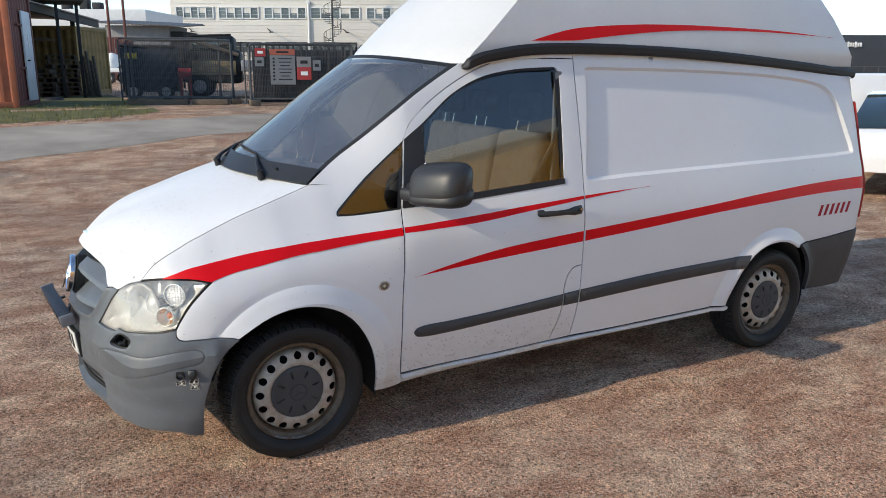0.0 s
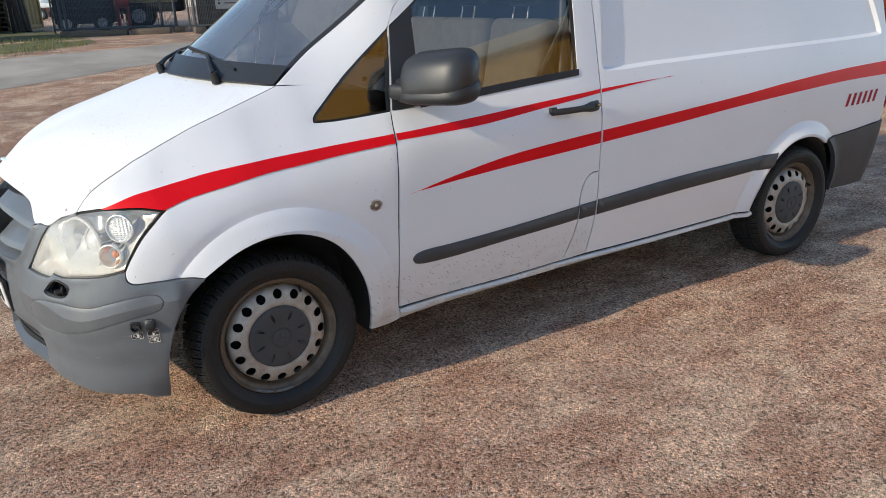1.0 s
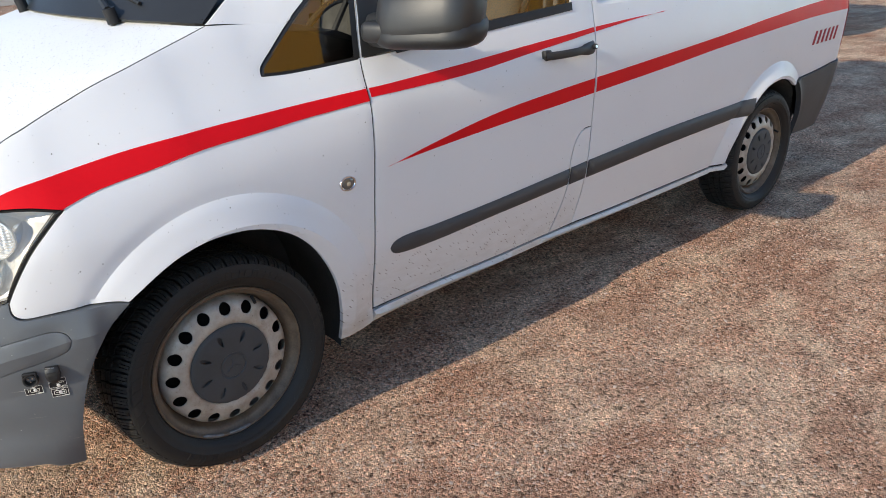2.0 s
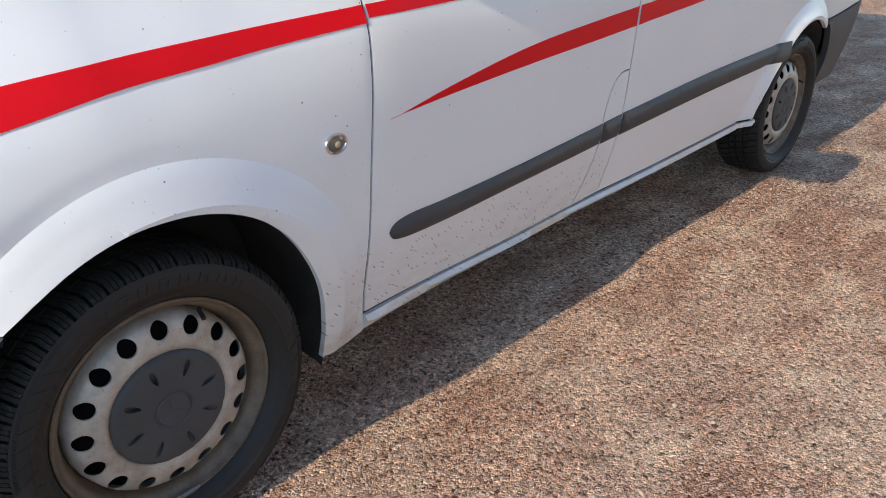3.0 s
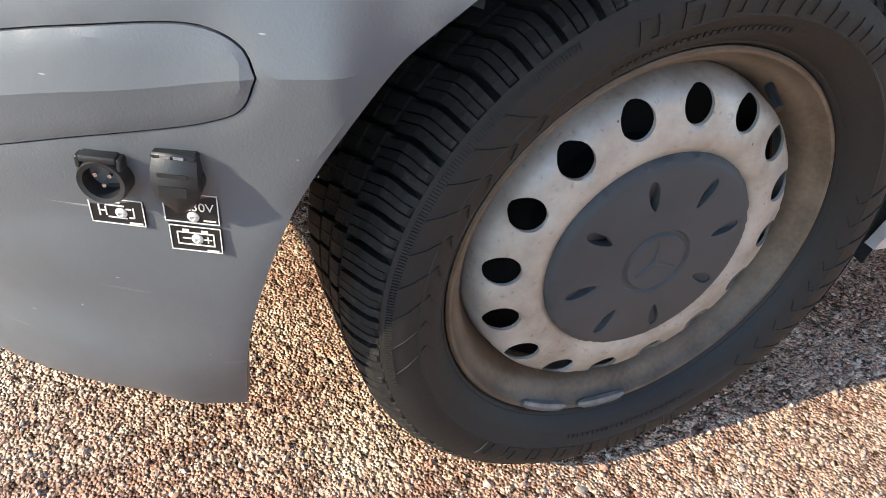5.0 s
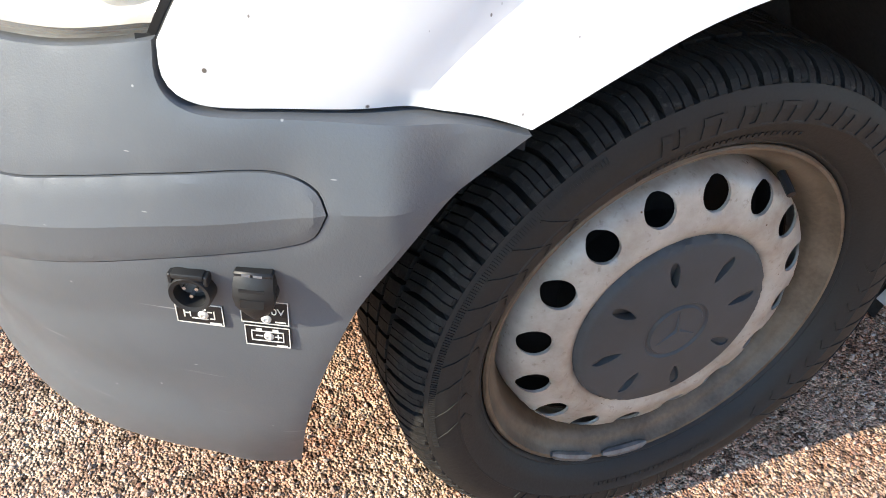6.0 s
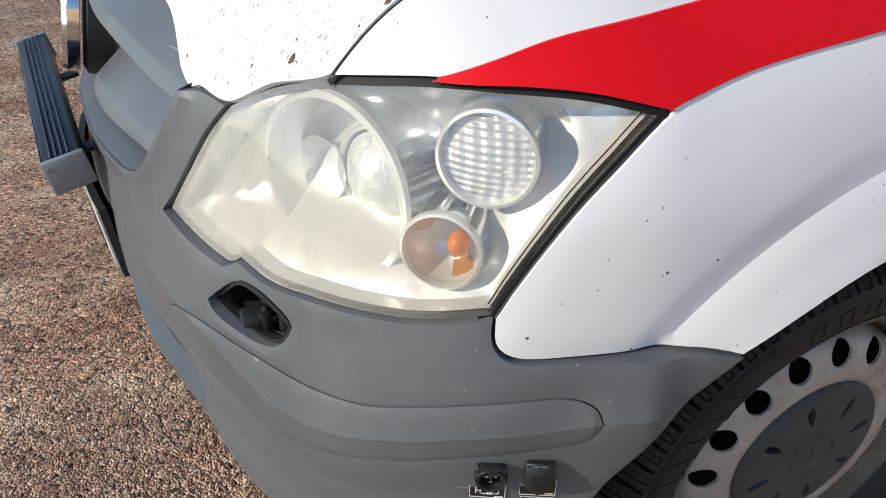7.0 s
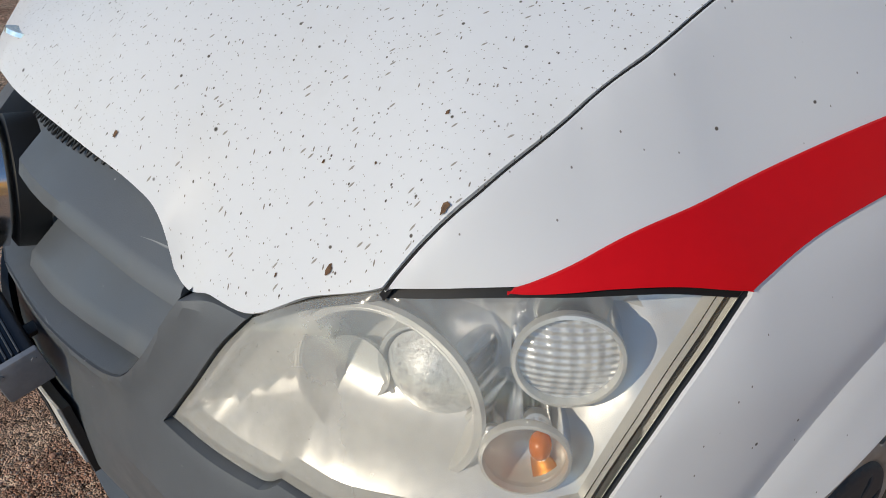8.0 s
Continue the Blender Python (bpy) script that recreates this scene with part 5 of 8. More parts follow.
    panel("slot_floor", ring2(0.119, 48), CAP, w, fn=pit, h=0.009, hb=0.008, gap=0, thick=0.0, roll=0, twin=False)
    bm = bmesh.new()
    for a in (90, 210, 330):
        p = Vector((math.cos(radians(a + 8)) * 0.030, -0.0215, math.sin(radians(a + 8)) * 0.030))
        rod(bm, (0, -0.0215, 0), p, 0.0035, 6, 0.0008)
    part("cap_emblem", bm, CAP, w)
    for a in (-113, -91):
        bm = bmesh.new()
        arc = [Vector((0.2315 * math.cos(t), -0.0095, 0.2315 * math.sin(t))) for t in (radians(a - 8.6 + i * 17.2 / 8) for i in range(9))]
        tube(bm, arc, [0.003, 0.006, 0.0066, 0.0066, 0.0066, 0.0066, 0.0066, 0.006, 0.003], 8)
        part("balance_weight", bm, LEAD, w, "small clipped-on zinc balance weight")
    bm = bmesh.new()
    rod(bm, (0.208 * math.cos(1.05), 0.012, 0.208 * math.sin(1.05)), (0.196 * math.cos(1.05), -0.016, 0.196 * math.sin(1.05)), 0.005, 8)
    part("valve", bm, RUBBER, w)
    return w


wheel = make_wheel()
wheel.matrix_basis = pose(0.017, -0.886, 0.334, 0, 0, 1.0)
for m in (pose(3.2, -0.878, 0.334, 0, 37, 0), pose(0.017, 0.886, 0.334, 0, 0, 181), pose(3.2, 0.878, 0.334, 0, 60, 180)):
    copy_thing(wheel, m)

# ---- front details ----
# headlamps: hazed lens over chromed barrels
LAMP = loop(LAMP_TOP, LAMP_TOP_IN, LAMP_IN, LAMP_LOW_A, [(-0.858, 0.673), (-0.846, 0.679), (-0.834, 0.689)], LAMP_LOW_B, LAMP_REAR)


def lens_material():
    m, n, l, p = nodes_of("hazed_lens")
    n.remove(p)
    geo = n.new("ShaderNodeNewGeometry")
    xyz = n.new("ShaderNodeSeparateXYZ")
    l.new(geo.outputs["Position"], xyz.inputs["Vector"])
    v = coords(n, l)
    back = n.new("ShaderNodeMapRange")
    for k, val in (("From Min", -0.74), ("From Max", -0.49), ("To Min", 0.70), ("To Max", 0.12)):
        back.inputs[k].default_value = val
    l.new(xyz.outputs["X"], back.inputs["Value"])
    cloud = ramp(n, l, noise_of(n, l, v, 16.0, 5), [(0.3, grey(0.72)), (0.7, grey(1.0))])
    haze = mix(n, l, 1.0, back.outputs[0], cloud, "MULTIPLY")
    chips = ramp(n, l, noise_of(n, l, v, 330.0, 2), [(0.70, grey(0)), (0.74, grey(1))])
    clear, gloss, dull = n.new("ShaderNodeBsdfTransparent"), n.new("ShaderNodeBsdfGlossy"), n.new("ShaderNodeBsdfDiffuse")
    l.new(mix(n, l, chips, (0.50, 0.487, 0.447), (0.25, 0.22, 0.17)), dull.inputs["Color"])
    clear.inputs["Color"].default_value = (0.95, 0.95, 0.94, 1)
    gloss.inputs["Roughness"].default_value = 0.05
    f = n.new("ShaderNodeFresnel")
    f.inputs["IOR"].default_value = 1.45
    a, b = n.new("ShaderNodeMixShader"), n.new("ShaderNodeMixShader")
    l.new(haze, a.inputs[0]); l.new(clear.outputs[0], a.inputs[1]); l.new(dull.outputs[0], a.inputs[2])
    l.new(f.outputs[0], b.inputs[0]); l.new(a.outputs[0], b.inputs[1]); l.new(gloss.outputs[0], b.inputs[2])
    l.new(b.outputs[0], n["Material Output"].inputs["Surface"])
    return m


HAZED = lens_material()
FROST = surface("frosted_lamp_bowl", (0.72, 0.73, 0.73), 0.30, 0.25, vary=0.25, coarse=90, fine=260, relief=0.002)
BRIGHT = surface("lamp_reflector", (0.80, 0.81, 0.83), 0.12, 1.0, vary=0.03, coarse=20, fine=100)
SILVER = surface("lamp_housing_silver", (0.74, 0.74, 0.73), 0.32, 0.45, vary=0.05, coarse=14, fine=90)
lens = panel("headlamp", LAMP, HAZED, van, "large hazed headlamp with an amber bulb", out=-0.004, thick=0.012, h=0.014, hb=0.008, gap=0.002, roll=0.004)
lens.visible_shadow = False
for o in van.children:
    if o.name.startswith("headlamp"):
        o.visible_shadow = False
band("lamp_gasket", LAMP_REAR, 0.010, RUBBER, van, out=-0.004)
band("lamp_gasket", LAMP_TOP, 0.014, RUBBER, van, out=-0.005)
band("lamp_gasket", [(s, z - 0.006) for s, z in LAMP_TOP_IN], 0.010, RUBBER, van, out=-0.010)
panel("lamp_bowl", LAMP, SILVER, lens, out=-0.10, thick=-0.020, h=0.016, hb=0.01, gap=0.007, roll=0, relief=lambda s, z: 0.068 * step(0.08, 0.0, away(LAMP, s, z)), twin=False)


def barrel(s, z, deep, r, back, parent, bulb=None, axis=(-0.90, -0.42, 0.10), bowl=None):
    """A lamp: ring, ribbed inner lens, mirror bowl and the barrel behind it."""
    c = Vector(skin(s, z, -deep))
    q = Vector(axis).normalized().to_track_quat("Z", "Y").to_matrix().to_4x4()
    m = Matrix.Translation(c) @ q

    def turned(name, prof, material, label=""):
        v, f = lathe(prof, 40, "z")
        return link(name, [m @ Vector(p) for p in v], f, material, parent, label)
    turned("lamp_ring", [(r, -0.004), (r * 1.02, 0.0), (r, 0.005), (r * 0.93, 0.006), (r * 0.90, 0.001), (r * 0.9, -0.012)], SILVER)
    turned("lamp_barrel", [(r * 1.0, -0.003), (r * 1.02, -back * 0.5), (r * 1.0, -back)], BRIGHT)
    turned("lamp_mirror", [(r * 0.9, -0.006), (r * 0.80, -r * 0.35), (r * 0.6, -r * 0.62), (r * 0.3, -r * 0.80), (r * 0.12, -r * 0.84), (0.001, -r * 0.84)], bowl or BRIGHT)
    if bulb:
        bm = bmesh.new()
        bmesh.ops.create_uvsphere(bm, u_segments=16, v_segments=10, radius=r * 0.32)
        bmesh.ops.transform(bm, matrix=m @ Matrix.Translation((r * 0.15, 0, -r * 0.35)) @ Matrix.Diagonal((1, 1, 1.5, 1)), verts=bm.verts)
        part("bulb", bm, bulb, parent, "amber bulb")
    return m


FACETS = surface("faceted_lamp_lens", (0.78, 0.79, 0.80), 0.18, 0.35, vary=0.10, coarse=60, fine=300)


def faceted(material):
    """Rows of small prisms pressed into a lens."""
    n, l = material.node_tree.nodes, material.node_tree.links
    p = n["Principled BSDF"]
    a, b = n.new("ShaderNodeTexWave"), n.new("ShaderNodeTexWave")
    a.bands_direction, b.bands_direction = "Z", "X"
    for w, s in ((a, 42.0), (b, 30.0)):
        w.inputs["Scale"].default_value, w.inputs["Distortion"].default_value = s, 0.4
        l.new(coords(n, l), w.inputs["Vector"])
    bump(n, l, p, mix(n, l, 0.5, a.outputs["Fac"], b.outputs["Fac"]), 0.9, 0.003)
    return material


faceted(FACETS)
AMBER_REFLECTION = surface("amber_reflector", (0.85, 0.34, 0.06), 0.22, 0.6, vary=0.2, coarse=60, fine=200)
OUTWARD = (-0.62, -0.78, 0.05)
m_big = barrel(-0.737, 0.786, 0.050, 0.104, 0.09, lens, axis=(-0.85, -0.50, 0.04), bowl=SILVER)
m_turn = barrel(-0.530, 0.856, 0.030, 0.050, 0.09, lens, axis=OUTWARD)
m_amb = barrel(-0.573, 0.765, 0.028, 0.042, 0.08, lens, axis=OUTWARD, bowl=SILVER)


def dish(m, at, r, deep, name, material, label="", rings=9):
    """A round bowl or dome at a place in a lamp."""
    prof = [(max(r * k / rings, 0.0005), deep * (1 - (k / rings) ** 2)) for k in range(rings, -1, -1)]
    v, f = lathe(prof, 36, "z")
    link(name, [m @ (Vector(p) + Vector(at)) for p in v], f, material, lens, label)


# the large lamp: a bowl reflection built as a dome in its collar beside a deep second bowl, over a ribbed rim
dish(m_big, (0.030, 0.006, -0.040), 0.050, 0.030, "projector_dome", FROST, "frosted dome standing in for a bowl reflection")
v, f = lathe([(0.050, -0.050), (0.054, -0.036), (0.058, -0.034), (0.060, -0.040), (0.060, -0.085)], 40, "z")
link("projector_collar", [m_big @ (Vector(p) + Vector((0.030, 0.006, 0))) for p in v], f, SILVER, lens)
dish(m_big, (-0.050, -0.006, -0.030), 0.038, -0.030, "second_bowl", SILVER)
v, f = lathe([(0.104, 0.002), (0.099, 0.006), (0.095, 0.004), (0.088, -0.012), (0.082, -0.030)], 60, "z")
link("bezel", [m_big @ Vector(p) for p in v], f, SILVER, lens)
dish(m_turn, (0, 0, -0.003), 0.045, 0.008, "faceted_lens", FACETS, "faceted clear inner lens")
# the indicator: amber bulb, its reflections painted on the bowl, under a clear glass
dish(m_amb, (0.004, 0, -0.032), 0.020, -0.006, "indicator_seat", SILVER)
bm = bmesh.new()
bmesh.ops.create_uvsphere(bm, u_segments=16, v_segments=10, radius=0.011)
bmesh.ops.transform(bm, matrix=m_amb @ Matrix.Translation((0.014, 0.004, -0.012)) @ Matrix.Diagonal((1, 1.35, 1.3, 1)), verts=bm.verts)
part("bulb", bm, AMBER, lens, "amber bulb")
# amber strips painted where the bowl would reflect the bulb
for a0, a1, r0, r1 in ((100, 165, 0.022, 0.036), (15, 60, 0.024, 0.036), (-75, -30, 0.024, 0.037)):
    arc = [radians(a0 + (a1 - a0) * k / 8) for k in range(9)]
    vs = [m_amb @ Vector((r * math.cos(q), r * math.sin(q), -0.0250 + 1.25 * (r - 0.024))) for q in arc for r in (r0, r1)]
    link("amber_facet", vs, [(2 * k, 2 * k + 1, 2 * k + 3, 2 * k + 2) for k in range(8)], AMBER_REFLECTION, lens)
v, f = lathe([(0.037, 0.0), (0.030, 0.004), (0.018, 0.0065), (0.001, 0.0075)], 32, "z")
link("indicator_glass", [m_amb @ Vector(p) for p in v], f, LENS, lens, "clear round glass").visible_shadow = False

# washer jet in its hole
panel("washer_pocket", WASHER, BLACK, van, out=-0.040, thick=-0.042, h=0.02, hb=0.01, gap=-0.002, roll=0)
c = Vector(skin(-0.785, 0.640, -0.018))
bm = bmesh.new()
for dx, dy in ((0.010, -0.012), (-0.010, 0.0)):
    q = c + Vector((dx, dy, 0))
    rod(bm, q + Vector((0, 0.004, -0.022)), q + Vector((0, 0, 0.002)), 0.0075, 14)
    rod(bm, q + Vector((0, 0, 0.002)), q + Vector((0, 0, 0.009)), 0.004, 12, 0.003)
box(bm, c + Vector((-0.012, 0.012, -0.012)), (0.05, 0.03, 0.012), 0.004)
part("washer_jet", bm, PLASTIC_DARK, van, "black headlamp washer jet")
panel("washer_frame", np.vstack([shrink(WASHER, -0.001)]), PLASTIC_DARK, van, holes=[shrink(WASHER, 0.0045)], out=0.002, thick=0.01, h=0.02, hb=0.006, gap=0, roll=0.001)

# grille behind its surround: dark mesh, two broad slats, the maker's ring
panel("grille_mesh", loop([(-1.52, 0.66), (-1.36, 0.66), (-1.2, 0.665), (-1.10, 0.68), (-1.0, 0.83)], [(-1.0, 0.83), (-1.03, 0.90), (-1.20, 0.94), (-1.52, 0.96)], [(-1.52, 0.96), (-1.52, 0.66)]), PLASTIC_DARK, van, "dark grille mesh", out=-0.125, thick=0.0, h=0.03, gap=0, relief=lambda s, z: -0.03 * step(0.85, 0.95, z))
def grille_slat(low, s_in, s_out):
    """A broad slat: a narrow upright lip, a long face leaning back above it and an underside, closed at both ends."""
    low = np.array(low)
    ss = np.linspace(s_in, s_out, 16)
    zl = np.interp(ss, low[:, 0], low[:, 1])
    rows = [skin(ss + ds * k, zl + dz, out) for ds, dz, out in ((0, 0.004, -0.075), (0, -0.002, -0.030), (0, 0.0, -0.012), (0, 0.004, -0.008), (0.0, 0.024, -0.012), (0.0, 0.030, -0.018), (0.010, 0.070, -0.052), (0.018, 0.105, -0.085)) for k in [np.linspace(1, 0, 16)]]
    verts = np.vstack(rows)
    faces = [(i * 16 + j, i * 16 + j + 1, (i + 1) * 16 + j + 1, (i + 1) * 16 + j) for i in range(7) for j in range(15)] + [[i * 16 for i in range(8)], [i * 16 + 15 for i in range(7, -1, -1)]]
    for sgn in (1, -1):
        bm = bmesh.new()
        vs = [bm.verts.new(p * (1, sgn, 1)) for p in verts]
        for f in faces:
            bm.faces.new([vs[i] for i in f])
        part("grille_slat", bm, PLASTIC, van, "broad grey grille slat", angle=30)


grille_slat([(-1.412, 0.842), (-1.267, 0.833), (-1.159, 0.820), (-1.086, 0.811), (-1.008, 0.808)], -1.412, -1.008)
grille_slat([(-1.42, 0.700), (-1.315, 0.703), (-1.228, 0.709), (-1.159, 0.713), (-1.060, 0.718)], -1.42, -1.060)
bm = bmesh.new()
for k in range(22):
    s = -1.46 + k * 0.019
    a, b = Vector(skin(s, 0.905, -0.045)), Vector(skin(s + 0.019, 0.93, -0.06))
    rod(bm, a, b, 0.0022, 5)
    rod(bm, Vector(skin(s, 0.93, -0.06)), Vector(skin(s + 0.019, 0.905, -0.045)), 0.0022, 5)
part("grille_lattice", bm, PLASTIC_DARK, van)
verts, faces = lathe([(0.080, -0.008), (0.078, 0.010), (0.083, 0.016), (0.090, 0.017), (0.096, 0.010), (0.096, -0.008)], 56, "z")
ring_pose = Matrix.Translation((-0.858, 0, 0.800)) @ Vector((-0.98, 0, 0.20)).to_track_quat("Z", "Y").to_matrix().to_4x4()
link("grille_ring", [ring_pose @ Vector(v) for v in verts], faces, CHROME, van, "chrome ring emblem")
bm = bmesh.new()
for a in (90, 210, 330):
    p = Vector((math.cos(radians(a)) * 0.083, math.sin(radians(a)) * 0.083, 0.008))
    side_v = Vector((-math.sin(radians(a)), math.cos(radians(a)), 0)) * 0.016
    vs = [bm.verts.new(ring_pose @ v) for v in (Vector((0, 0, 0.020)), side_v, p, -side_v, Vector((0, 0, 0.0)))]
    for f in ((0, 1, 2), (0, 2, 3), (4, 2, 1), (4, 3, 2)):
        bm.faces.new([vs[i] for i in f])
part("grille_star", bm, CHROME, van, smooth=False)
verts, faces = lathe([(0.001, -0.012), (0.084, -0.012), (0.098, -0.02), (0.10, -0.06)], 40, "z")
link("ring_backing", [ring_pose @ Vector(v) for v in verts], faces, PLASTIC_DARK, van)

# shelf at the bottom of the grille opening
for sgn in (1, -1):
    path = resample(spline(GRILLE_SIDE, 8), 0.02)
    rows = [skin(path[:, 0], path[:, 1] + up, deep) for deep, up in ((0.006, 0.0), (-0.02, 0.008), (-0.06, 0.018), (-0.13, 0.03))]
    k = len(path)
    link("grille_shelf", np.vstack(rows) * (1, sgn, 1), [(i * k + j, i * k + j + 1, (i + 1) * k + j + 1, (i + 1) * k + j) for i in range(3) for j in range(k - 1)], PLASTIC, van)

# auxiliary light bar on the bumper, and the number plate
BAR = surface("black_aluminium", (0.022, 0.026, 0.034), 0.42, 0.4, vary=0.15, coarse=10, fine=200)
bar = new("light_bar")
bar.parent, bar.matrix_basis = van, pose(-0.938, 0.06, 0.632, 0, -12, 6.5)
bm = bmesh.new()
box(bm, (0, 0, 0), (0.056, 0.61, 0.050), 0.005)
body = part("bar_body", bm, BAR, bar)
for k in range(4):
    bm = bmesh.new()
    box(bm, (-0.013 + k * 0.0085, 0, 0.0268), (0.0035, 0.605, 0.004), 0.0008, None, 1)
    part("fin", bm, BAR, body)
tagged(bar, "black finned auxiliary light bar")
for s in (-1, 1):
    bm = bmesh.new()
    box(bm, (0.001, s * 0.311, 0.0), (0.064, 0.014, 0.056), 0.004)
    for dx in (-0.022, 0.022):
        rod(bm, (dx, s * 0.316, 0.016), (dx, s * 0.321, 0.016), 0.004, 8)
    part("end_plate", bm, STEEL_GREY, bar, "dull metal end plate")
bm = bmesh.new()
box(bm, (-0.030, 0, -0.002), (0.004, 0.58, 0.036), 0.0015)
part("bar_lens", bm, LENS, bar)
for y in (-0.18, 0.18):
    bm = bmesh.new()
    box(bm, (0.035, y, -0.03), (0.05, 0.03, 0.008), 0.002)
    part("bracket", bm, PLASTIC_DARK, bar)
bm = bmesh.new()
tube(bm, spline([(-0.90, 0.30, 0.655), (-0.89, 0.22, 0.70), (-0.875, 0.16, 0.76), (-0.86, 0.12, 0.80)], 6), 0.004, 6)
part("cable", bm, RUBBER, van)
def bent(bm, x0, x1, y0, y1, z0, z1, n=12):
    """A flat bar that follows the bend of the nose."""
    rows = []
    for k in range(n + 1):
        y = y0 + (y1 - y0) * k / n
        b = 0.42 * y * y
        rows.append([bm.verts.new((x + b, y, z)) for x, z in ((x0, z0), (x0, z1), (x1, z1), (x1, z0))])
    for a, b in zip(rows, rows[1:]):
        for j in range(4):
            bm.faces.new((a[j], a[(j + 1) % 4], b[(j + 1) % 4], b[j]))
    bm.faces.new(rows[0])
    bm.faces.new(rows[-1][::-1])


plate = new("number_plate")
plate.parent, plate.matrix_basis = van, pose(-0.893, 0.0, 0.505, 0, -6, 0)
bm = bmesh.new()
bent(bm, -0.006, 0.006, -0.272, 0.272, -0.065, 0.065)
part("plate_frame", bm, PLASTIC_DARK, plate)
bm = bmesh.new()
bent(bm, -0.009, -0.005, -0.26, 0.26, -0.052, 0.058)
part("plate_sheet", bm, surface("plate_white", (0.75, 0.75, 0.72), 0.4, vary=0.08, coarse=20, fine=120, dark=(0.45, 0.42, 0.37)), plate)
for k in range(6):
    bm = bmesh.new()
    y = -0.19 + k * 0.07 + (0.03 if k > 2 else 0)
    bent(bm, -0.0105, -0.008, y - 0.019, y + 0.019, -0.035, 0.039, 3)
    part("plate_bar", bm, BLACK, plate)

# engine-heater inlets on the bumper's corner, with their small printed labels
RIVET = surface("rivet_aluminium", (0.66, 0.65, 0.62), 0.5, 0.15, vary=0.1)
LABEL_BLACK = surface("label_black", (0.012, 0.012, 0.013), 0.4, vary=0.1)
LABEL_WHITE = surface("label_white", (0.72, 0.71, 0.66), 0.5, vary=0.05)


def on_bumper(s, z, out=0.0):
    """A frame on the bumper: x along it towards the rear, y up, z outwards."""
    c, e = Vector(skin(s, z, out, True)), 0.02
    x = (Vector(skin(s + e, z, out, True)) - Vector(skin(s - e, z, out, True))).normalized()
    y = (Vector(skin(s, z + e, out, True)) - Vector(skin(s, z - e, out, True))).normalized()
    n = x.cross(y).normalized()
    y = n.cross(x)
    return Matrix.Translation(c) @ Matrix((x, y, n)).transposed().to_4x4()


def flat(parent, m, name, rects, material, z=0.0, label="", deep=0.0006):
    """Flat printed bars: (x, y, width, height, degrees)."""
    bm = bmesh.new()
    for x, y, w, h, a in rects:
        vs = box(bm, (0, 0, 0), (w, h, deep))
        bmesh.ops.rotate(bm, verts=vs, cent=(0, 0, 0), matrix=Matrix.Rotation(radians(a), 3, "Z"))
        bmesh.ops.translate(bm, verts=vs, vec=(x, y, z))
    bmesh.ops.transform(bm, matrix=m, verts=bm.verts)
    return part(name, bm, material, parent, label, smooth=False)


def rivet(parent, m, x, y):
    v, f = lathe([(0.0045, 0.0), (0.0045, 0.0012), (0.0035, 0.0024), (0.0018, 0.0028), (0.0012, 0.0016), (0.0001, 0.0016)], 16, "z")
    link("rivet", [m @ Vector((a + x, b + y, c)) for a, b, c in v], f, RIVET, parent)


def border(w, h, t):
    return [(0, h / 2 - t / 2, w, t, 0), (0, -h / 2 + t / 2, w, t, 0), (w / 2 - t / 2, 0, t, h, 0), (-w / 2 + t / 2, 0, t, h, 0)]


m = on_bumper(-0.503, 0.516, 0.002)
v, f = lathe([(0.0, 0.004), (0.012, 0.004), (0.013, 0.017), (0.0165, 0.018), (0.018, 0.015), (0.0185, -0.01), (0.020, -0.012)], 28, "z")
inlet = link("heater_inlet", [m @ Vector(p) for p in v], f, PLASTIC_DARK, van, "black round heater inlet with three pins")
bm = bmesh.new()
for x, y in ((-0.005, 0.004), (0.005, 0.004), (0.0, -0.004)):
    rod(bm, (x, y, 0.003), (x, y, 0.014), 0.0017, 8)
bmesh.ops.transform(bm, matrix=m, verts=bm.verts)
part("contact", bm, CHROME, inlet, "three bright contact pins")
bm = bmesh.new()
box(bm, (0, 0.0185, 0.012), (0.026, 0.006, 0.012), 0.002)
for x in (-0.014, 0.014):
    box(bm, (x, 0.015, 0.012), (0.004, 0.010, 0.010), 0.001, None, 1)
bmesh.ops.transform(bm, matrix=m, verts=bm.verts)
part("hinge", bm, PLASTIC_DARK, inlet)

m = on_bumper(-0.505, 0.480, 0.0015)
tag = flat(van, m, "engine_label", [(0, 0, 0.041, 0.024, -2)], LABEL_BLACK, 0, "small black label with an engine outline", 0.0012)
flat(tag, m, "label_print", border(0.0405, 0.0235, 0.0008) + [(-0.013, 0.0, 0.0012, 0.010, 0), (-0.011, 0, 0.004, 0.001, 0), (-0.008, 0, 0.001, 0.008, 0), (-0.001, 0.0055, 0.014, 0.001, 0), (0.0, -0.0055, 0.014, 0.001, 0), (0.009, 0.003, 0.004, 0.001, 0), (0.0125, 0, 0.001, 0.009, 0), (0.0105, -0.0045, 0.004, 0.001, 0), (0.0, 0.0085, 0.007, 0.0012, 0), (0.013, -0.0095, 0.010, 0.0014, 0)], LABEL_WHITE, 0.001)
rivet(tag, m, 0.003, -0.001)

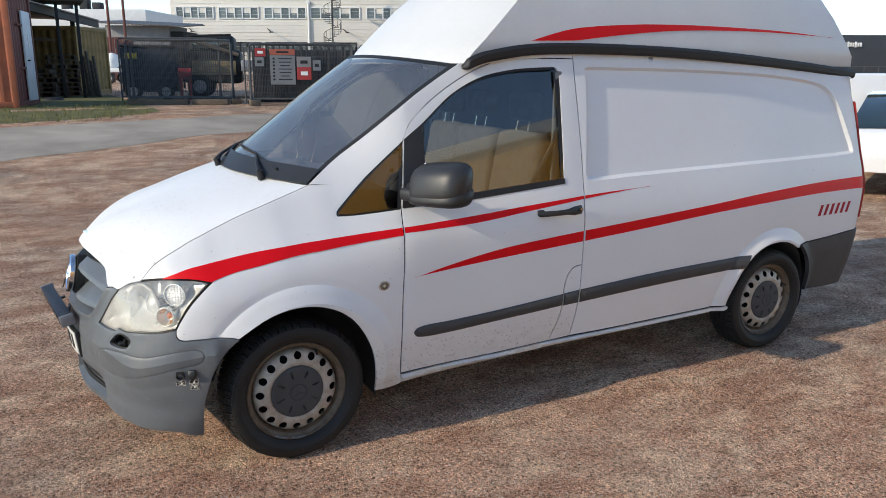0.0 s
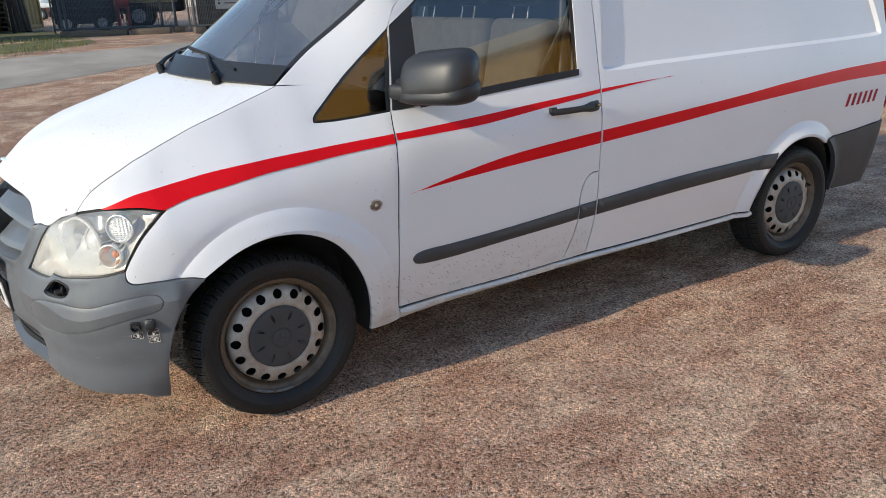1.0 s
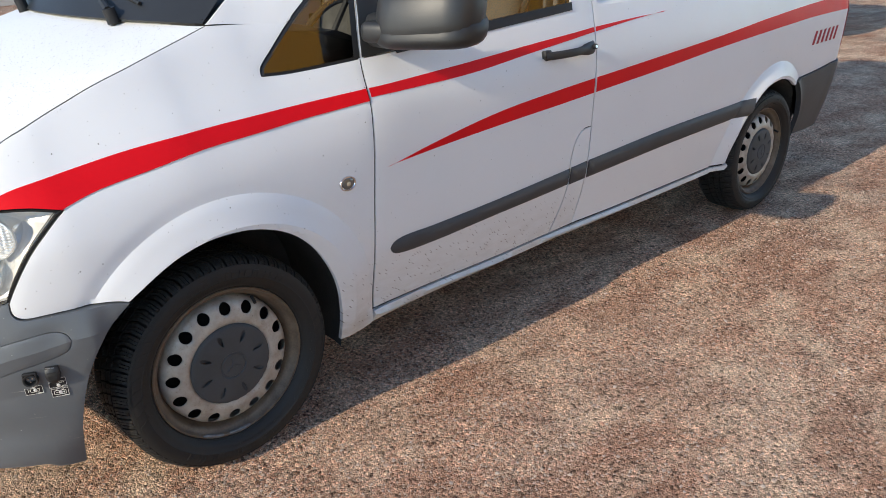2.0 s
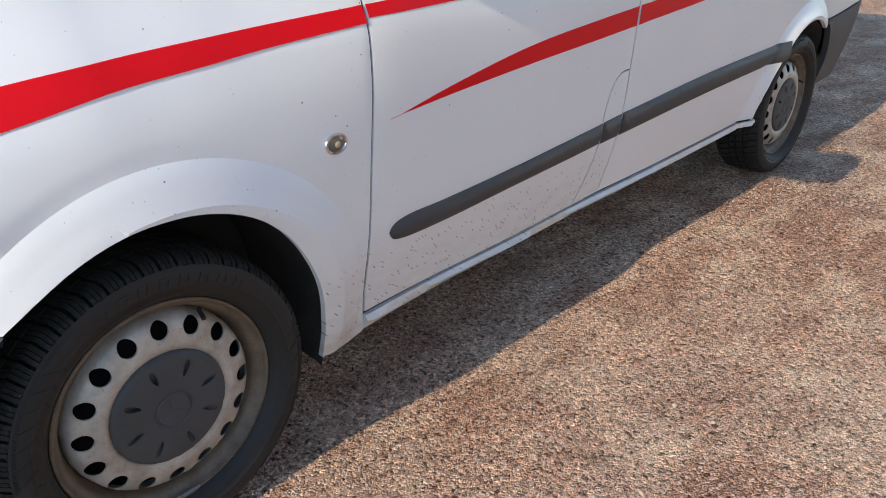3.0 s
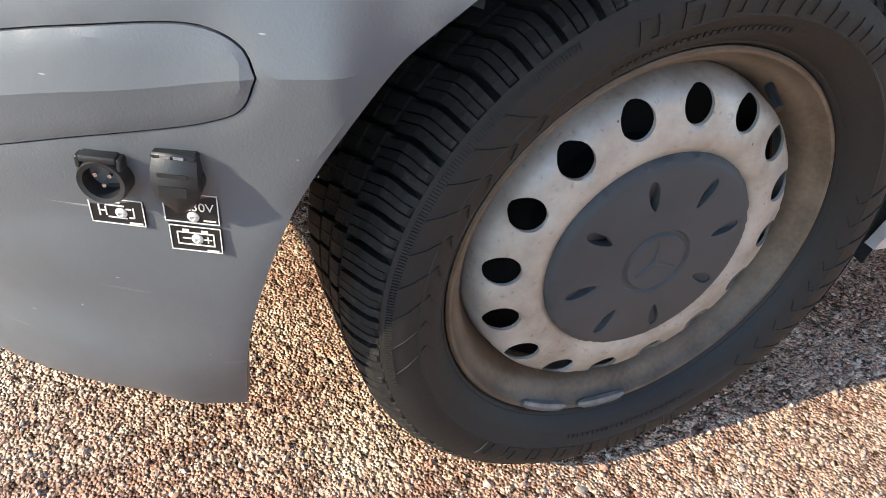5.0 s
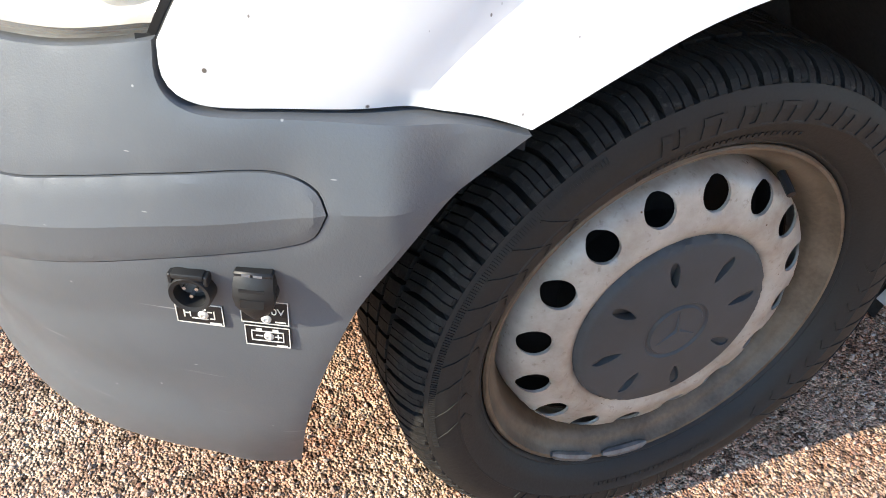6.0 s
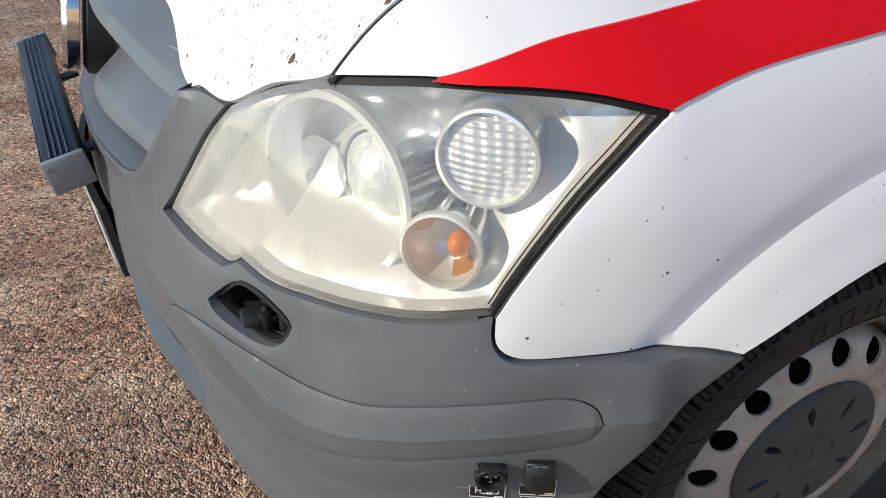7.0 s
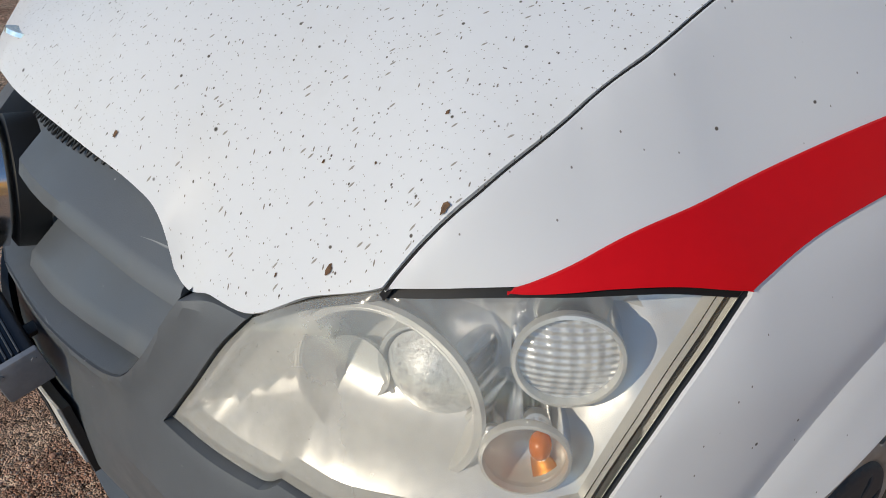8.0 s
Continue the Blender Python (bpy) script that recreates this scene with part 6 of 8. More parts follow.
m = on_bumper(-0.450, 0.476, 0.0015)
tag = flat(van, m, "socket_label", [(0, 0.0145, 0.041, 0.027, 0), (0.001, -0.0135, 0.039, 0.024, -1)], LABEL_BLACK, 0, "two small black labels on mains power and battery", 0.0012)
flat(tag, m, "label_print", [(a, b + 0.0145, c, d, e) for a, b, c, d, e in border(0.0405, 0.0265, 0.0008)] + [(a + 0.001, b - 0.0135, c, d, e) for a, b, c, d, e in border(0.0385, 0.0235, 0.0008) + border(0.028, 0.012, 0.001)]
     + [(-0.006, -0.0135, 0.006, 0.001, 0), (0.010, -0.0135, 0.006, 0.001, 0), (0.010, -0.0135, 0.001, 0.006, 0), (-0.006, -0.006, 0.005, 0.002, 0), (0.008, -0.006, 0.005, 0.002, 0), (-0.016, 0.018, 0.005, 0.0012, 30), (-0.0125, 0.018, 0.005, 0.0012, -35), (0.013, 0.0045, 0.009, 0.0012, 0), (0.013, -0.0235, 0.009, 0.0012, 0)], LABEL_WHITE, 0.001)
text = bpy.data.curves.new("mains_text", "FONT")
text.body, text.size, text.align_x, text.align_y, text.extrude = "230V", 0.0105, "CENTER", "CENTER", 0.0002
ob = new("mains_text", text)
me = bpy.data.meshes.new_from_object(ob)
bpy.data.objects.remove(ob)
me.transform(m @ Matrix.Translation((0.006, 0.0160, 0.0012)))
me.materials.append(LABEL_WHITE)
ob = new("mains_text", me)
ob.parent = tag
rivet(tag, m, 0.001, 0.007)
rivet(tag, m, 0.002, -0.0135)

m = on_bumper(-0.452, 0.520, 0.002)
bm = bmesh.new()
rows = []
for y, w, zz in ((0.020, 0.0150, 0.018), (0.012, 0.0160, 0.0225), (0.0, 0.0165, 0.0235), (-0.010, 0.0150, 0.0225), (-0.018, 0.0100, 0.0195), (-0.024, 0.0035, 0.0165)):
    rows.append([bm.verts.new((x * w, y, zz - 0.004 * abs(x) ** 3)) for x in (-1, -0.6, 0, 0.6, 1)] + [bm.verts.new((w * 0.97, y, 0.006)), bm.verts.new((-w * 0.97, y, 0.006))])
for a, b in zip(rows, rows[1:]):
    for j in range(7):
        bm.faces.new((a[j], a[(j + 1) % 7], b[(j + 1) % 7], b[j]))
bm.faces.new(rows[0][::-1])
bm.faces.new(rows[-1])
rod(bm, (0, 0, -0.008), (0, 0, 0.012), 0.017, 24)
box(bm, (0, 0.021, 0.012), (0.031, 0.005, 0.010), 0.0015, None, 1)
bmesh.ops.transform(bm, matrix=m, verts=bm.verts)
cover = part("socket_cover", bm, PLASTIC_DARK, van, "black hinged rubber socket cover")
flat(cover, m, "embossed_bar", [(0, -0.002, 0.019, 0.008, 0)], RUBBER, 0.0234)
flat(cover, m, "embossed_bar", [(0, 0.010, 0.020, 0.003, 0)], RUBBER, 0.0226)
flat(cover, m, "hinge_pin", [(-0.005, 0.0212, 0.007, 0.002, 0), (0.004, 0.0212, 0.007, 0.002, 0)], STEEL_GREY, 0.0175)

# side indicator, door handle
m = on_bumper(0.443, 0.806, 0.0)
v, f = lathe([(0.030, -0.006), (0.030, 0.002), (0.0285, 0.0045), (0.025, 0.0048), (0.0235, 0.0028), (0.0225, 0.0028)], 36, "z")
ind = link("side_indicator", [m @ Matrix.Diagonal((1, 0.80, 1, 1)) @ Vector(p) for p in v], f, CHROME, van, "small oval side indicator with a metal rim")
v, f = lathe([(0.0001, 0.0075), (0.010, 0.0068), (0.018, 0.005), (0.0228, 0.0025)], 28, "z")
link("indicator_lens", [m @ Matrix.Diagonal((1, 0.80, 1, 1)) @ Vector(p) for p in v], f, surface("indicator_lens", (0.09, 0.09, 0.085), 0.12, vary=0.2, coarse=90, fine=260, coat=1.0), ind)
v, f = lathe([(0.0001, 0.0095), (0.005, 0.0085), (0.009, 0.006)], 16, "z")
link("indicator_bulb", [m @ Vector((a, b, c)) for a, b, c in v], f, surface("indicator_bulb", (0.42, 0.36, 0.25), 0.2, vary=0.2, coat=0.6), ind)

m = on_bumper(1.45, 1.082, 0.0)
bm = bmesh.new()
rows = []
for k in range(15):
    t = k / 14
    x = -0.133 + 0.266 * t
    lift = 0.012 + 0.030 * math.sin(min(max((t - 0.02) / 0.96, 0), 1) * math.pi) ** 0.5
    hgt = 0.013 + 0.009 * step(0.55, 0.8, t) + 0.001
    y = -0.007 + 0.008 * t - 0.004 * math.sin(t * math.pi)
    rows.append([bm.verts.new((x, y + hgt * math.cos(q), lift + 0.009 * math.sin(q))) for q in (i * math.pi / 4 for i in range(8))])
for a, b in zip(rows, rows[1:]):
    for j in range(8):
        bm.faces.new((a[j], a[(j + 1) % 8], b[(j + 1) % 8], b[j]))
bm.faces.new(rows[0])
bm.faces.new(rows[-1][::-1])
for x in (-0.12, 0.105):
    box(bm, (x, 0.0, 0.008), (0.036, 0.030, 0.022), 0.006)
rod(bm, (0.108, 0.001, 0.03), (0.108, 0.001, 0.047), 0.010, 14)
bmesh.ops.transform(bm, matrix=m, verts=bm.verts)
handle = part("door_handle", bm, PLASTIC_DARK, van, "black plastic door handle")
mirrored(handle, van)
bm = bmesh.new()
rod(bm, (0.108, 0.001, 0.046), (0.108, 0.001, 0.0485), 0.006, 12)
bmesh.ops.transform(bm, matrix=m, verts=bm.verts)
part("key_lock", bm, CHROME, handle)

# door mirror
def mirror_shell(n_u=20, n_v=12):
    bm = bmesh.new()
    rows = []
    for i in range(n_v + 1):
        ph = -math.pi / 2 + math.pi * i / n_v
        row = []
        for j in range(n_u):
            th = 2 * math.pi * j / n_u
            cx, cy = math.cos(th), math.sin(th)
            cp, sp = math.cos(ph), math.sin(ph)
            sg = lambda a, p: math.copysign(abs(a) ** p, a)
            x, y, z = 0.085 * sg(cp, 0.5) * sg(cx, 0.62), 0.165 * sg(cp, 0.42) * sg(cy, 0.52), 0.100 * sg(sp, 0.70)
            front = step(0.02, -0.085, x)
            z *= 1 - 0.18 * front
            y *= 1 - 0.12 * front
            x = min(x, 0.055)
            row.append(bm.verts.new((x + 0.018 * (z / 0.1), y, z + 0.012 * (-y / 0.13))))
        rows.append(row)
    for a, b in zip(rows, rows[1:]):
        for j in range(n_u):
            bm.faces.new((a[j], a[(j + 1) % n_u], b[(j + 1) % n_u], b[j]))
    bmesh.ops.remove_doubles(bm, verts=bm.verts, dist=0.0008)
    return bm


mir_at = Matrix.Translation((0.660, -1.090, 1.295)) @ Matrix.Rotation(radians(22), 4, "Z")
bm = mirror_shell()
bmesh.ops.transform(bm, matrix=mir_at, verts=bm.verts)
MIRROR_GREY = surface("mirror_shell_plastic", (0.026, 0.0265, 0.0265), 0.45, vary=0.25, coarse=7, fine=300, relief=0.0003, dark=(0.016, 0.016, 0.0165))
shell = part("door_mirror", bm, MIRROR_GREY, van, "large dusty black door mirror", angle=60)
bm = bmesh.new()
vs = box(bm, (0.057, 0, 0.002), (0.006, 0.28, 0.16), 0.003)
bmesh.ops.transform(bm, matrix=mir_at, verts=bm.verts)
part("mirror_glass", bm, MIRROR, shell)
bm = bmesh.new()
bm.free()
bm = mirror_shell()
bmesh.ops.transform(bm, matrix=Matrix.Translation((0.0, 0.0, -0.052)) @ Matrix.Diagonal((1.03, 1.025, 0.52, 1)), verts=bm.verts)
box(bm, (-0.02, 0.12, -0.055), (0.11, 0.14, 0.06), 0.02, None, 3)
bmesh.ops.transform(bm, matrix=mir_at, verts=bm.verts)
part("mirror_foot", bm, PLASTIC_DARK, shell)
bm = bmesh.new()
box(bm, (0.652, -0.93, 1.235), (0.13, 0.12, 0.10), 0.025, None, 3)
part("mirror_arm", bm, PLASTIC_DARK, shell)
mirrored(shell, van)

# wipers and the black cowl under the windscreen
verts, faces = [], []
n = 24
for i in range(n + 1):
    a = -1 + 2 * i / n
    p = screen(0.0, a * 0.99)
    hp = (np.interp(abs(a), [0, 0.27, 0.54, 0.87, 1], [-0.06, -0.04, 0.03, 0.115, 0.15]), np.interp(abs(a), [0, 1], [1.270, 1.266]))
    q = screen(0.10, a * 0.99)
    verts += [(hp[0] - 0.02, p[1] * 0.985, hp[1] - 0.012), (hp[0] + 0.03, p[1] * 0.985, hp[1] - 0.004), tuple(p + (0, 0, 0.004)), tuple(q + (-0.006, 0, 0.008))]
for i in range(n):
    for j in range(3):
        b = i * 4 + j
        faces.append((b, b + 4, b + 5, b + 1))
link("cowl", verts, faces, PLASTIC_DARK, van, "black plastic cowl below the windscreen")
for a0, a1, b1, arm in ((-0.70, 0.10, 0.115, -0.62), (0.20, 0.90, 0.10, 0.18)):
    bm = bmesh.new()
    pivot = Vector(screen(0.005, arm, 0.012))
    blade0, blade1 = Vector(screen(0.055, a0, 0.014)), Vector(screen(b1 + 0.03, a1, 0.014))
    mid = blade0.lerp(blade1, 0.5) + Vector((-0.008, 0, 0.014))
    rod(bm, pivot + Vector((0, 0, -0.02)), pivot + Vector((-0.01, 0, 0.022)), 0.018, 14)
    tube(bm, [pivot + Vector((-0.01, 0, 0.016)), pivot.lerp(mid, 0.35) + Vector((-0.012, 0, 0.016)), mid], [0.012, 0.009, 0.006], 8)
    wiper = part("wiper", bm, RUBBER, van, "black windscreen wiper")
    bm = bmesh.new()
    tube(bm, [blade0, blade0.lerp(mid, 0.5), mid, mid.lerp(blade1, 0.5), blade1], 0.006, 6)
    tube(bm, [blade0 + Vector((0.004, 0, -0.008)), blade1 + Vector((0.004, 0, -0.008))], 0.004, 6)
    part("wiper_blade", bm, RUBBER, wiper)

# rust spot and stone chips on the bonnet
CHIP = surface("rust_chip", (0.17, 0.09, 0.045), 0.9, vary=0.4, coarse=200, fine=600)
rnd = random.Random(3)


def chip(x, y, r):
    n = 14
    r *= 0.8
    p = hood(np.array([x + r * math.cos(2 * math.pi * k / n) * rnd.uniform(0.55, 1.15) for k in range(n)] + [x]), np.array([y + 0.8 * r * math.sin(2 * math.pi * k / n) * rnd.uniform(0.5, 1.1) for k in range(n)] + [y]), 0.0006)
    p[-1] += (0, 0, 0.0006)
    link("stone_chip", list(p), [(k, (k + 1) % n, n) for k in range(n)], CHIP, van)


for x, y, r in ((-0.545, -0.722, 0.0065), (-0.626, -0.649, 0.005), (-0.50, -0.66, 0.003), (-0.73, -0.34, 0.005), (-0.66, -0.60, 0.0025), (-0.59, -0.58, 0.0025), (-0.56, -0.63, 0.002)):
    chip(x, y, r)

# ---- cab ----
bm = bmesh.new()
rows = []
for x, z in ((0.10, 1.13), (0.16, 1.235), (0.30, 1.262), (0.52, 1.245), (0.66, 1.19), (0.70, 1.08), (0.66, 0.85)):
    rows.append([bm.verts.new((x + 0.06 * (abs(y) / 0.72) ** 2, y, z + 0.02 * math.cos(y * 4))) for y in np.linspace(-0.74, 0.74, 15)])
for a, b in zip(rows, rows[1:]):
    for j in range(14):
        bm.faces.new((a[j], a[j + 1], b[j + 1], b[j]))
part("dashboard", bm, DASH, van, "dark moulded dashboard")
bm = bmesh.new()
box(bm, (0.36, 0.02, 1.30), (0.05, 0.045, 0.05), 0.012)
rod(bm, (0.36, 0.02, 1.25), (0.36, 0.02, 1.29), 0.012, 10)
part("dash_holder", bm, PLASTIC_DARK, van)
bm = bmesh.new()
ring = [Vector((0.78, -0.38, 1.12)) + Matrix.Rotation(radians(-58), 3, "Y") @ Vector((0.19 * math.cos(a), 0.19 * math.sin(a), 0)) for a in np.linspace(0, 2 * math.pi, 29)]
tube(bm, ring, 0.014, 8)
for k in (0, 9, 19):
    rod(bm, ring[k], Vector((0.77, -0.38, 1.11)), 0.012, 6)
part("steering_wheel", bm, RUBBER, van)
for y in (-0.40, 0.08, 0.50):
    bm = bmesh.new()
    box(bm, (1.22, y, 0.80), (0.52, 0.46, 0.16), 0.05, None, 3)
    seat = part("seat", bm, FABRIC, van, "grey cloth seat")
    bm = bmesh.new()
    box(bm, (1.475, y, 1.14), (0.13, 0.46, 0.66), 0.05, None, 3)
    bmesh.ops.rotate(bm, verts=bm.verts, cent=(1.45, y, 0.82), matrix=Matrix.Rotation(radians(11), 3, "Y"))
    part("backrest", bm, FABRIC, seat)
    bm = bmesh.new()
    box(bm, (1.585, y, 1.60), (0.09, 0.27, 0.17), 0.04, None, 3)
    part("headrest", bm, FABRIC, seat)
    for dy in (-0.06, 0.06):
        bm = bmesh.new()
        rod(bm, (1.56, y + dy, 1.44), (1.58, y + dy, 1.54), 0.006, 8)
        part("headrest_post", bm, CHROME, seat)
bm = bmesh.new()
box(bm, (1.72, 0, 1.15), (0.03, 1.50, 1.36), 0.01)
part("bulkhead", bm, CABIN, van)
bm = bmesh.new()
box(bm, (1.42, 0, 1.84), (0.66, 1.26, 0.02), 0.008)
part("headlining", bm, CABIN, van)
bm = bmesh.new()
box(bm, (1.09, 0, 0.62), (1.27, 1.6, 0.06), 0.01)
part("cab_floor", bm, DASH, van)
bm = bmesh.new()
tube(bm, [(1.60, -0.80, 1.62), (1.50, -0.78, 1.40), (1.36, -0.74, 1.12), (1.33, -0.72, 0.9)], 0.012, 6)
part("seat_belt", bm, DASH, van)
bm = bmesh.new()
box(bm, (1.53, -0.775, 1.50), (0.05, 0.02, 0.60), 0.01)
ob = part("pillar_trim", bm, CABIN, van)
mirrored(ob, van)
# ---- the yard beyond: containers, fence panels, shed, works building ----
RUST_RED = surface("container_red", (0.12, 0.034, 0.025), 0.7, vary=0.3, coarse=3, fine=40, dark=(0.10, 0.035, 0.028))
RUST_ORANGE = surface("container_orange", (0.34, 0.09, 0.035), 0.75, vary=0.3, coarse=3, fine=30, dark=(0.24, 0.075, 0.04))
OCHRE = surface("container_ochre", (0.24, 0.15, 0.05), 0.75, vary=0.25, coarse=3, fine=30)
DOOR_GREY = surface("door_grey", (0.52, 0.55, 0.58), 0.5, vary=0.08, coarse=4, fine=60)
TIMBER = surface("grey_timber", (0.17, 0.13, 0.095), 0.9, vary=0.35, coarse=6, fine=60, stretch=(1, 6, 6), random_tint=0.5)
DARK_STEEL = surface("dark_steel", (0.020, 0.021, 0.023), 0.65, 0.3, vary=0.2, coarse=6, fine=60)
FENCE_STEEL = surface("fence_steel", (0.075, 0.08, 0.085), 0.75, 0.2, vary=0.2, coarse=8, fine=60)
FACADE = surface("white_cladding", (0.64, 0.61, 0.55), 0.75, vary=0.04, coarse=0.4, fine=6)
FRAME_WHITE = surface("window_white", (0.72, 0.72, 0.70), 0.5, vary=0.05)
WINDOW_DARK = surface("window_glass", (0.16, 0.19, 0.20), 0.12, vary=0.3, coarse=0.7, fine=8, random_tint=0.5)
BRICK_RED = surface("brick_red", (0.40, 0.15, 0.08), 0.85, vary=0.2, coarse=1, fine=20)
ROOF_SHEET = surface("corrugated_sheet", (0.30, 0.27, 0.24), 0.7, vary=0.2, coarse=2, fine=30)
SHED_GREY = surface("shed_boards", (0.20, 0.20, 0.205), 0.8, vary=0.15, coarse=2, fine=40)
BLUE_DARK = surface("dark_blue_paint", (0.016, 0.021, 0.032), 0.65, vary=0.25, coarse=3, fine=40)
CAR_WHITE = surface("car_white", (0.74, 0.745, 0.75), 0.25, vary=0.03, coarse=1, fine=40, coat=0.6)
CAR_GLASS = surface("car_glass", (0.02, 0.035, 0.035), 0.06, vary=0.2, coat=1.0)
SIGN_DULL = surface("sign_dull_white", (0.17, 0.175, 0.18), 0.5, vary=0.1)
SIGN_RED = surface("sign_red", (0.34, 0.03, 0.03), 0.5, vary=0.1)
SIGN_ORANGE = surface("sign_orange", (0.34, 0.085, 0.05), 0.5, vary=0.1)
ASPHALT = surface("asphalt", (0.40, 0.345, 0.28), 0.97, vary=0.25, coarse=0.9, fine=50, relief=0.003, spec=0.06)


def draped(name, near, far, material, label, category, up=0.0, nx=220):
    """A strip of ground cover between two lines, lying on the ground."""
    a, b = resample(spline(near, 8), 1.0 * (near[-1][0] - near[0][0]) / nx), resample(spline(far, 8), 1.0 * (far[-1][0] - far[0][0]) / nx)
    k = min(len(a), len(b))
    a, b = a[np.linspace(0, len(a) - 1, k).astype(int)], b[np.linspace(0, len(b) - 1, k).astype(int)]
    a = a + np.array([[0, 0.28 * noise.noise(Vector((p[0] * 0.9, 2.0, 0))) + 0.12 * noise.noise(Vector((p[0] * 3.1, 7.0, 0)))] for p in a])
    rows, m = [], 13
    for t in np.linspace(0, 1, m):
        p = a * (1 - t) + b * t
        rows.append(np.stack([p[:, 0], p[:, 1], ground_z(p[:, 0], p[:, 1]) + up + 0.004], axis=1))
    faces = [(i * k + j, i * k + j + 1, (i + 1) * k + j + 1, (i + 1) * k + j) for i in range(m - 1) for j in range(k - 1)]
    return tagged(link(name, np.vstack(rows), faces, material), label, category, kind="structure")


draped("road", [(-60, 6.8), (-20, 7.9), (-6, 8.7), (-1.4, 9.1), (1.3, 10.3), (6, 12.2), (14, 15.0)], [(-60, 11.6), (-20, 11.9), (-6, 12.0), (-1.4, 12.1), (1.5, 12.75), (6, 14.1), (14, 17.0)], ASPHALT, "worn pale asphalt road across the yard", "road")
GRASS_SOIL = surface("grass_soil", (0.13, 0.12, 0.035), 0.95, vary=0.4, coarse=2.5, fine=50, relief=0.006, dark=(0.05, 0.055, 0.018))
draped("verge", [(-40, 12.3), (-6, 12.5), (-1.4, 12.7), (0.6, 13.6), (1.6, 14.3)], [(-40, 24.0), (-6, 24.0), (-1.4, 24.0), (0.6, 24.0), (1.4, 24.0)], GRASS_SOIL, "thin grassy verge in front of the containers", "verge")
rng = np.random.default_rng(8)
verts, faces = [], []
for k in range(2600):
    x = rng.uniform(-9, 1.4)
    y = 12.7 + max(x - 0.0, 0) * 0.9 + rng.random() ** 1.5 * 4.0
    z, h, w, a = float(ground_z(x, y)), rng.uniform(0.03, 0.10), rng.uniform(0.006, 0.014), rng.uniform(0, 6.28)
    at = len(verts)
    verts += [(x - w * math.cos(a), y - w * math.sin(a), z), (x + w * math.cos(a), y + w * math.sin(a), z), (x + rng.normal(0, 0.02), y + rng.normal(0, 0.02), z + h)]
    faces.append((at, at + 1, at + 2))
tagged(link("grass", verts, faces, surface("grass_blade", (0.19, 0.165, 0.04), 0.8, vary=0.4, coarse=1.5, fine=20), smooth=False), "short yellow-green grass", "grass", kind="stuff")


def container(name, place, turn, length, height, end_paint, side_paint, label, door=None):
    """A shipping container: corner posts, rails and corrugated walls; its near corner stands at the place, x along its end and y back along... its side."""
    c = thing(name, label, "container", place, turn)
    w = 2.44

    def wall(n, a, b, material, wave=0.10):
        k = int(math.dist(a, b) / wave) * 4
        vs, fs = [], []
        nx, ny = (b[1] - a[1]) / math.dist(a, b), -(b[0] - a[0]) / math.dist(a, b)
        for i in range(k + 1):
            t = i / k
            o = (0.0, 0.0, -0.03, -0.03)[i % 4]
            vs += [(a[0] + (b[0] - a[0]) * t + nx * o, a[1] + (b[1] - a[1]) * t + ny * o, z) for z in (0.12, height - 0.08)]
        for i in range(k):
            fs.append((i * 2, i * 2 + 2, i * 2 + 3, i * 2 + 1))
        return link(n, vs, fs, material, c, smooth=False)
    wall("end_wall", (0.08, 0.02), (w - 0.08, 0.02), end_paint, 0.28)
    wall("end_wall", (w - 0.08, length - 0.02), (0.08, length - 0.02), end_paint, 0.28)
    wall("side_wall", (0.02, length - 0.08), (0.02, 0.08), side_paint, 0.26)
    wall("side_wall", (w - 0.02, 0.08), (w - 0.02, length - 0.08), end_paint, 0.26)
    for x in (0.05, w - 0.05):
        for y in (0.05, length - 0.05):
            bm = bmesh.new()
            box(bm, (x, y, height / 2), (0.12, 0.12, height), 0.01)
            part("corner_post", bm, side_paint if x < 1 else end_paint, c)
    for z in (0.07, height - 0.06):
        for y in (0.05, length - 0.05):
            bm = bmesh.new()
            box(bm, (w / 2, y, z), (w - 0.2, 0.1, 0.13), 0.01)
            part("end_rail", bm, end_paint, c)
        for x in (0.05, w - 0.05):
            bm = bmesh.new()
            box(bm, (x, length / 2, z), (0.1, length - 0.2, 0.13), 0.01)
            part("side_rail", bm, side_paint if x < 1 else end_paint, c)
    bm = bmesh.new()
    box(bm, (w / 2, length / 2, height - 0.02), (w - 0.1, length - 0.1, 0.03), 0.005)
    part("roof", bm, end_paint, c)
    if door:
        bm = bmesh.new()
        box(bm, (door, -0.02, 1.18), (0.90, 0.05, 2.12), 0.01)
        d = part("door", bm, DOOR_GREY, c, "pale grey steel door")
        bm = bmesh.new()
        box(bm, (door - 0.05, -0.055, 1.55), (0.10, 0.02, 0.30), 0.005)
        part("lock_plate", bm, FRAME_WHITE, d)
        bm = bmesh.new()
        rod(bm, (door - 0.33, -0.05, 1.08), (door - 0.33, -0.09, 1.08), 0.02, 8)
        rod(bm, (door - 0.33, -0.09, 1.08), (door - 0.22, -0.09, 1.08), 0.012, 8)
        part("door_handle", bm, DARK_STEEL, d)
        for z in (0.9, 1.9):
            bm = bmesh.new()
            box(bm, (door - 0.72, -0.02, z), (0.5, 0.03, 0.05), 0.005)
            part("strap", bm, end_paint, c)
    return c


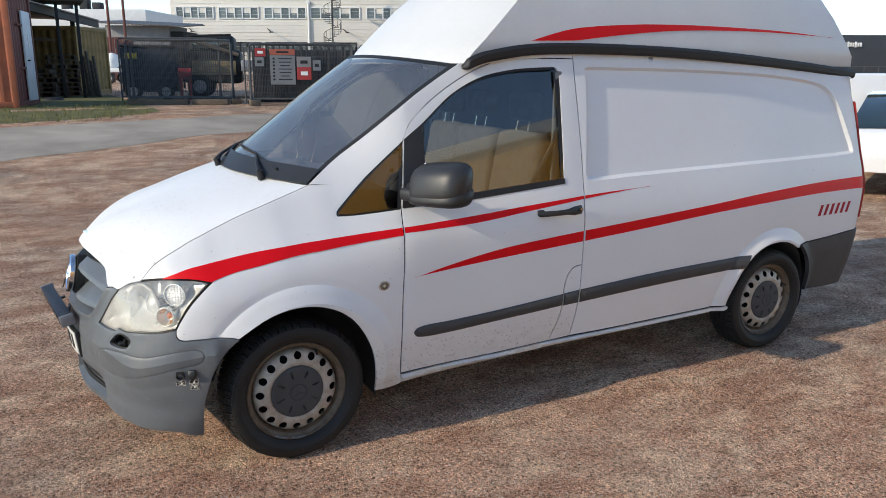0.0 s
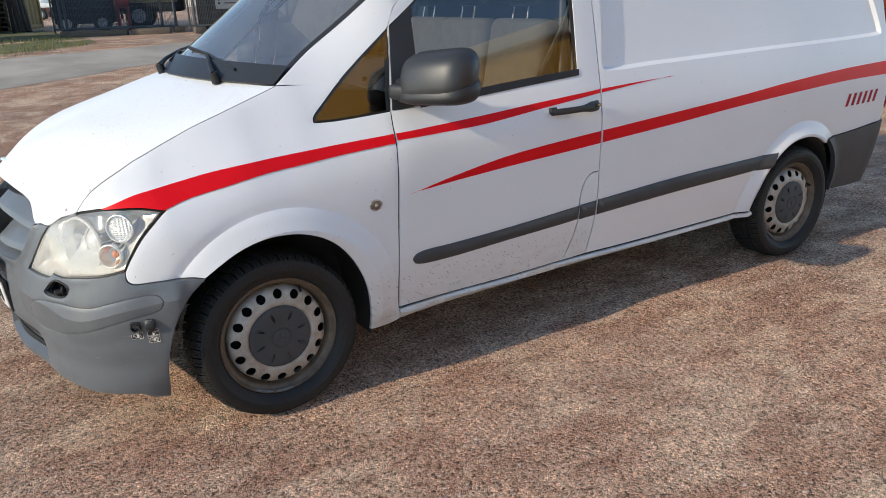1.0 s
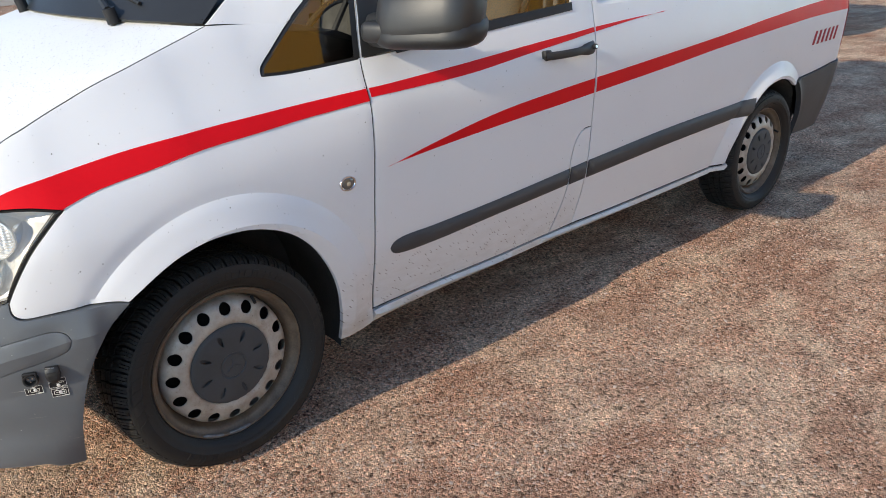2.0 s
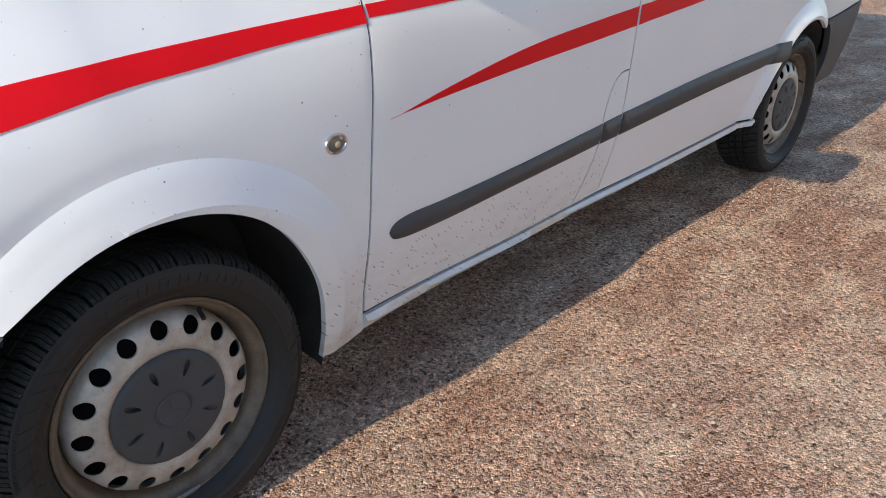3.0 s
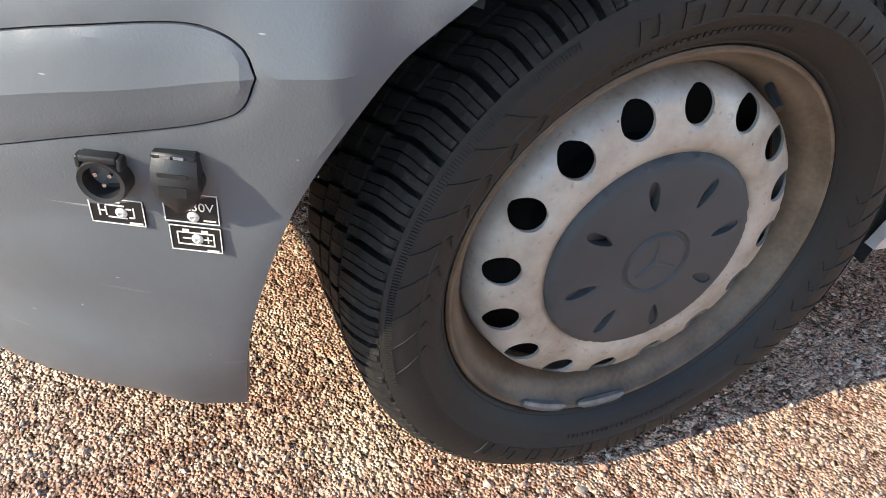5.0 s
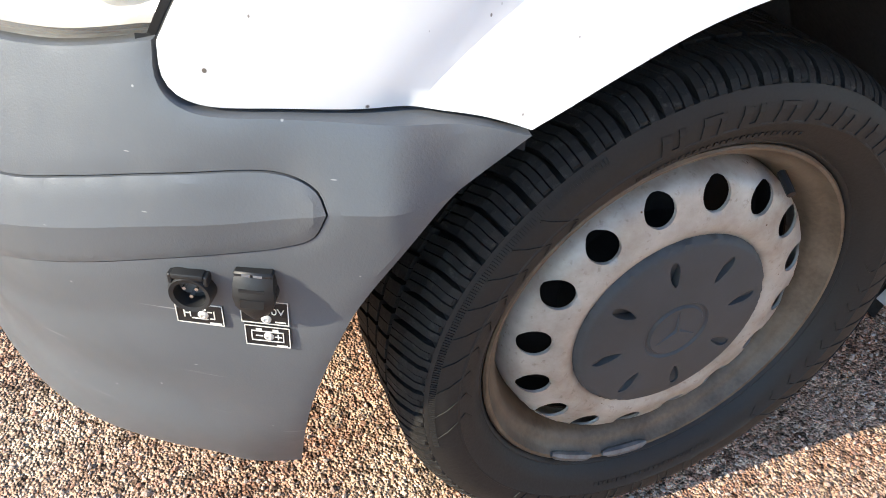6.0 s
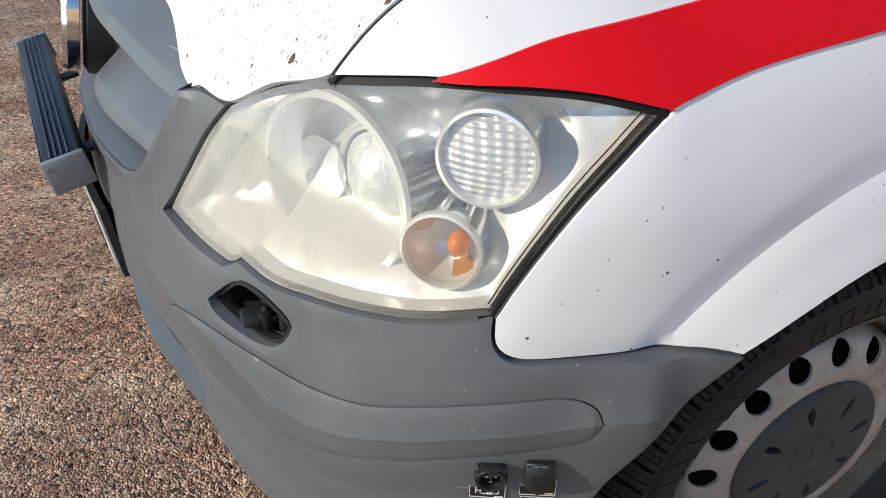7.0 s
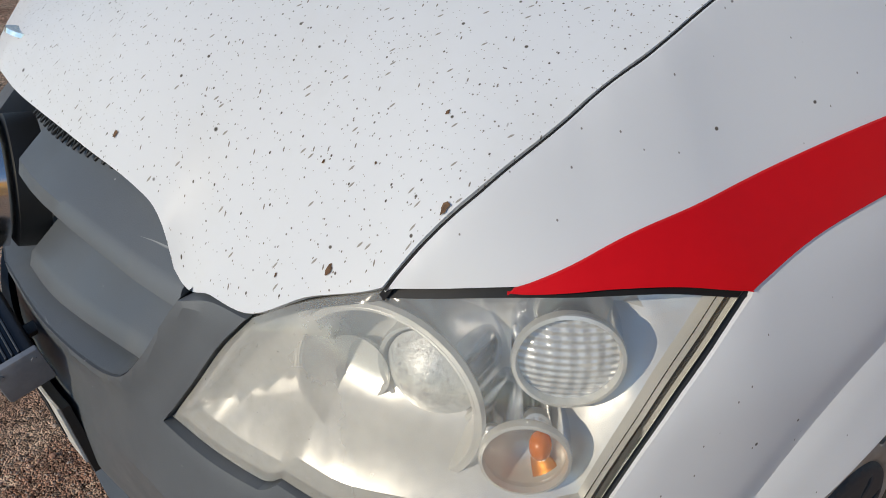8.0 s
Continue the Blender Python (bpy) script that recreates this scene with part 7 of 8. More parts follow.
container("container", (-1.24, 16.2, 0.85), 79.0, 6.06, 2.70, RUST_RED, RUST_ORANGE, "rusty orange-red shipping container with a grey door", 1.62)
container("container", (0.55, 25.0, 0.85), 62.0, 6.06, 2.25, OCHRE, OCHRE, "ochre yellow shipping container with dented ribs")

# lean-to roof between the containers, its back wall, and the timber stored under it
lean = thing("lean_to", "rough timber lean-to roof with an ochre back wall", "shelter", (0, 0, 0))
bm = bmesh.new()
vs = [bm.verts.new(p) for p in ((-1.9, 17.6, 3.34), (-1.9, 17.6, 3.56), (1.42, 28.0, 3.20), (1.42, 28.0, 3.42), (-1.80, 17.55, 3.34), (-1.80, 17.55, 3.56), (1.52, 27.95, 3.20), (1.52, 27.95, 3.42))]
for f in ((0, 1, 3, 2), (4, 6, 7, 5), (1, 5, 7, 3), (0, 2, 6, 4), (0, 4, 5, 1), (2, 3, 7, 6)):
    bm.faces.new([vs[i] for i in f])
part("beam", bm, DARK_STEEL, lean)
bm = bmesh.new()
vs = [bm.verts.new(p) for p in ((-4.5, 18.5, 3.62), (-1.75, 17.5, 3.57), (1.55, 27.9, 3.43), (-1.5, 29.0, 3.5), (-4.5, 18.5, 3.66), (-1.75, 17.5, 3.61), (1.55, 27.9, 3.47), (-1.5, 29.0, 3.54))]
for f in ((0, 1, 2, 3), (7, 6, 5, 4), (0, 4, 5, 1), (1, 5, 6, 2), (2, 6, 7, 3), (3, 7, 4, 0)):
    bm.faces.new([vs[i] for i in f])
part("roof_sheet", bm, ROOF_SHEET, lean)
bm = bmesh.new()
box(bm, (0.52, 25.6, 2.15), (0.14, 0.14, 2.6), 0.01)
part("post", bm, DARK_STEEL, lean)
bm = bmesh.new()
box(bm, (-0.35, 27.3, 1.95), (2.2, 0.06, 2.2), 0.01, Matrix.Rotation(radians(-12), 3, "Z"))
part("back_wall", bm, OCHRE, lean)
bm = bmesh.new()
box(bm, (-0.9, 22.6, 3.82), (3.2, 1.6, 0.34), 0.03)
part("canopy", bm, surface("tarred_roof", (0.035, 0.03, 0.027), 0.9, vary=0.3, coarse=3, fine=40), lean)
for x in (-0.05, 0.5):
    bm = bmesh.new()
    box(bm, (x, 22.2, 2.26), (0.09, 0.09, 2.82), 0.008)
    part("post", bm, DARK_STEEL, lean)
# unseen wall, added only to keep the low sun out of the shelter
bm = bmesh.new()
box(bm, (-2.1, 25.0, 2.1), (0.06, 6.5, 2.5), 0.01)
part("side_wall", bm, TIMBER, lean)
for k in range(4):
    bm = bmesh.new()
    box(bm, (-0.55 + k * 0.02, 25.0 + k * 0.25, 2.62 + 0.04 * k), (0.9, 0.12, 0.035), 0.005, Matrix.Rotation(radians(6 * k - 8), 3, "Z"))
    tagged(part("board", bm, TIMBER, None), "grey timber board stored under the lean-to", "board", "stored boards")


def make_pallet():
    p = thing("pallet", "weathered grey wooden pallet in a stack", "pallet", (0, 0, 0), 0, "stacked pallets")
    for name, spots, size in (("deck_board", [(0, -0.35 + k * 0.175, 0.13) for k in range(5)], (0.9, 0.10, 0.022)), ("bearer", [(k, 0, 0.06) for k in (-0.38, 0.0, 0.38)], (0.09, 0.8, 0.10)), ("base_board", [(0, k, 0.012) for k in (-0.33, 0.33)], (0.9, 0.10, 0.02))):
        for at in spots:
            bm = bmesh.new()
            box(bm, at, size, 0.003, None, 1)
            part(name, bm, TIMBER, p, smooth=False)
    return p


PALLET = []


def pallet(z, turn, x, y):
    if PALLET:
        return copy_thing(PALLET[0], pose(x, y, z, 0, 0, turn))
    PALLET.append(make_pallet())
    PALLET[0].matrix_basis = pose(x, y, z, 0, 0, turn)


rnd = random.Random(11)
for k in range(9):
    pallet(0.86 + 0.142 * k, rnd.uniform(-9, 9) + 10, 0.02 + rnd.uniform(-0.05, 0.05), 23.9 + rnd.uniform(-0.05, 0.05))
for k in range(6):
    pallet(0.86 + 0.142 * k, rnd.uniform(-14, 14) - 12, -0.62 + rnd.uniform(-0.06, 0.06), 23.4 + rnd.uniform(-0.05, 0.05))
for k in range(5):
    bm = bmesh.new()
    rod(bm, (0.62 + 0.09 * k, 23.3 - 0.1 * k, 0.85), (0.55 + 0.10 * k, 23.9, 1.95 + 0.15 * (k % 3)), 0.05, 7)
    tagged(part("leaning_post", bm, TIMBER, None), "dark timber post leaning on the container", "post", "leaning posts")
bm = bmesh.new()
bmesh.ops.create_icosphere(bm, subdivisions=2, radius=0.2)
for v in bm.verts:
    v.co.x, v.co.z = v.co.x * 1.5, abs(v.co.z) * 0.5 + 0.02 * noise.noise(v.co * 9)
ob = part("bundle", bm, BLUE_DARK, None)
ob.matrix_basis = pose(-0.42, 20.4, 0.85)
tagged(ob, "crumpled dark plastic bundle on the grass", "bundle")


# mesh fence panels on concrete blocks
def fence_panel(a, b, h, label, fill=True, n=46):
    ax, ay, bx, by = *a, *b
    ln, turn = math.hypot(bx - ax, by - ay), math.degrees(math.atan2(by - ay, bx - ax))
    f = thing("fence_panel", label, "fence", (ax, ay, float(lie(ax, ay))), turn, "fence panels")
    bm = bmesh.new()
    tube(bm, [(0.02, 0, 0.05), (0.02, 0, h - 0.08), (0.06, 0, h - 0.02), (0.12, 0, h), (ln - 0.12, 0, h), (ln - 0.06, 0, h - 0.02), (ln - 0.02, 0, h - 0.08), (ln - 0.02, 0, 0.05)], 0.022, 8)
    rod(bm, (0, 0, 0.16), (ln, 0, 0.16), 0.02, 8)
    part("frame", bm, FENCE_STEEL, f)
    bm = bmesh.new()
    for k in range(1, n):
        x = k * ln / n
        vs = bmesh.ops.create_cube(bm, size=1.0)["verts"]
        bmesh.ops.scale(bm, verts=vs, vec=(0.007, 0.007, h - 0.16))
        bmesh.ops.translate(bm, verts=vs, vec=(x, 0, h / 2 + 0.08))
    for k in range(1, 9):
        z = 0.16 + k * (h - 0.16) / 9
        vs = bmesh.ops.create_cube(bm, size=1.0)["verts"]
        bmesh.ops.scale(bm, verts=vs, vec=(ln, 0.006, 0.006))
        bmesh.ops.translate(bm, verts=vs, vec=(ln / 2, 0.006, z))
    tagged(part("mesh", bm, FENCE_STEEL, f, smooth=False), kind="stuff")
    return f


g1 = fence_panel((1.26, 17.4), (3.72, 16.35), 1.62, "galvanised mesh fence panel leaning against another")
fence_panel((1.40, 17.62), (3.80, 16.58), 1.60, "galvanised mesh fence panel, the second of a stack")
fence_panel((1.16, 18.1), (3.60, 17.2), 1.68, "galvanised mesh fence panel, the hindmost of a stack")
fence_panel((3.96, 15.62), (6.50, 14.98), 1.50, "mesh fence panel stacked behind the signs", n=70)
fence_panel((3.90, 15.86), (6.44, 15.22), 1.54, "mesh fence panel stacked against the others", n=70)
g2 = fence_panel((3.92, 15.4), (6.45, 14.75), 1.52, "galvanised mesh fence panel hung with warning signs", n=60)
fence_panel((6.6, 14.75), (9.3, 14.3), 1.52, "galvanised mesh fence panel")
fence_panel((9.4, 14.3), (12.1, 13.9), 1.52, "galvanised mesh fence panel")
skip = thing("waste_skip", "dark steel waste skip behind the fence", "skip", (4.5, 17.3, 0.85), -14)
bm = bmesh.new()
box(bm, (2.3, 0.9, 0.70), (4.6, 1.7, 1.45), 0.03)
part("body", bm, DARK_STEEL, skip)
for k in range(12):
    bm = bmesh.new()
    box(bm, (0.2 + 0.38 * k, 0.02, 0.78), (0.07, 0.06, 1.45), 0.006, None, 1)
    part("rib", bm, DARK_STEEL, skip)
# signs on the panel: plain shapes in their colours, lines of writing as bars
for x, z, w, h, mat, kind_of in ((0.29, 1.33, 0.26, 0.20, SIGN_RED, "red"), (0.26, 1.10, 0.22, 0.22, SIGN_DULL, "white"), (0.83, 1.34, 0.62, 0.14, SIGN_ORANGE, "orange"), (0.83, 0.90, 0.62, 0.72, SIGN_DULL, "white"), (1.36, 1.10, 0.36, 0.26, surface("sign_grey", (0.20, 0.19, 0.19), 0.5), "grey"), (1.36, 0.82, 0.36, 0.32, SIGN_RED, "red"), (1.68, 1.02, 0.20, 0.26, SIGN_DULL, "white")):
    bm = bmesh.new()
    box(bm, (x, -0.035, z - 0.02), (w, 0.012, h), 0.004, None, 1)
    s = part("sign", bm, mat, g2, kind_of + " notice board")
    if h > 0.5:
        for k in range(7):
            bm = bmesh.new()
            box(bm, (x + 0.06, -0.044, z + 0.26 - k * 0.085), (0.34 - 0.05 * (k % 3), 0.004, 0.022))
            part("text_bar", bm, DARK_STEEL, s, smooth=False)
            bm = bmesh.new()
            rod(bm, (x - 0.22, -0.041, z + 0.26 - k * 0.085), (x - 0.22, -0.046, z + 0.26 - k * 0.085), 0.028, 12)
            part("symbol", bm, DARK_STEEL, s)
    else:
        bm = bmesh.new()
        box(bm, (x, -0.044, z - 0.02), (w * 0.5, 0.004, h * 0.3))
        part("text_bar", bm, DARK_STEEL if mat is not SIGN_RED else FRAME_WHITE, s, smooth=False)
for x, y, ln, turn in ((1.9, 16.75, 1.5, -23), (3.1, 16.25, 0.9, -23), (4.0, 15.3, 0.25, 0), (3.78, 16.4, 0.25, 0)):
    bm = bmesh.new()
    box(bm, (0, 0, 0.07), (ln, 0.22, 0.14), 0.015)
    ob = part("footing", bm, TIMBER, None)
    ob.matrix_basis = pose(x, y, float(lie(x, y)), 0, 0, turn)
    tagged(ob, "brown timber beam weighing down the fence foot", "footing", "footings")


# flatbed truck and plant behind the fence
def wheel_at(parent, x, y, r=0.36, w=0.22):
    v, f = lathe([(r * 0.55, -w / 2), (r * 0.9, -w / 2), (r, -w * 0.3), (r, w * 0.3), (r * 0.9, w / 2), (r * 0.55, w / 2)], 24)
    ob = link("wheel", v, f, RUBBER, parent)
    ob.location = (x, y, r)
    v, f = lathe([(0.001, -w * 0.42), (r * 0.2, -w * 0.46), (r * 0.4, -w * 0.38), (r * 0.58, -w * 0.45)], 20)
    link("rim", v, f, STEEL_GREY, ob)
    return ob


truck = thing("flatbed_truck", "dark flatbed truck with a grey load bed behind the fence", "truck", (3.4, 21.4, 0.85), -16)
bm = bmesh.new()
box(bm, (0.9, 0, 0.95), (1.7, 1.7, 1.0), 0.10, None, 3)
part("cab", bm, DARK_STEEL, truck)
bm = bmesh.new()
box(bm, (0.9, 0.05, 1.62), (1.35, 1.5, 0.55), 0.14, None, 3)
part("cab_roof", bm, DARK_STEEL, truck)
bm = bmesh.new()
box(bm, (0.9, -0.71, 1.62), (1.1, 0.03, 0.36), 0.01)
part("window", bm, CAR_GLASS, truck)
bm = bmesh.new()
box(bm, (0.95, -0.87, 0.92), (1.3, 0.03, 0.42), 0.01)
part("side_board", bm, surface("tailboard", (0.30, 0.22, 0.12), 0.8, vary=0.4, coarse=4, fine=30), truck)
bm = bmesh.new()
box(bm, (2.6, 0, 0.98), (1.7, 1.9, 0.34), 0.03)
part("load_bed", bm, STEEL_GREY, truck)
bm = bmesh.new()
tube(bm, [(0.05, -0.9, 0.3), (0.05, -0.9, 1.35), (0.25, -0.9, 1.85), (1.5, -0.9, 1.9)], 0.035, 8)
part("roll_bar", bm, DARK_STEEL, truck)
bm = bmesh.new()
rod(bm, (0.3, -1.0, 1.75), (1.7, -1.0, 1.30), 0.06, 8)
part("pole", bm, TIMBER, truck)
for x in (0.5, 2.7):
    for y in (-0.8, 0.8):
        wheel_at(truck, x, y)
machine = thing("site_cabin", "dark blue steel site machine behind the fence", "machine", (1.55, 20.6, 0.85), -16)
bm = bmesh.new()
box(bm, (0.75, 0, 0.85), (1.5, 1.2, 1.25), 0.05)
part("body", bm, BLUE_DARK, machine)
bm = bmesh.new()
box(bm, (0.75, 0, 1.52), (1.6, 1.3, 0.06), 0.02)
part("lid", bm, DARK_STEEL, machine)
bm = bmesh.new()
box(bm, (0.3, -0.61, 1.25), (0.35, 0.02, 0.16), 0.004)
part("sticker", bm, surface("yellow_sticker", (0.5, 0.36, 0.03), 0.5), machine)
for x in (0.3, 1.2):
    wheel_at(machine, x, -0.55, 0.24, 0.16)
ob = thing("pressure_pump", "small red pump on a frame behind the fence", "pump", (2.9, 19.6, 0.85), 0)
bm = bmesh.new()
rod(bm, (0, 0, 0.75), (0.35, 0, 0.75), 0.16, 14)
part("tank", bm, SIGN_RED, ob)
for x in (0.05, 0.3):
    bm = bmesh.new()
    box(bm, (x, 0, 0.3), (0.04, 0.3, 0.6), 0.006)
    part("leg", bm, SIGN_RED, ob)

# trailer with a white sack
tr = thing("trailer", "silver twin-axle trailer with a white bulk sack", "trailer", (2.3, 43.6, 0.85), -28)
bm = bmesh.new()
box(bm, (1.1, 0, 0.72), (2.6, 1.5, 0.22), 0.03)
part("bed", bm, FRAME_WHITE, tr)
for x in (0.45, 1.15):
    wheel_at(tr, x, -0.85, 0.29, 0.2)
    wheel_at(tr, x, 0.85, 0.29, 0.2)
bm = bmesh.new()
bmesh.ops.create_icosphere(bm, subdivisions=3, radius=0.42)
for v in bm.verts:
    v.co.z = v.co.z * (1.15 if v.co.z > 0 else 0.9)
    v.co += v.co.normalized() * 0.06 * noise.noise(v.co * 5)
ob = part("bulk_sack", bm, FRAME_WHITE, None)
ob.matrix_basis = pose(3.25, 43.2, 2.02)
tagged(ob, "white woven bulk sack on the trailer", "sack")
bm = bmesh.new()
rod(bm, (0.0, -0.6, 0.8), (0.75, -0.6, 1.25), 0.02, 6)
part("strut", bm, STEEL_GREY, tr)

# corrugated red fence, dark shed, poles
fence = thing("plank_fence", "dark red vertical plank fence", "fence", (1.2, 53.0, 0.85), -14)
for k in range(26):
    bm = bmesh.new()
    box(bm, (k * 0.17, 0.02 * (k % 2), 1.4), (0.15, 0.03, 2.8 + 0.02 * (k % 3)), 0.005, None, 1)
    part("plank", bm, RUST_RED, fence)
shed = thing("shed", "dark grey shed under a corrugated roof", "shed", (4.2, 57.6, 0.85), -28)
bm = bmesh.new()
box(bm, (2.3, 2.0, 1.9), (4.6, 4.0, 3.8), 0.02)
part("wall", bm, SHED_GREY, shed)
# solid black block that paints the shaded inside of an open bay
bm = bmesh.new()
box(bm, (5.1, 1.8, 1.7), (0.9, 3.4, 3.4), 0.02)
part("open_bay", bm, BLACK, shed)
verts, faces = [], []
n = 84
for i in range(n + 1):
    x = -0.4 + i * 6.3 / n
    z = 0.06 * math.sin(i * math.pi / 2.0) - 0.006 * i * 0.5
    verts += [(x, -0.9, 3.98 + z), (x, 4.4, 4.35 + z), (x, -0.9, 3.95 + z), (x, 4.4, 4.32 + z)]
for i in range(n):
    a = i * 4
    faces += [(a, a + 4, a + 5, a + 1), (a + 2, a + 3, a + 7, a + 6), (a, a + 2, a + 6, a + 4)]
link("roof", verts, faces, ROOF_SHEET, shed)
for x, y in ((3.50, 46.6), (4.35, 46.4)):
    bm = bmesh.new()
    rod(bm, (x, y, 0.85), (x, y, 8.5), 0.09, 10, 0.07)
    tagged(part("pole", bm, RUST_RED, None), "tall thin rust-red pole", "pole", "tall poles")

# works building with window bands, downpipe and spiral stair
works = thing("works_building", "long white works building with bands of windows", "building", (14.2, 92.15, 0.0), math.degrees(math.atan2(-12.2, 23.1)))
FACADE_H = 12.5
bm = bmesh.new()
box(bm, (22, 6.15, FACADE_H / 2), (44, 12, FACADE_H), 0.02)
part("wall", bm, FACADE, works)
for k in range(30):
    bm = bmesh.new()
    box(bm, (22, 0.13, 0.9 + k * 0.4), (44, 0.05, 0.015))
    part("cladding_joint", bm, FRAME_WHITE, works, smooth=False)
bm = bmesh.new()
box(bm, (22, 6, FACADE_H + 0.15), (44.6, 12.6, 0.3), 0.03)
part("roof_edge", bm, FRAME_WHITE, works)


def window_band(x0, x1, z0, z1, panes, lower=False):
    bm = bmesh.new()
    for x in np.linspace(x0, x1, panes + 1):
        box(bm, (x, 0.10, (z0 + z1) / 2), (0.14, 0.14, z1 - z0), 0.01, None, 1)
    for z in (z0, z1):
        box(bm, ((x0 + x1) / 2, 0.10, z), (x1 - x0 + 0.14, 0.14, 0.12), 0.01, None, 1)
    w = part("window", bm, FRAME_WHITE if not lower else DARK_STEEL, works)
    step_x = (x1 - x0) / panes
    for k in range(panes):
        bm = bmesh.new()
        box(bm, (x0 + (k + 0.5) * step_x, 0.135, (z0 + z1) / 2), (step_x - 0.12, 0.03, z1 - z0 - 0.1))
        part("pane", bm, WINDOW_DARK, w, smooth=False)
        if not lower and k % 2:
            bm = bmesh.new()
            box(bm, (x0 + (k + 0.5) * step_x, 0.118, z1 - 0.35), (step_x - 0.16, 0.01, 0.6))
            part("blind", bm, FACADE, w, smooth=False)


for x0, x1, n in ((0.65, 4.95, 5), (5.6, 10.2, 5), (10.9, 15.75, 5), (16.3, 22.0, 5), (22.8, 27.5, 5), (28.2, 33.0, 5)):
    window_band(x0, x1, 7.25, 8.5, n)
    window_band(x0, x1, 10.6, 11.85, n)
for x0, x1, n in ((5.5, 10.3, 6), (10.9, 15.7, 6), (16.5, 21.5, 6)):
    window_band(x0, x1, 3.55, 4.55, n, True)
bm = bmesh.new()
rod(bm, (16.05, 0.0, 0.3), (16.05, 0.0, 9.0), 0.13, 10)
box(bm, (16.05, 0.0, 9.05), (0.4, 0.3, 0.3), 0.03)
part("downpipe", bm, FRAME_WHITE, works)
for x in (2.1, 11.2, 20.0):
    bm = bmesh.new()
    rod(bm, (x, 0.1, 6.1), (x + 0.6, -0.9, 5.7), 0.05, 8)
    box(bm, (x + 0.65, -1.0, 5.68), (0.45, 0.2, 0.1), 0.03)
    part("wall_lamp", bm, DARK_STEEL, works)
stair = thing("spiral_stair", "grey steel spiral fire stair on the works building", "stair", (29.7, 80.3, 0.0), 0)
bm = bmesh.new()
rod(bm, (0, 0, 0), (0, 0, 12), 0.09, 10)
part("newel", bm, FENCE_STEEL, stair)
for k in range(54):
    a = k * radians(27)
    z = 0.3 + k * 0.21
    bm = bmesh.new()
    p = [Vector((0.08 * math.cos(a), 0.08 * math.sin(a), z)), Vector((1.0 * math.cos(a - 0.2), 1.0 * math.sin(a - 0.2), z)), Vector((1.0 * math.cos(a + 0.25), 1.0 * math.sin(a + 0.25), z))]
    vs = [bm.verts.new(q) for q in p] + [bm.verts.new(q + Vector((0, 0, -0.05))) for q in p]
    for f in ((0, 1, 2), (5, 4, 3), (0, 3, 4, 1), (1, 4, 5, 2), (2, 5, 3, 0)):
        bm.faces.new([vs[i] for i in f])
    part("tread", bm, FENCE_STEEL, stair, smooth=False)
    bm = bmesh.new()
    rod(bm, (1.0 * math.cos(a), 1.0 * math.sin(a), z), (1.0 * math.cos(a), 1.0 * math.sin(a), z + 1.0), 0.02, 6)
    part("baluster", bm, FENCE_STEEL, stair)
bm = bmesh.new()
tube(bm, [(math.cos(k * radians(13.5)), math.sin(k * radians(13.5)), 1.3 + k * 0.105) for k in range(108)], 0.03, 6)
part("handrail", bm, FENCE_STEEL, stair)

# low brick block far behind the containers
low = thing("brick_building", "low red-brick building with a white upper band", "building", (-14.0, 84.5, 0.0), -28)
for name, z, h, mat in (("wall", 2.6, 5.2, BRICK_RED), ("upper_band", 6.0, 1.6, FRAME_WHITE)):
    bm = bmesh.new()
    box(bm, (13, 5, z), (26, 10 + (0.2 if z > 5 else 0), h), 0.02)
    part(name, bm, mat, low)
for k in range(16):
    bm = bmesh.new()
    box(bm, (1.4 + k * 1.55, -0.02, 5.0), (1.25, 0.08, 0.95), 0.01)
    w = part("window", bm, WINDOW_DARK, low)
    bm = bmesh.new()
    box(bm, (2.17 + k * 1.55, -0.04, 5.0), (0.22, 0.10, 1.0), 0.01)
    part("mullion", bm, FRAME_WHITE, low)
for x, h in ((17.5, 0.9), (19.2, 1.3), (20.4, 0.8)):
    bm = bmesh.new()
    box(bm, (x, 3, 6.8 + h / 2), (0.8, 0.8, h), 0.03)
    part("roof_vent", bm, DARK_STEEL, low)

# black hall and parked vehicles on the other side of the van
hall = thing("dark_hall", "black-clad sales hall with a plain lettered sign", "building", (55.6, 36.6, 0.0), -28)
bm = bmesh.new()
box(bm, (15, 6.2, 2.25), (30, 12, 4.5), 0.02)
part("wall", bm, surface("black_cladding", (0.03, 0.032, 0.037), 0.5, vary=0.15, coarse=0.5, fine=8), hall)
for k in range(9):
    bm = bmesh.new()
    box(bm, (0.75 + 0.2 * k, 0.1, 3.75), (0.13, 0.12, 0.30 + 0.14 * ((k * 5) % 3 == 0)), 0.01)
    part("sign_bar", bm, FRAME_WHITE, hall)
bm = bmesh.new()
for z in (1.55, 2.05):
    rod(bm, (-1, -3, z), (12, -3, z), 0.03, 6)
for k in range(12):
    rod(bm, (-1 + k * 1.1, -3, 0), (-1 + k * 1.1, -3, 2.1), 0.03, 6)
part("railing", bm, FENCE_STEEL, hall)
bm = bmesh.new()
rod(bm, (60.5, 33.0, 0), (61.2, 33.0, 13), 0.12, 10, 0.08)
tagged(part("street_lamp", bm, FENCE_STEEL, None), "tall grey lamp mast", "lamp mast")


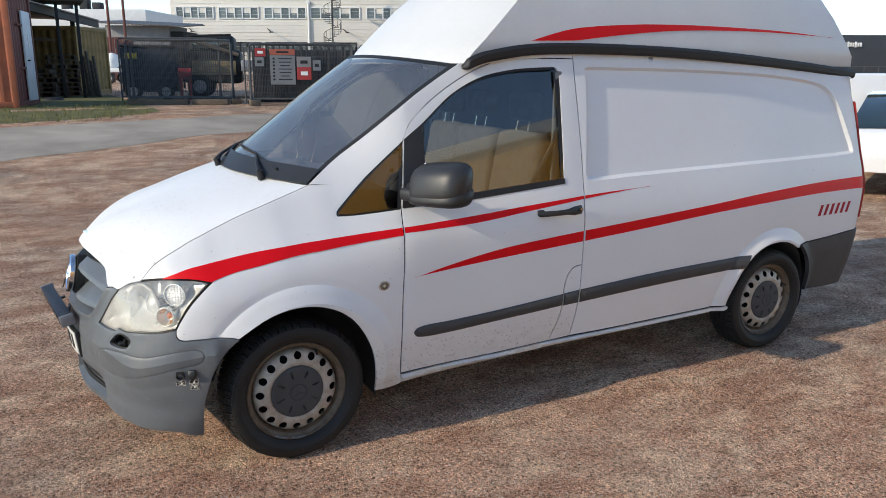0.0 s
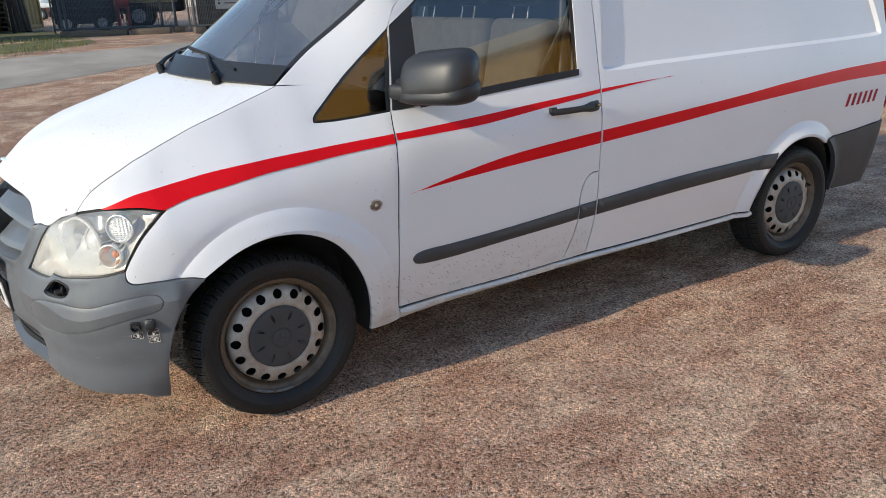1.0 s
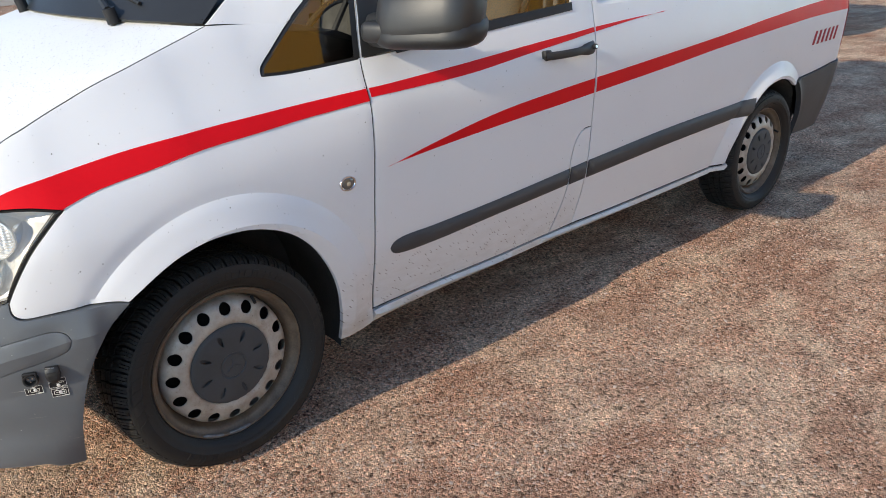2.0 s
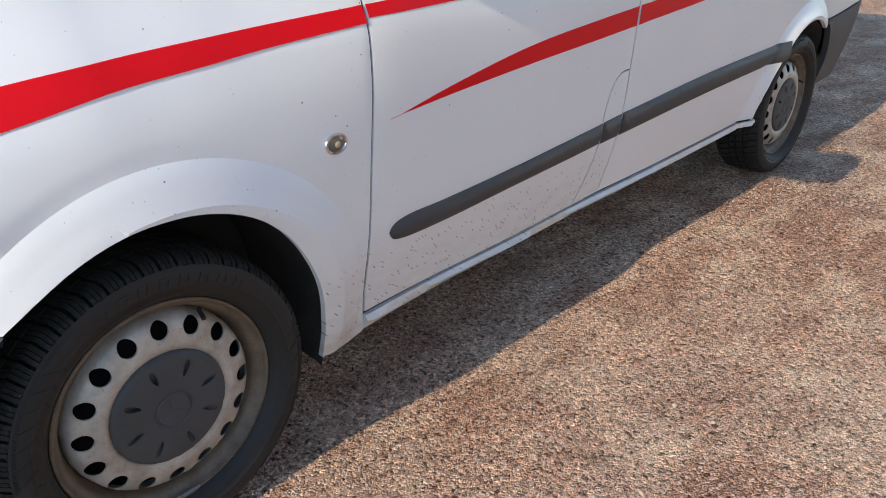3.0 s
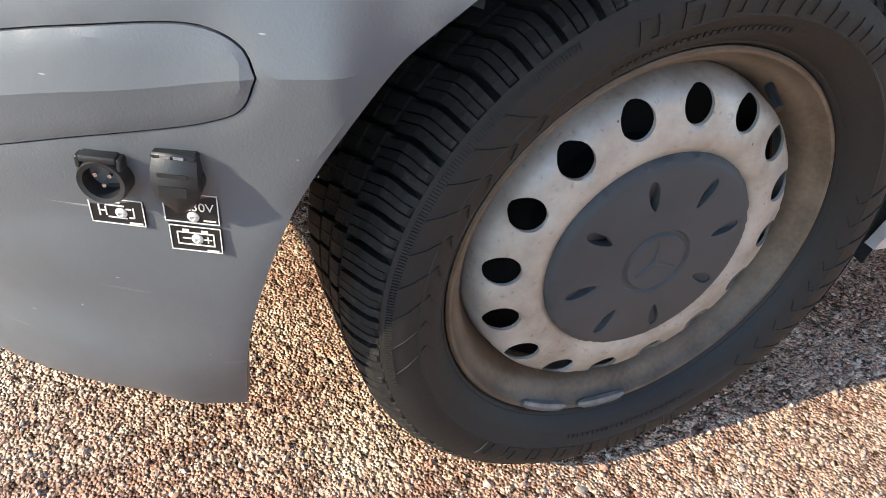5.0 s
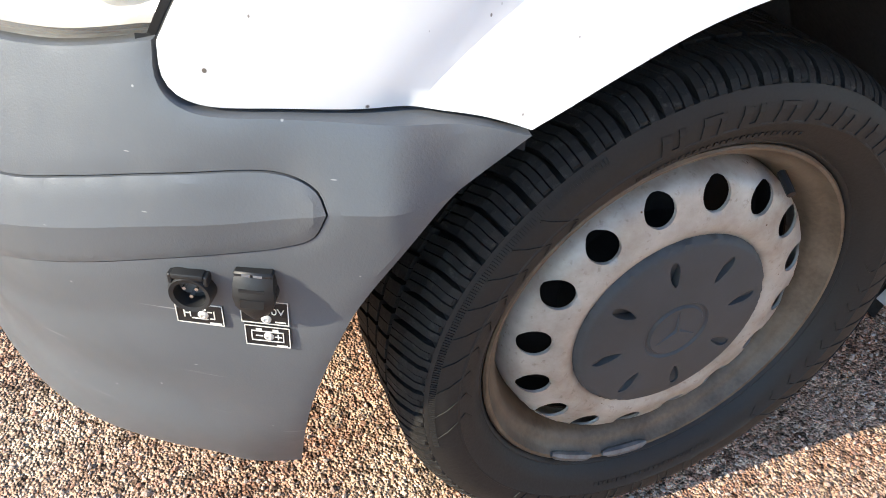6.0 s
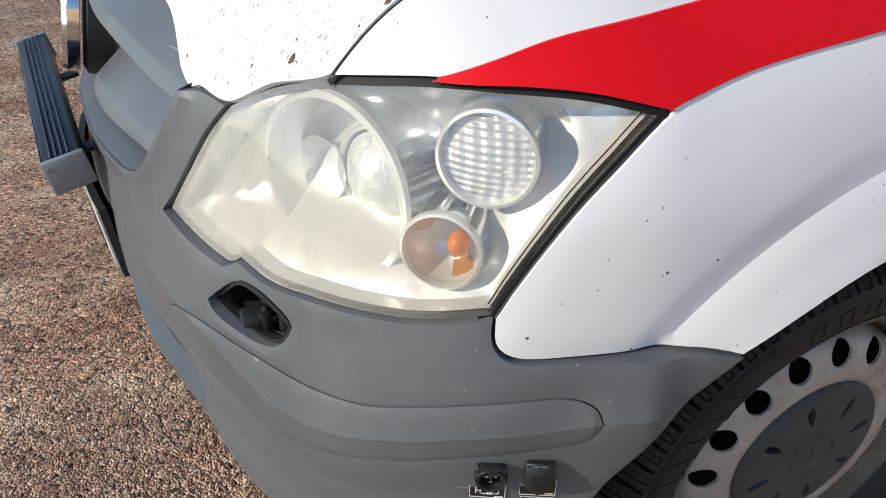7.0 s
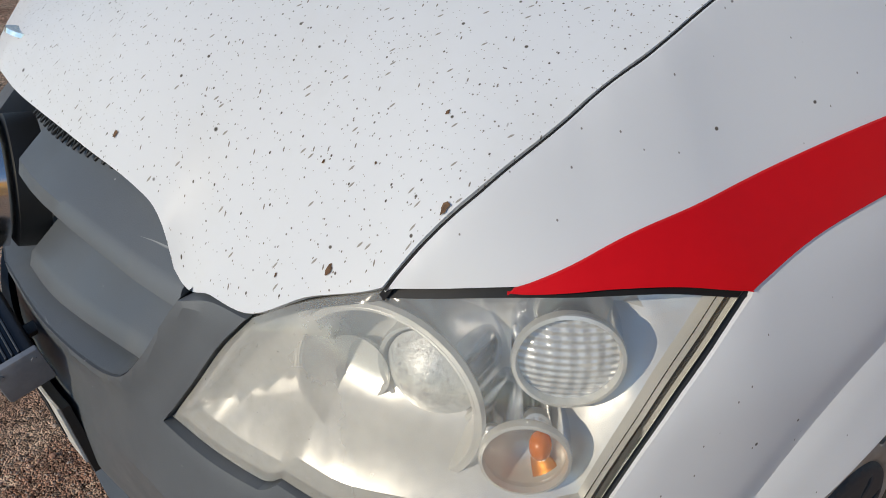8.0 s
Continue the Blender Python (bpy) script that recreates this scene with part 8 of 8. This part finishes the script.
def car_body(name, length, width, height, profile, glass, material, label, category, place, turn):
    """A car lofted from its side outline: lower body, cabin with glass, wheels and sills."""
    c = thing(name, label, category, place, turn)
    rows = []
    bm = bmesh.new()
    for x, z0, z1, w in profile:
        rows.append([bm.verts.new((x, s * w * q, z)) for s, q, z in ((-1, 0.86, z0), (-1, 0.98, z0 + 0.12), (-1, 1.0, (z0 + z1) * 0.52), (-1, 0.95, z1 - 0.06), (-1, 0.82, z1), (0, 0, z1 + 0.03), (1, 0.82, z1), (1, 0.95, z1 - 0.06), (1, 1.0, (z0 + z1) * 0.52), (1, 0.98, z0 + 0.12), (1, 0.86, z0))])
    for a, b in zip(rows, rows[1:]):
        for j in range(10):
            bm.faces.new((a[j], a[j + 1], b[j + 1], b[j]))
    bm.faces.new(rows[0][::-1])
    bm.faces.new(rows[-1])
    part("body", bm, material, c, angle=50)
    bm = bmesh.new()
    rows = []
    for x, z, w in glass:
        rows.append([bm.verts.new((x, s * w, zz)) for s, zz in ((-1, glass[0][1] - 0.03), (-0.86, z), (0, z + 0.03), (0.86, z), (1, glass[0][1] - 0.03))])
    for a, b in zip(rows, rows[1:]):
        for j in range(4):
            bm.faces.new((a[j], a[j + 1], b[j + 1], b[j]))
    part("window", bm, CAR_GLASS, c)
    bm = bmesh.new()
    rows = []
    for x, z, w in glass[1:-1]:
        rows.append([bm.verts.new((x, s * w * 0.87, z + 0.012 + 0.02 * (1 - abs(s)))) for s in (-1, -0.5, 0, 0.5, 1)])
    for a, b in zip(rows, rows[1:]):
        for j in range(4):
            bm.faces.new((a[j], a[j + 1], b[j + 1], b[j]))
    part("roof", bm, material, c)
    for x in (length * 0.19, length * 0.80):
        for s in (-1, 1):
            w = wheel_at(c, x, s * (width / 2 - 0.10), 0.32, 0.21)
            if s > 0:
                w.rotation_euler = (0, 0, math.pi)
    for s in (-1, 1):
        bm = bmesh.new()
        box(bm, (length * 0.33, s * (width / 2 + 0.08), 0.98), (0.13, 0.22, 0.15), 0.05, None, 3)
        part("mirror", bm, material, c)
    return c


car_body("car", 4.4, 1.8, 1.48, [(0.0, 0.42, 0.62, 0.72), (0.25, 0.26, 0.74, 0.84), (0.9, 0.22, 0.86, 0.9), (1.5, 0.22, 0.95, 0.9), (2.6, 0.22, 0.98, 0.9), (3.6, 0.22, 1.0, 0.9), (4.2, 0.26, 0.98, 0.84), (4.4, 0.42, 0.8, 0.74)],
         [(1.15, 0.95, 0.82), (1.9, 1.43, 0.68), (2.6, 1.48, 0.68), (3.3, 1.44, 0.68), (4.1, 1.0, 0.78)], CAR_WHITE, "parked white hatchback car", "car", (13.4, 4.1, 0.0), 206)
bt = thing("box_truck", "parked white box van behind the car", "van", (15.2, 9.2, 0.0), -28)
bm = bmesh.new()
box(bm, (3.0, 1.0, 1.10), (6.0, 2.0, 1.25), 0.08, None, 3)
part("body", bm, CAR_WHITE, bt)
bm = bmesh.new()
box(bm, (1.35, -0.012, 1.60), (0.30, 0.03, 0.05), 0.008)
part("marker_lamp", bm, RED_LENS, bt)
for x in (1.0, 4.8):
    for y in (0.12, 1.88):
        wheel_at(bt, x, y, 0.34, 0.22)

# hall with orange cladding and a white parapet behind the camera, which the van's windows mirror
back = thing("orange_hall", "flat-roofed hall with sunlit orange cladding and white parapet", "building", (-0.5, -14.5, 0.0), 30.0)
bm = bmesh.new()
box(bm, (5.5, -4, 2.72), (13, 8, 5.44), 0.02)
part("wall", bm, surface("orange_cladding", (0.72, 0.34, 0.04), 0.6, vary=0.06, coarse=0.6, fine=12), back)
bm = bmesh.new()
box(bm, (5.5, -4, 5.58), (13.3, 8.3, 0.28), 0.03)
part("parapet", bm, FRAME_WHITE, back)
GATE = surface("gate_brown", (0.33, 0.17, 0.05), 0.6, vary=0.1)
for x in (1.5, 9.5):
    bm = bmesh.new()
    box(bm, (x, 0.0, 1.7), (3.0, 0.12, 3.0), 0.03)
    part("gate", bm, GATE, back)
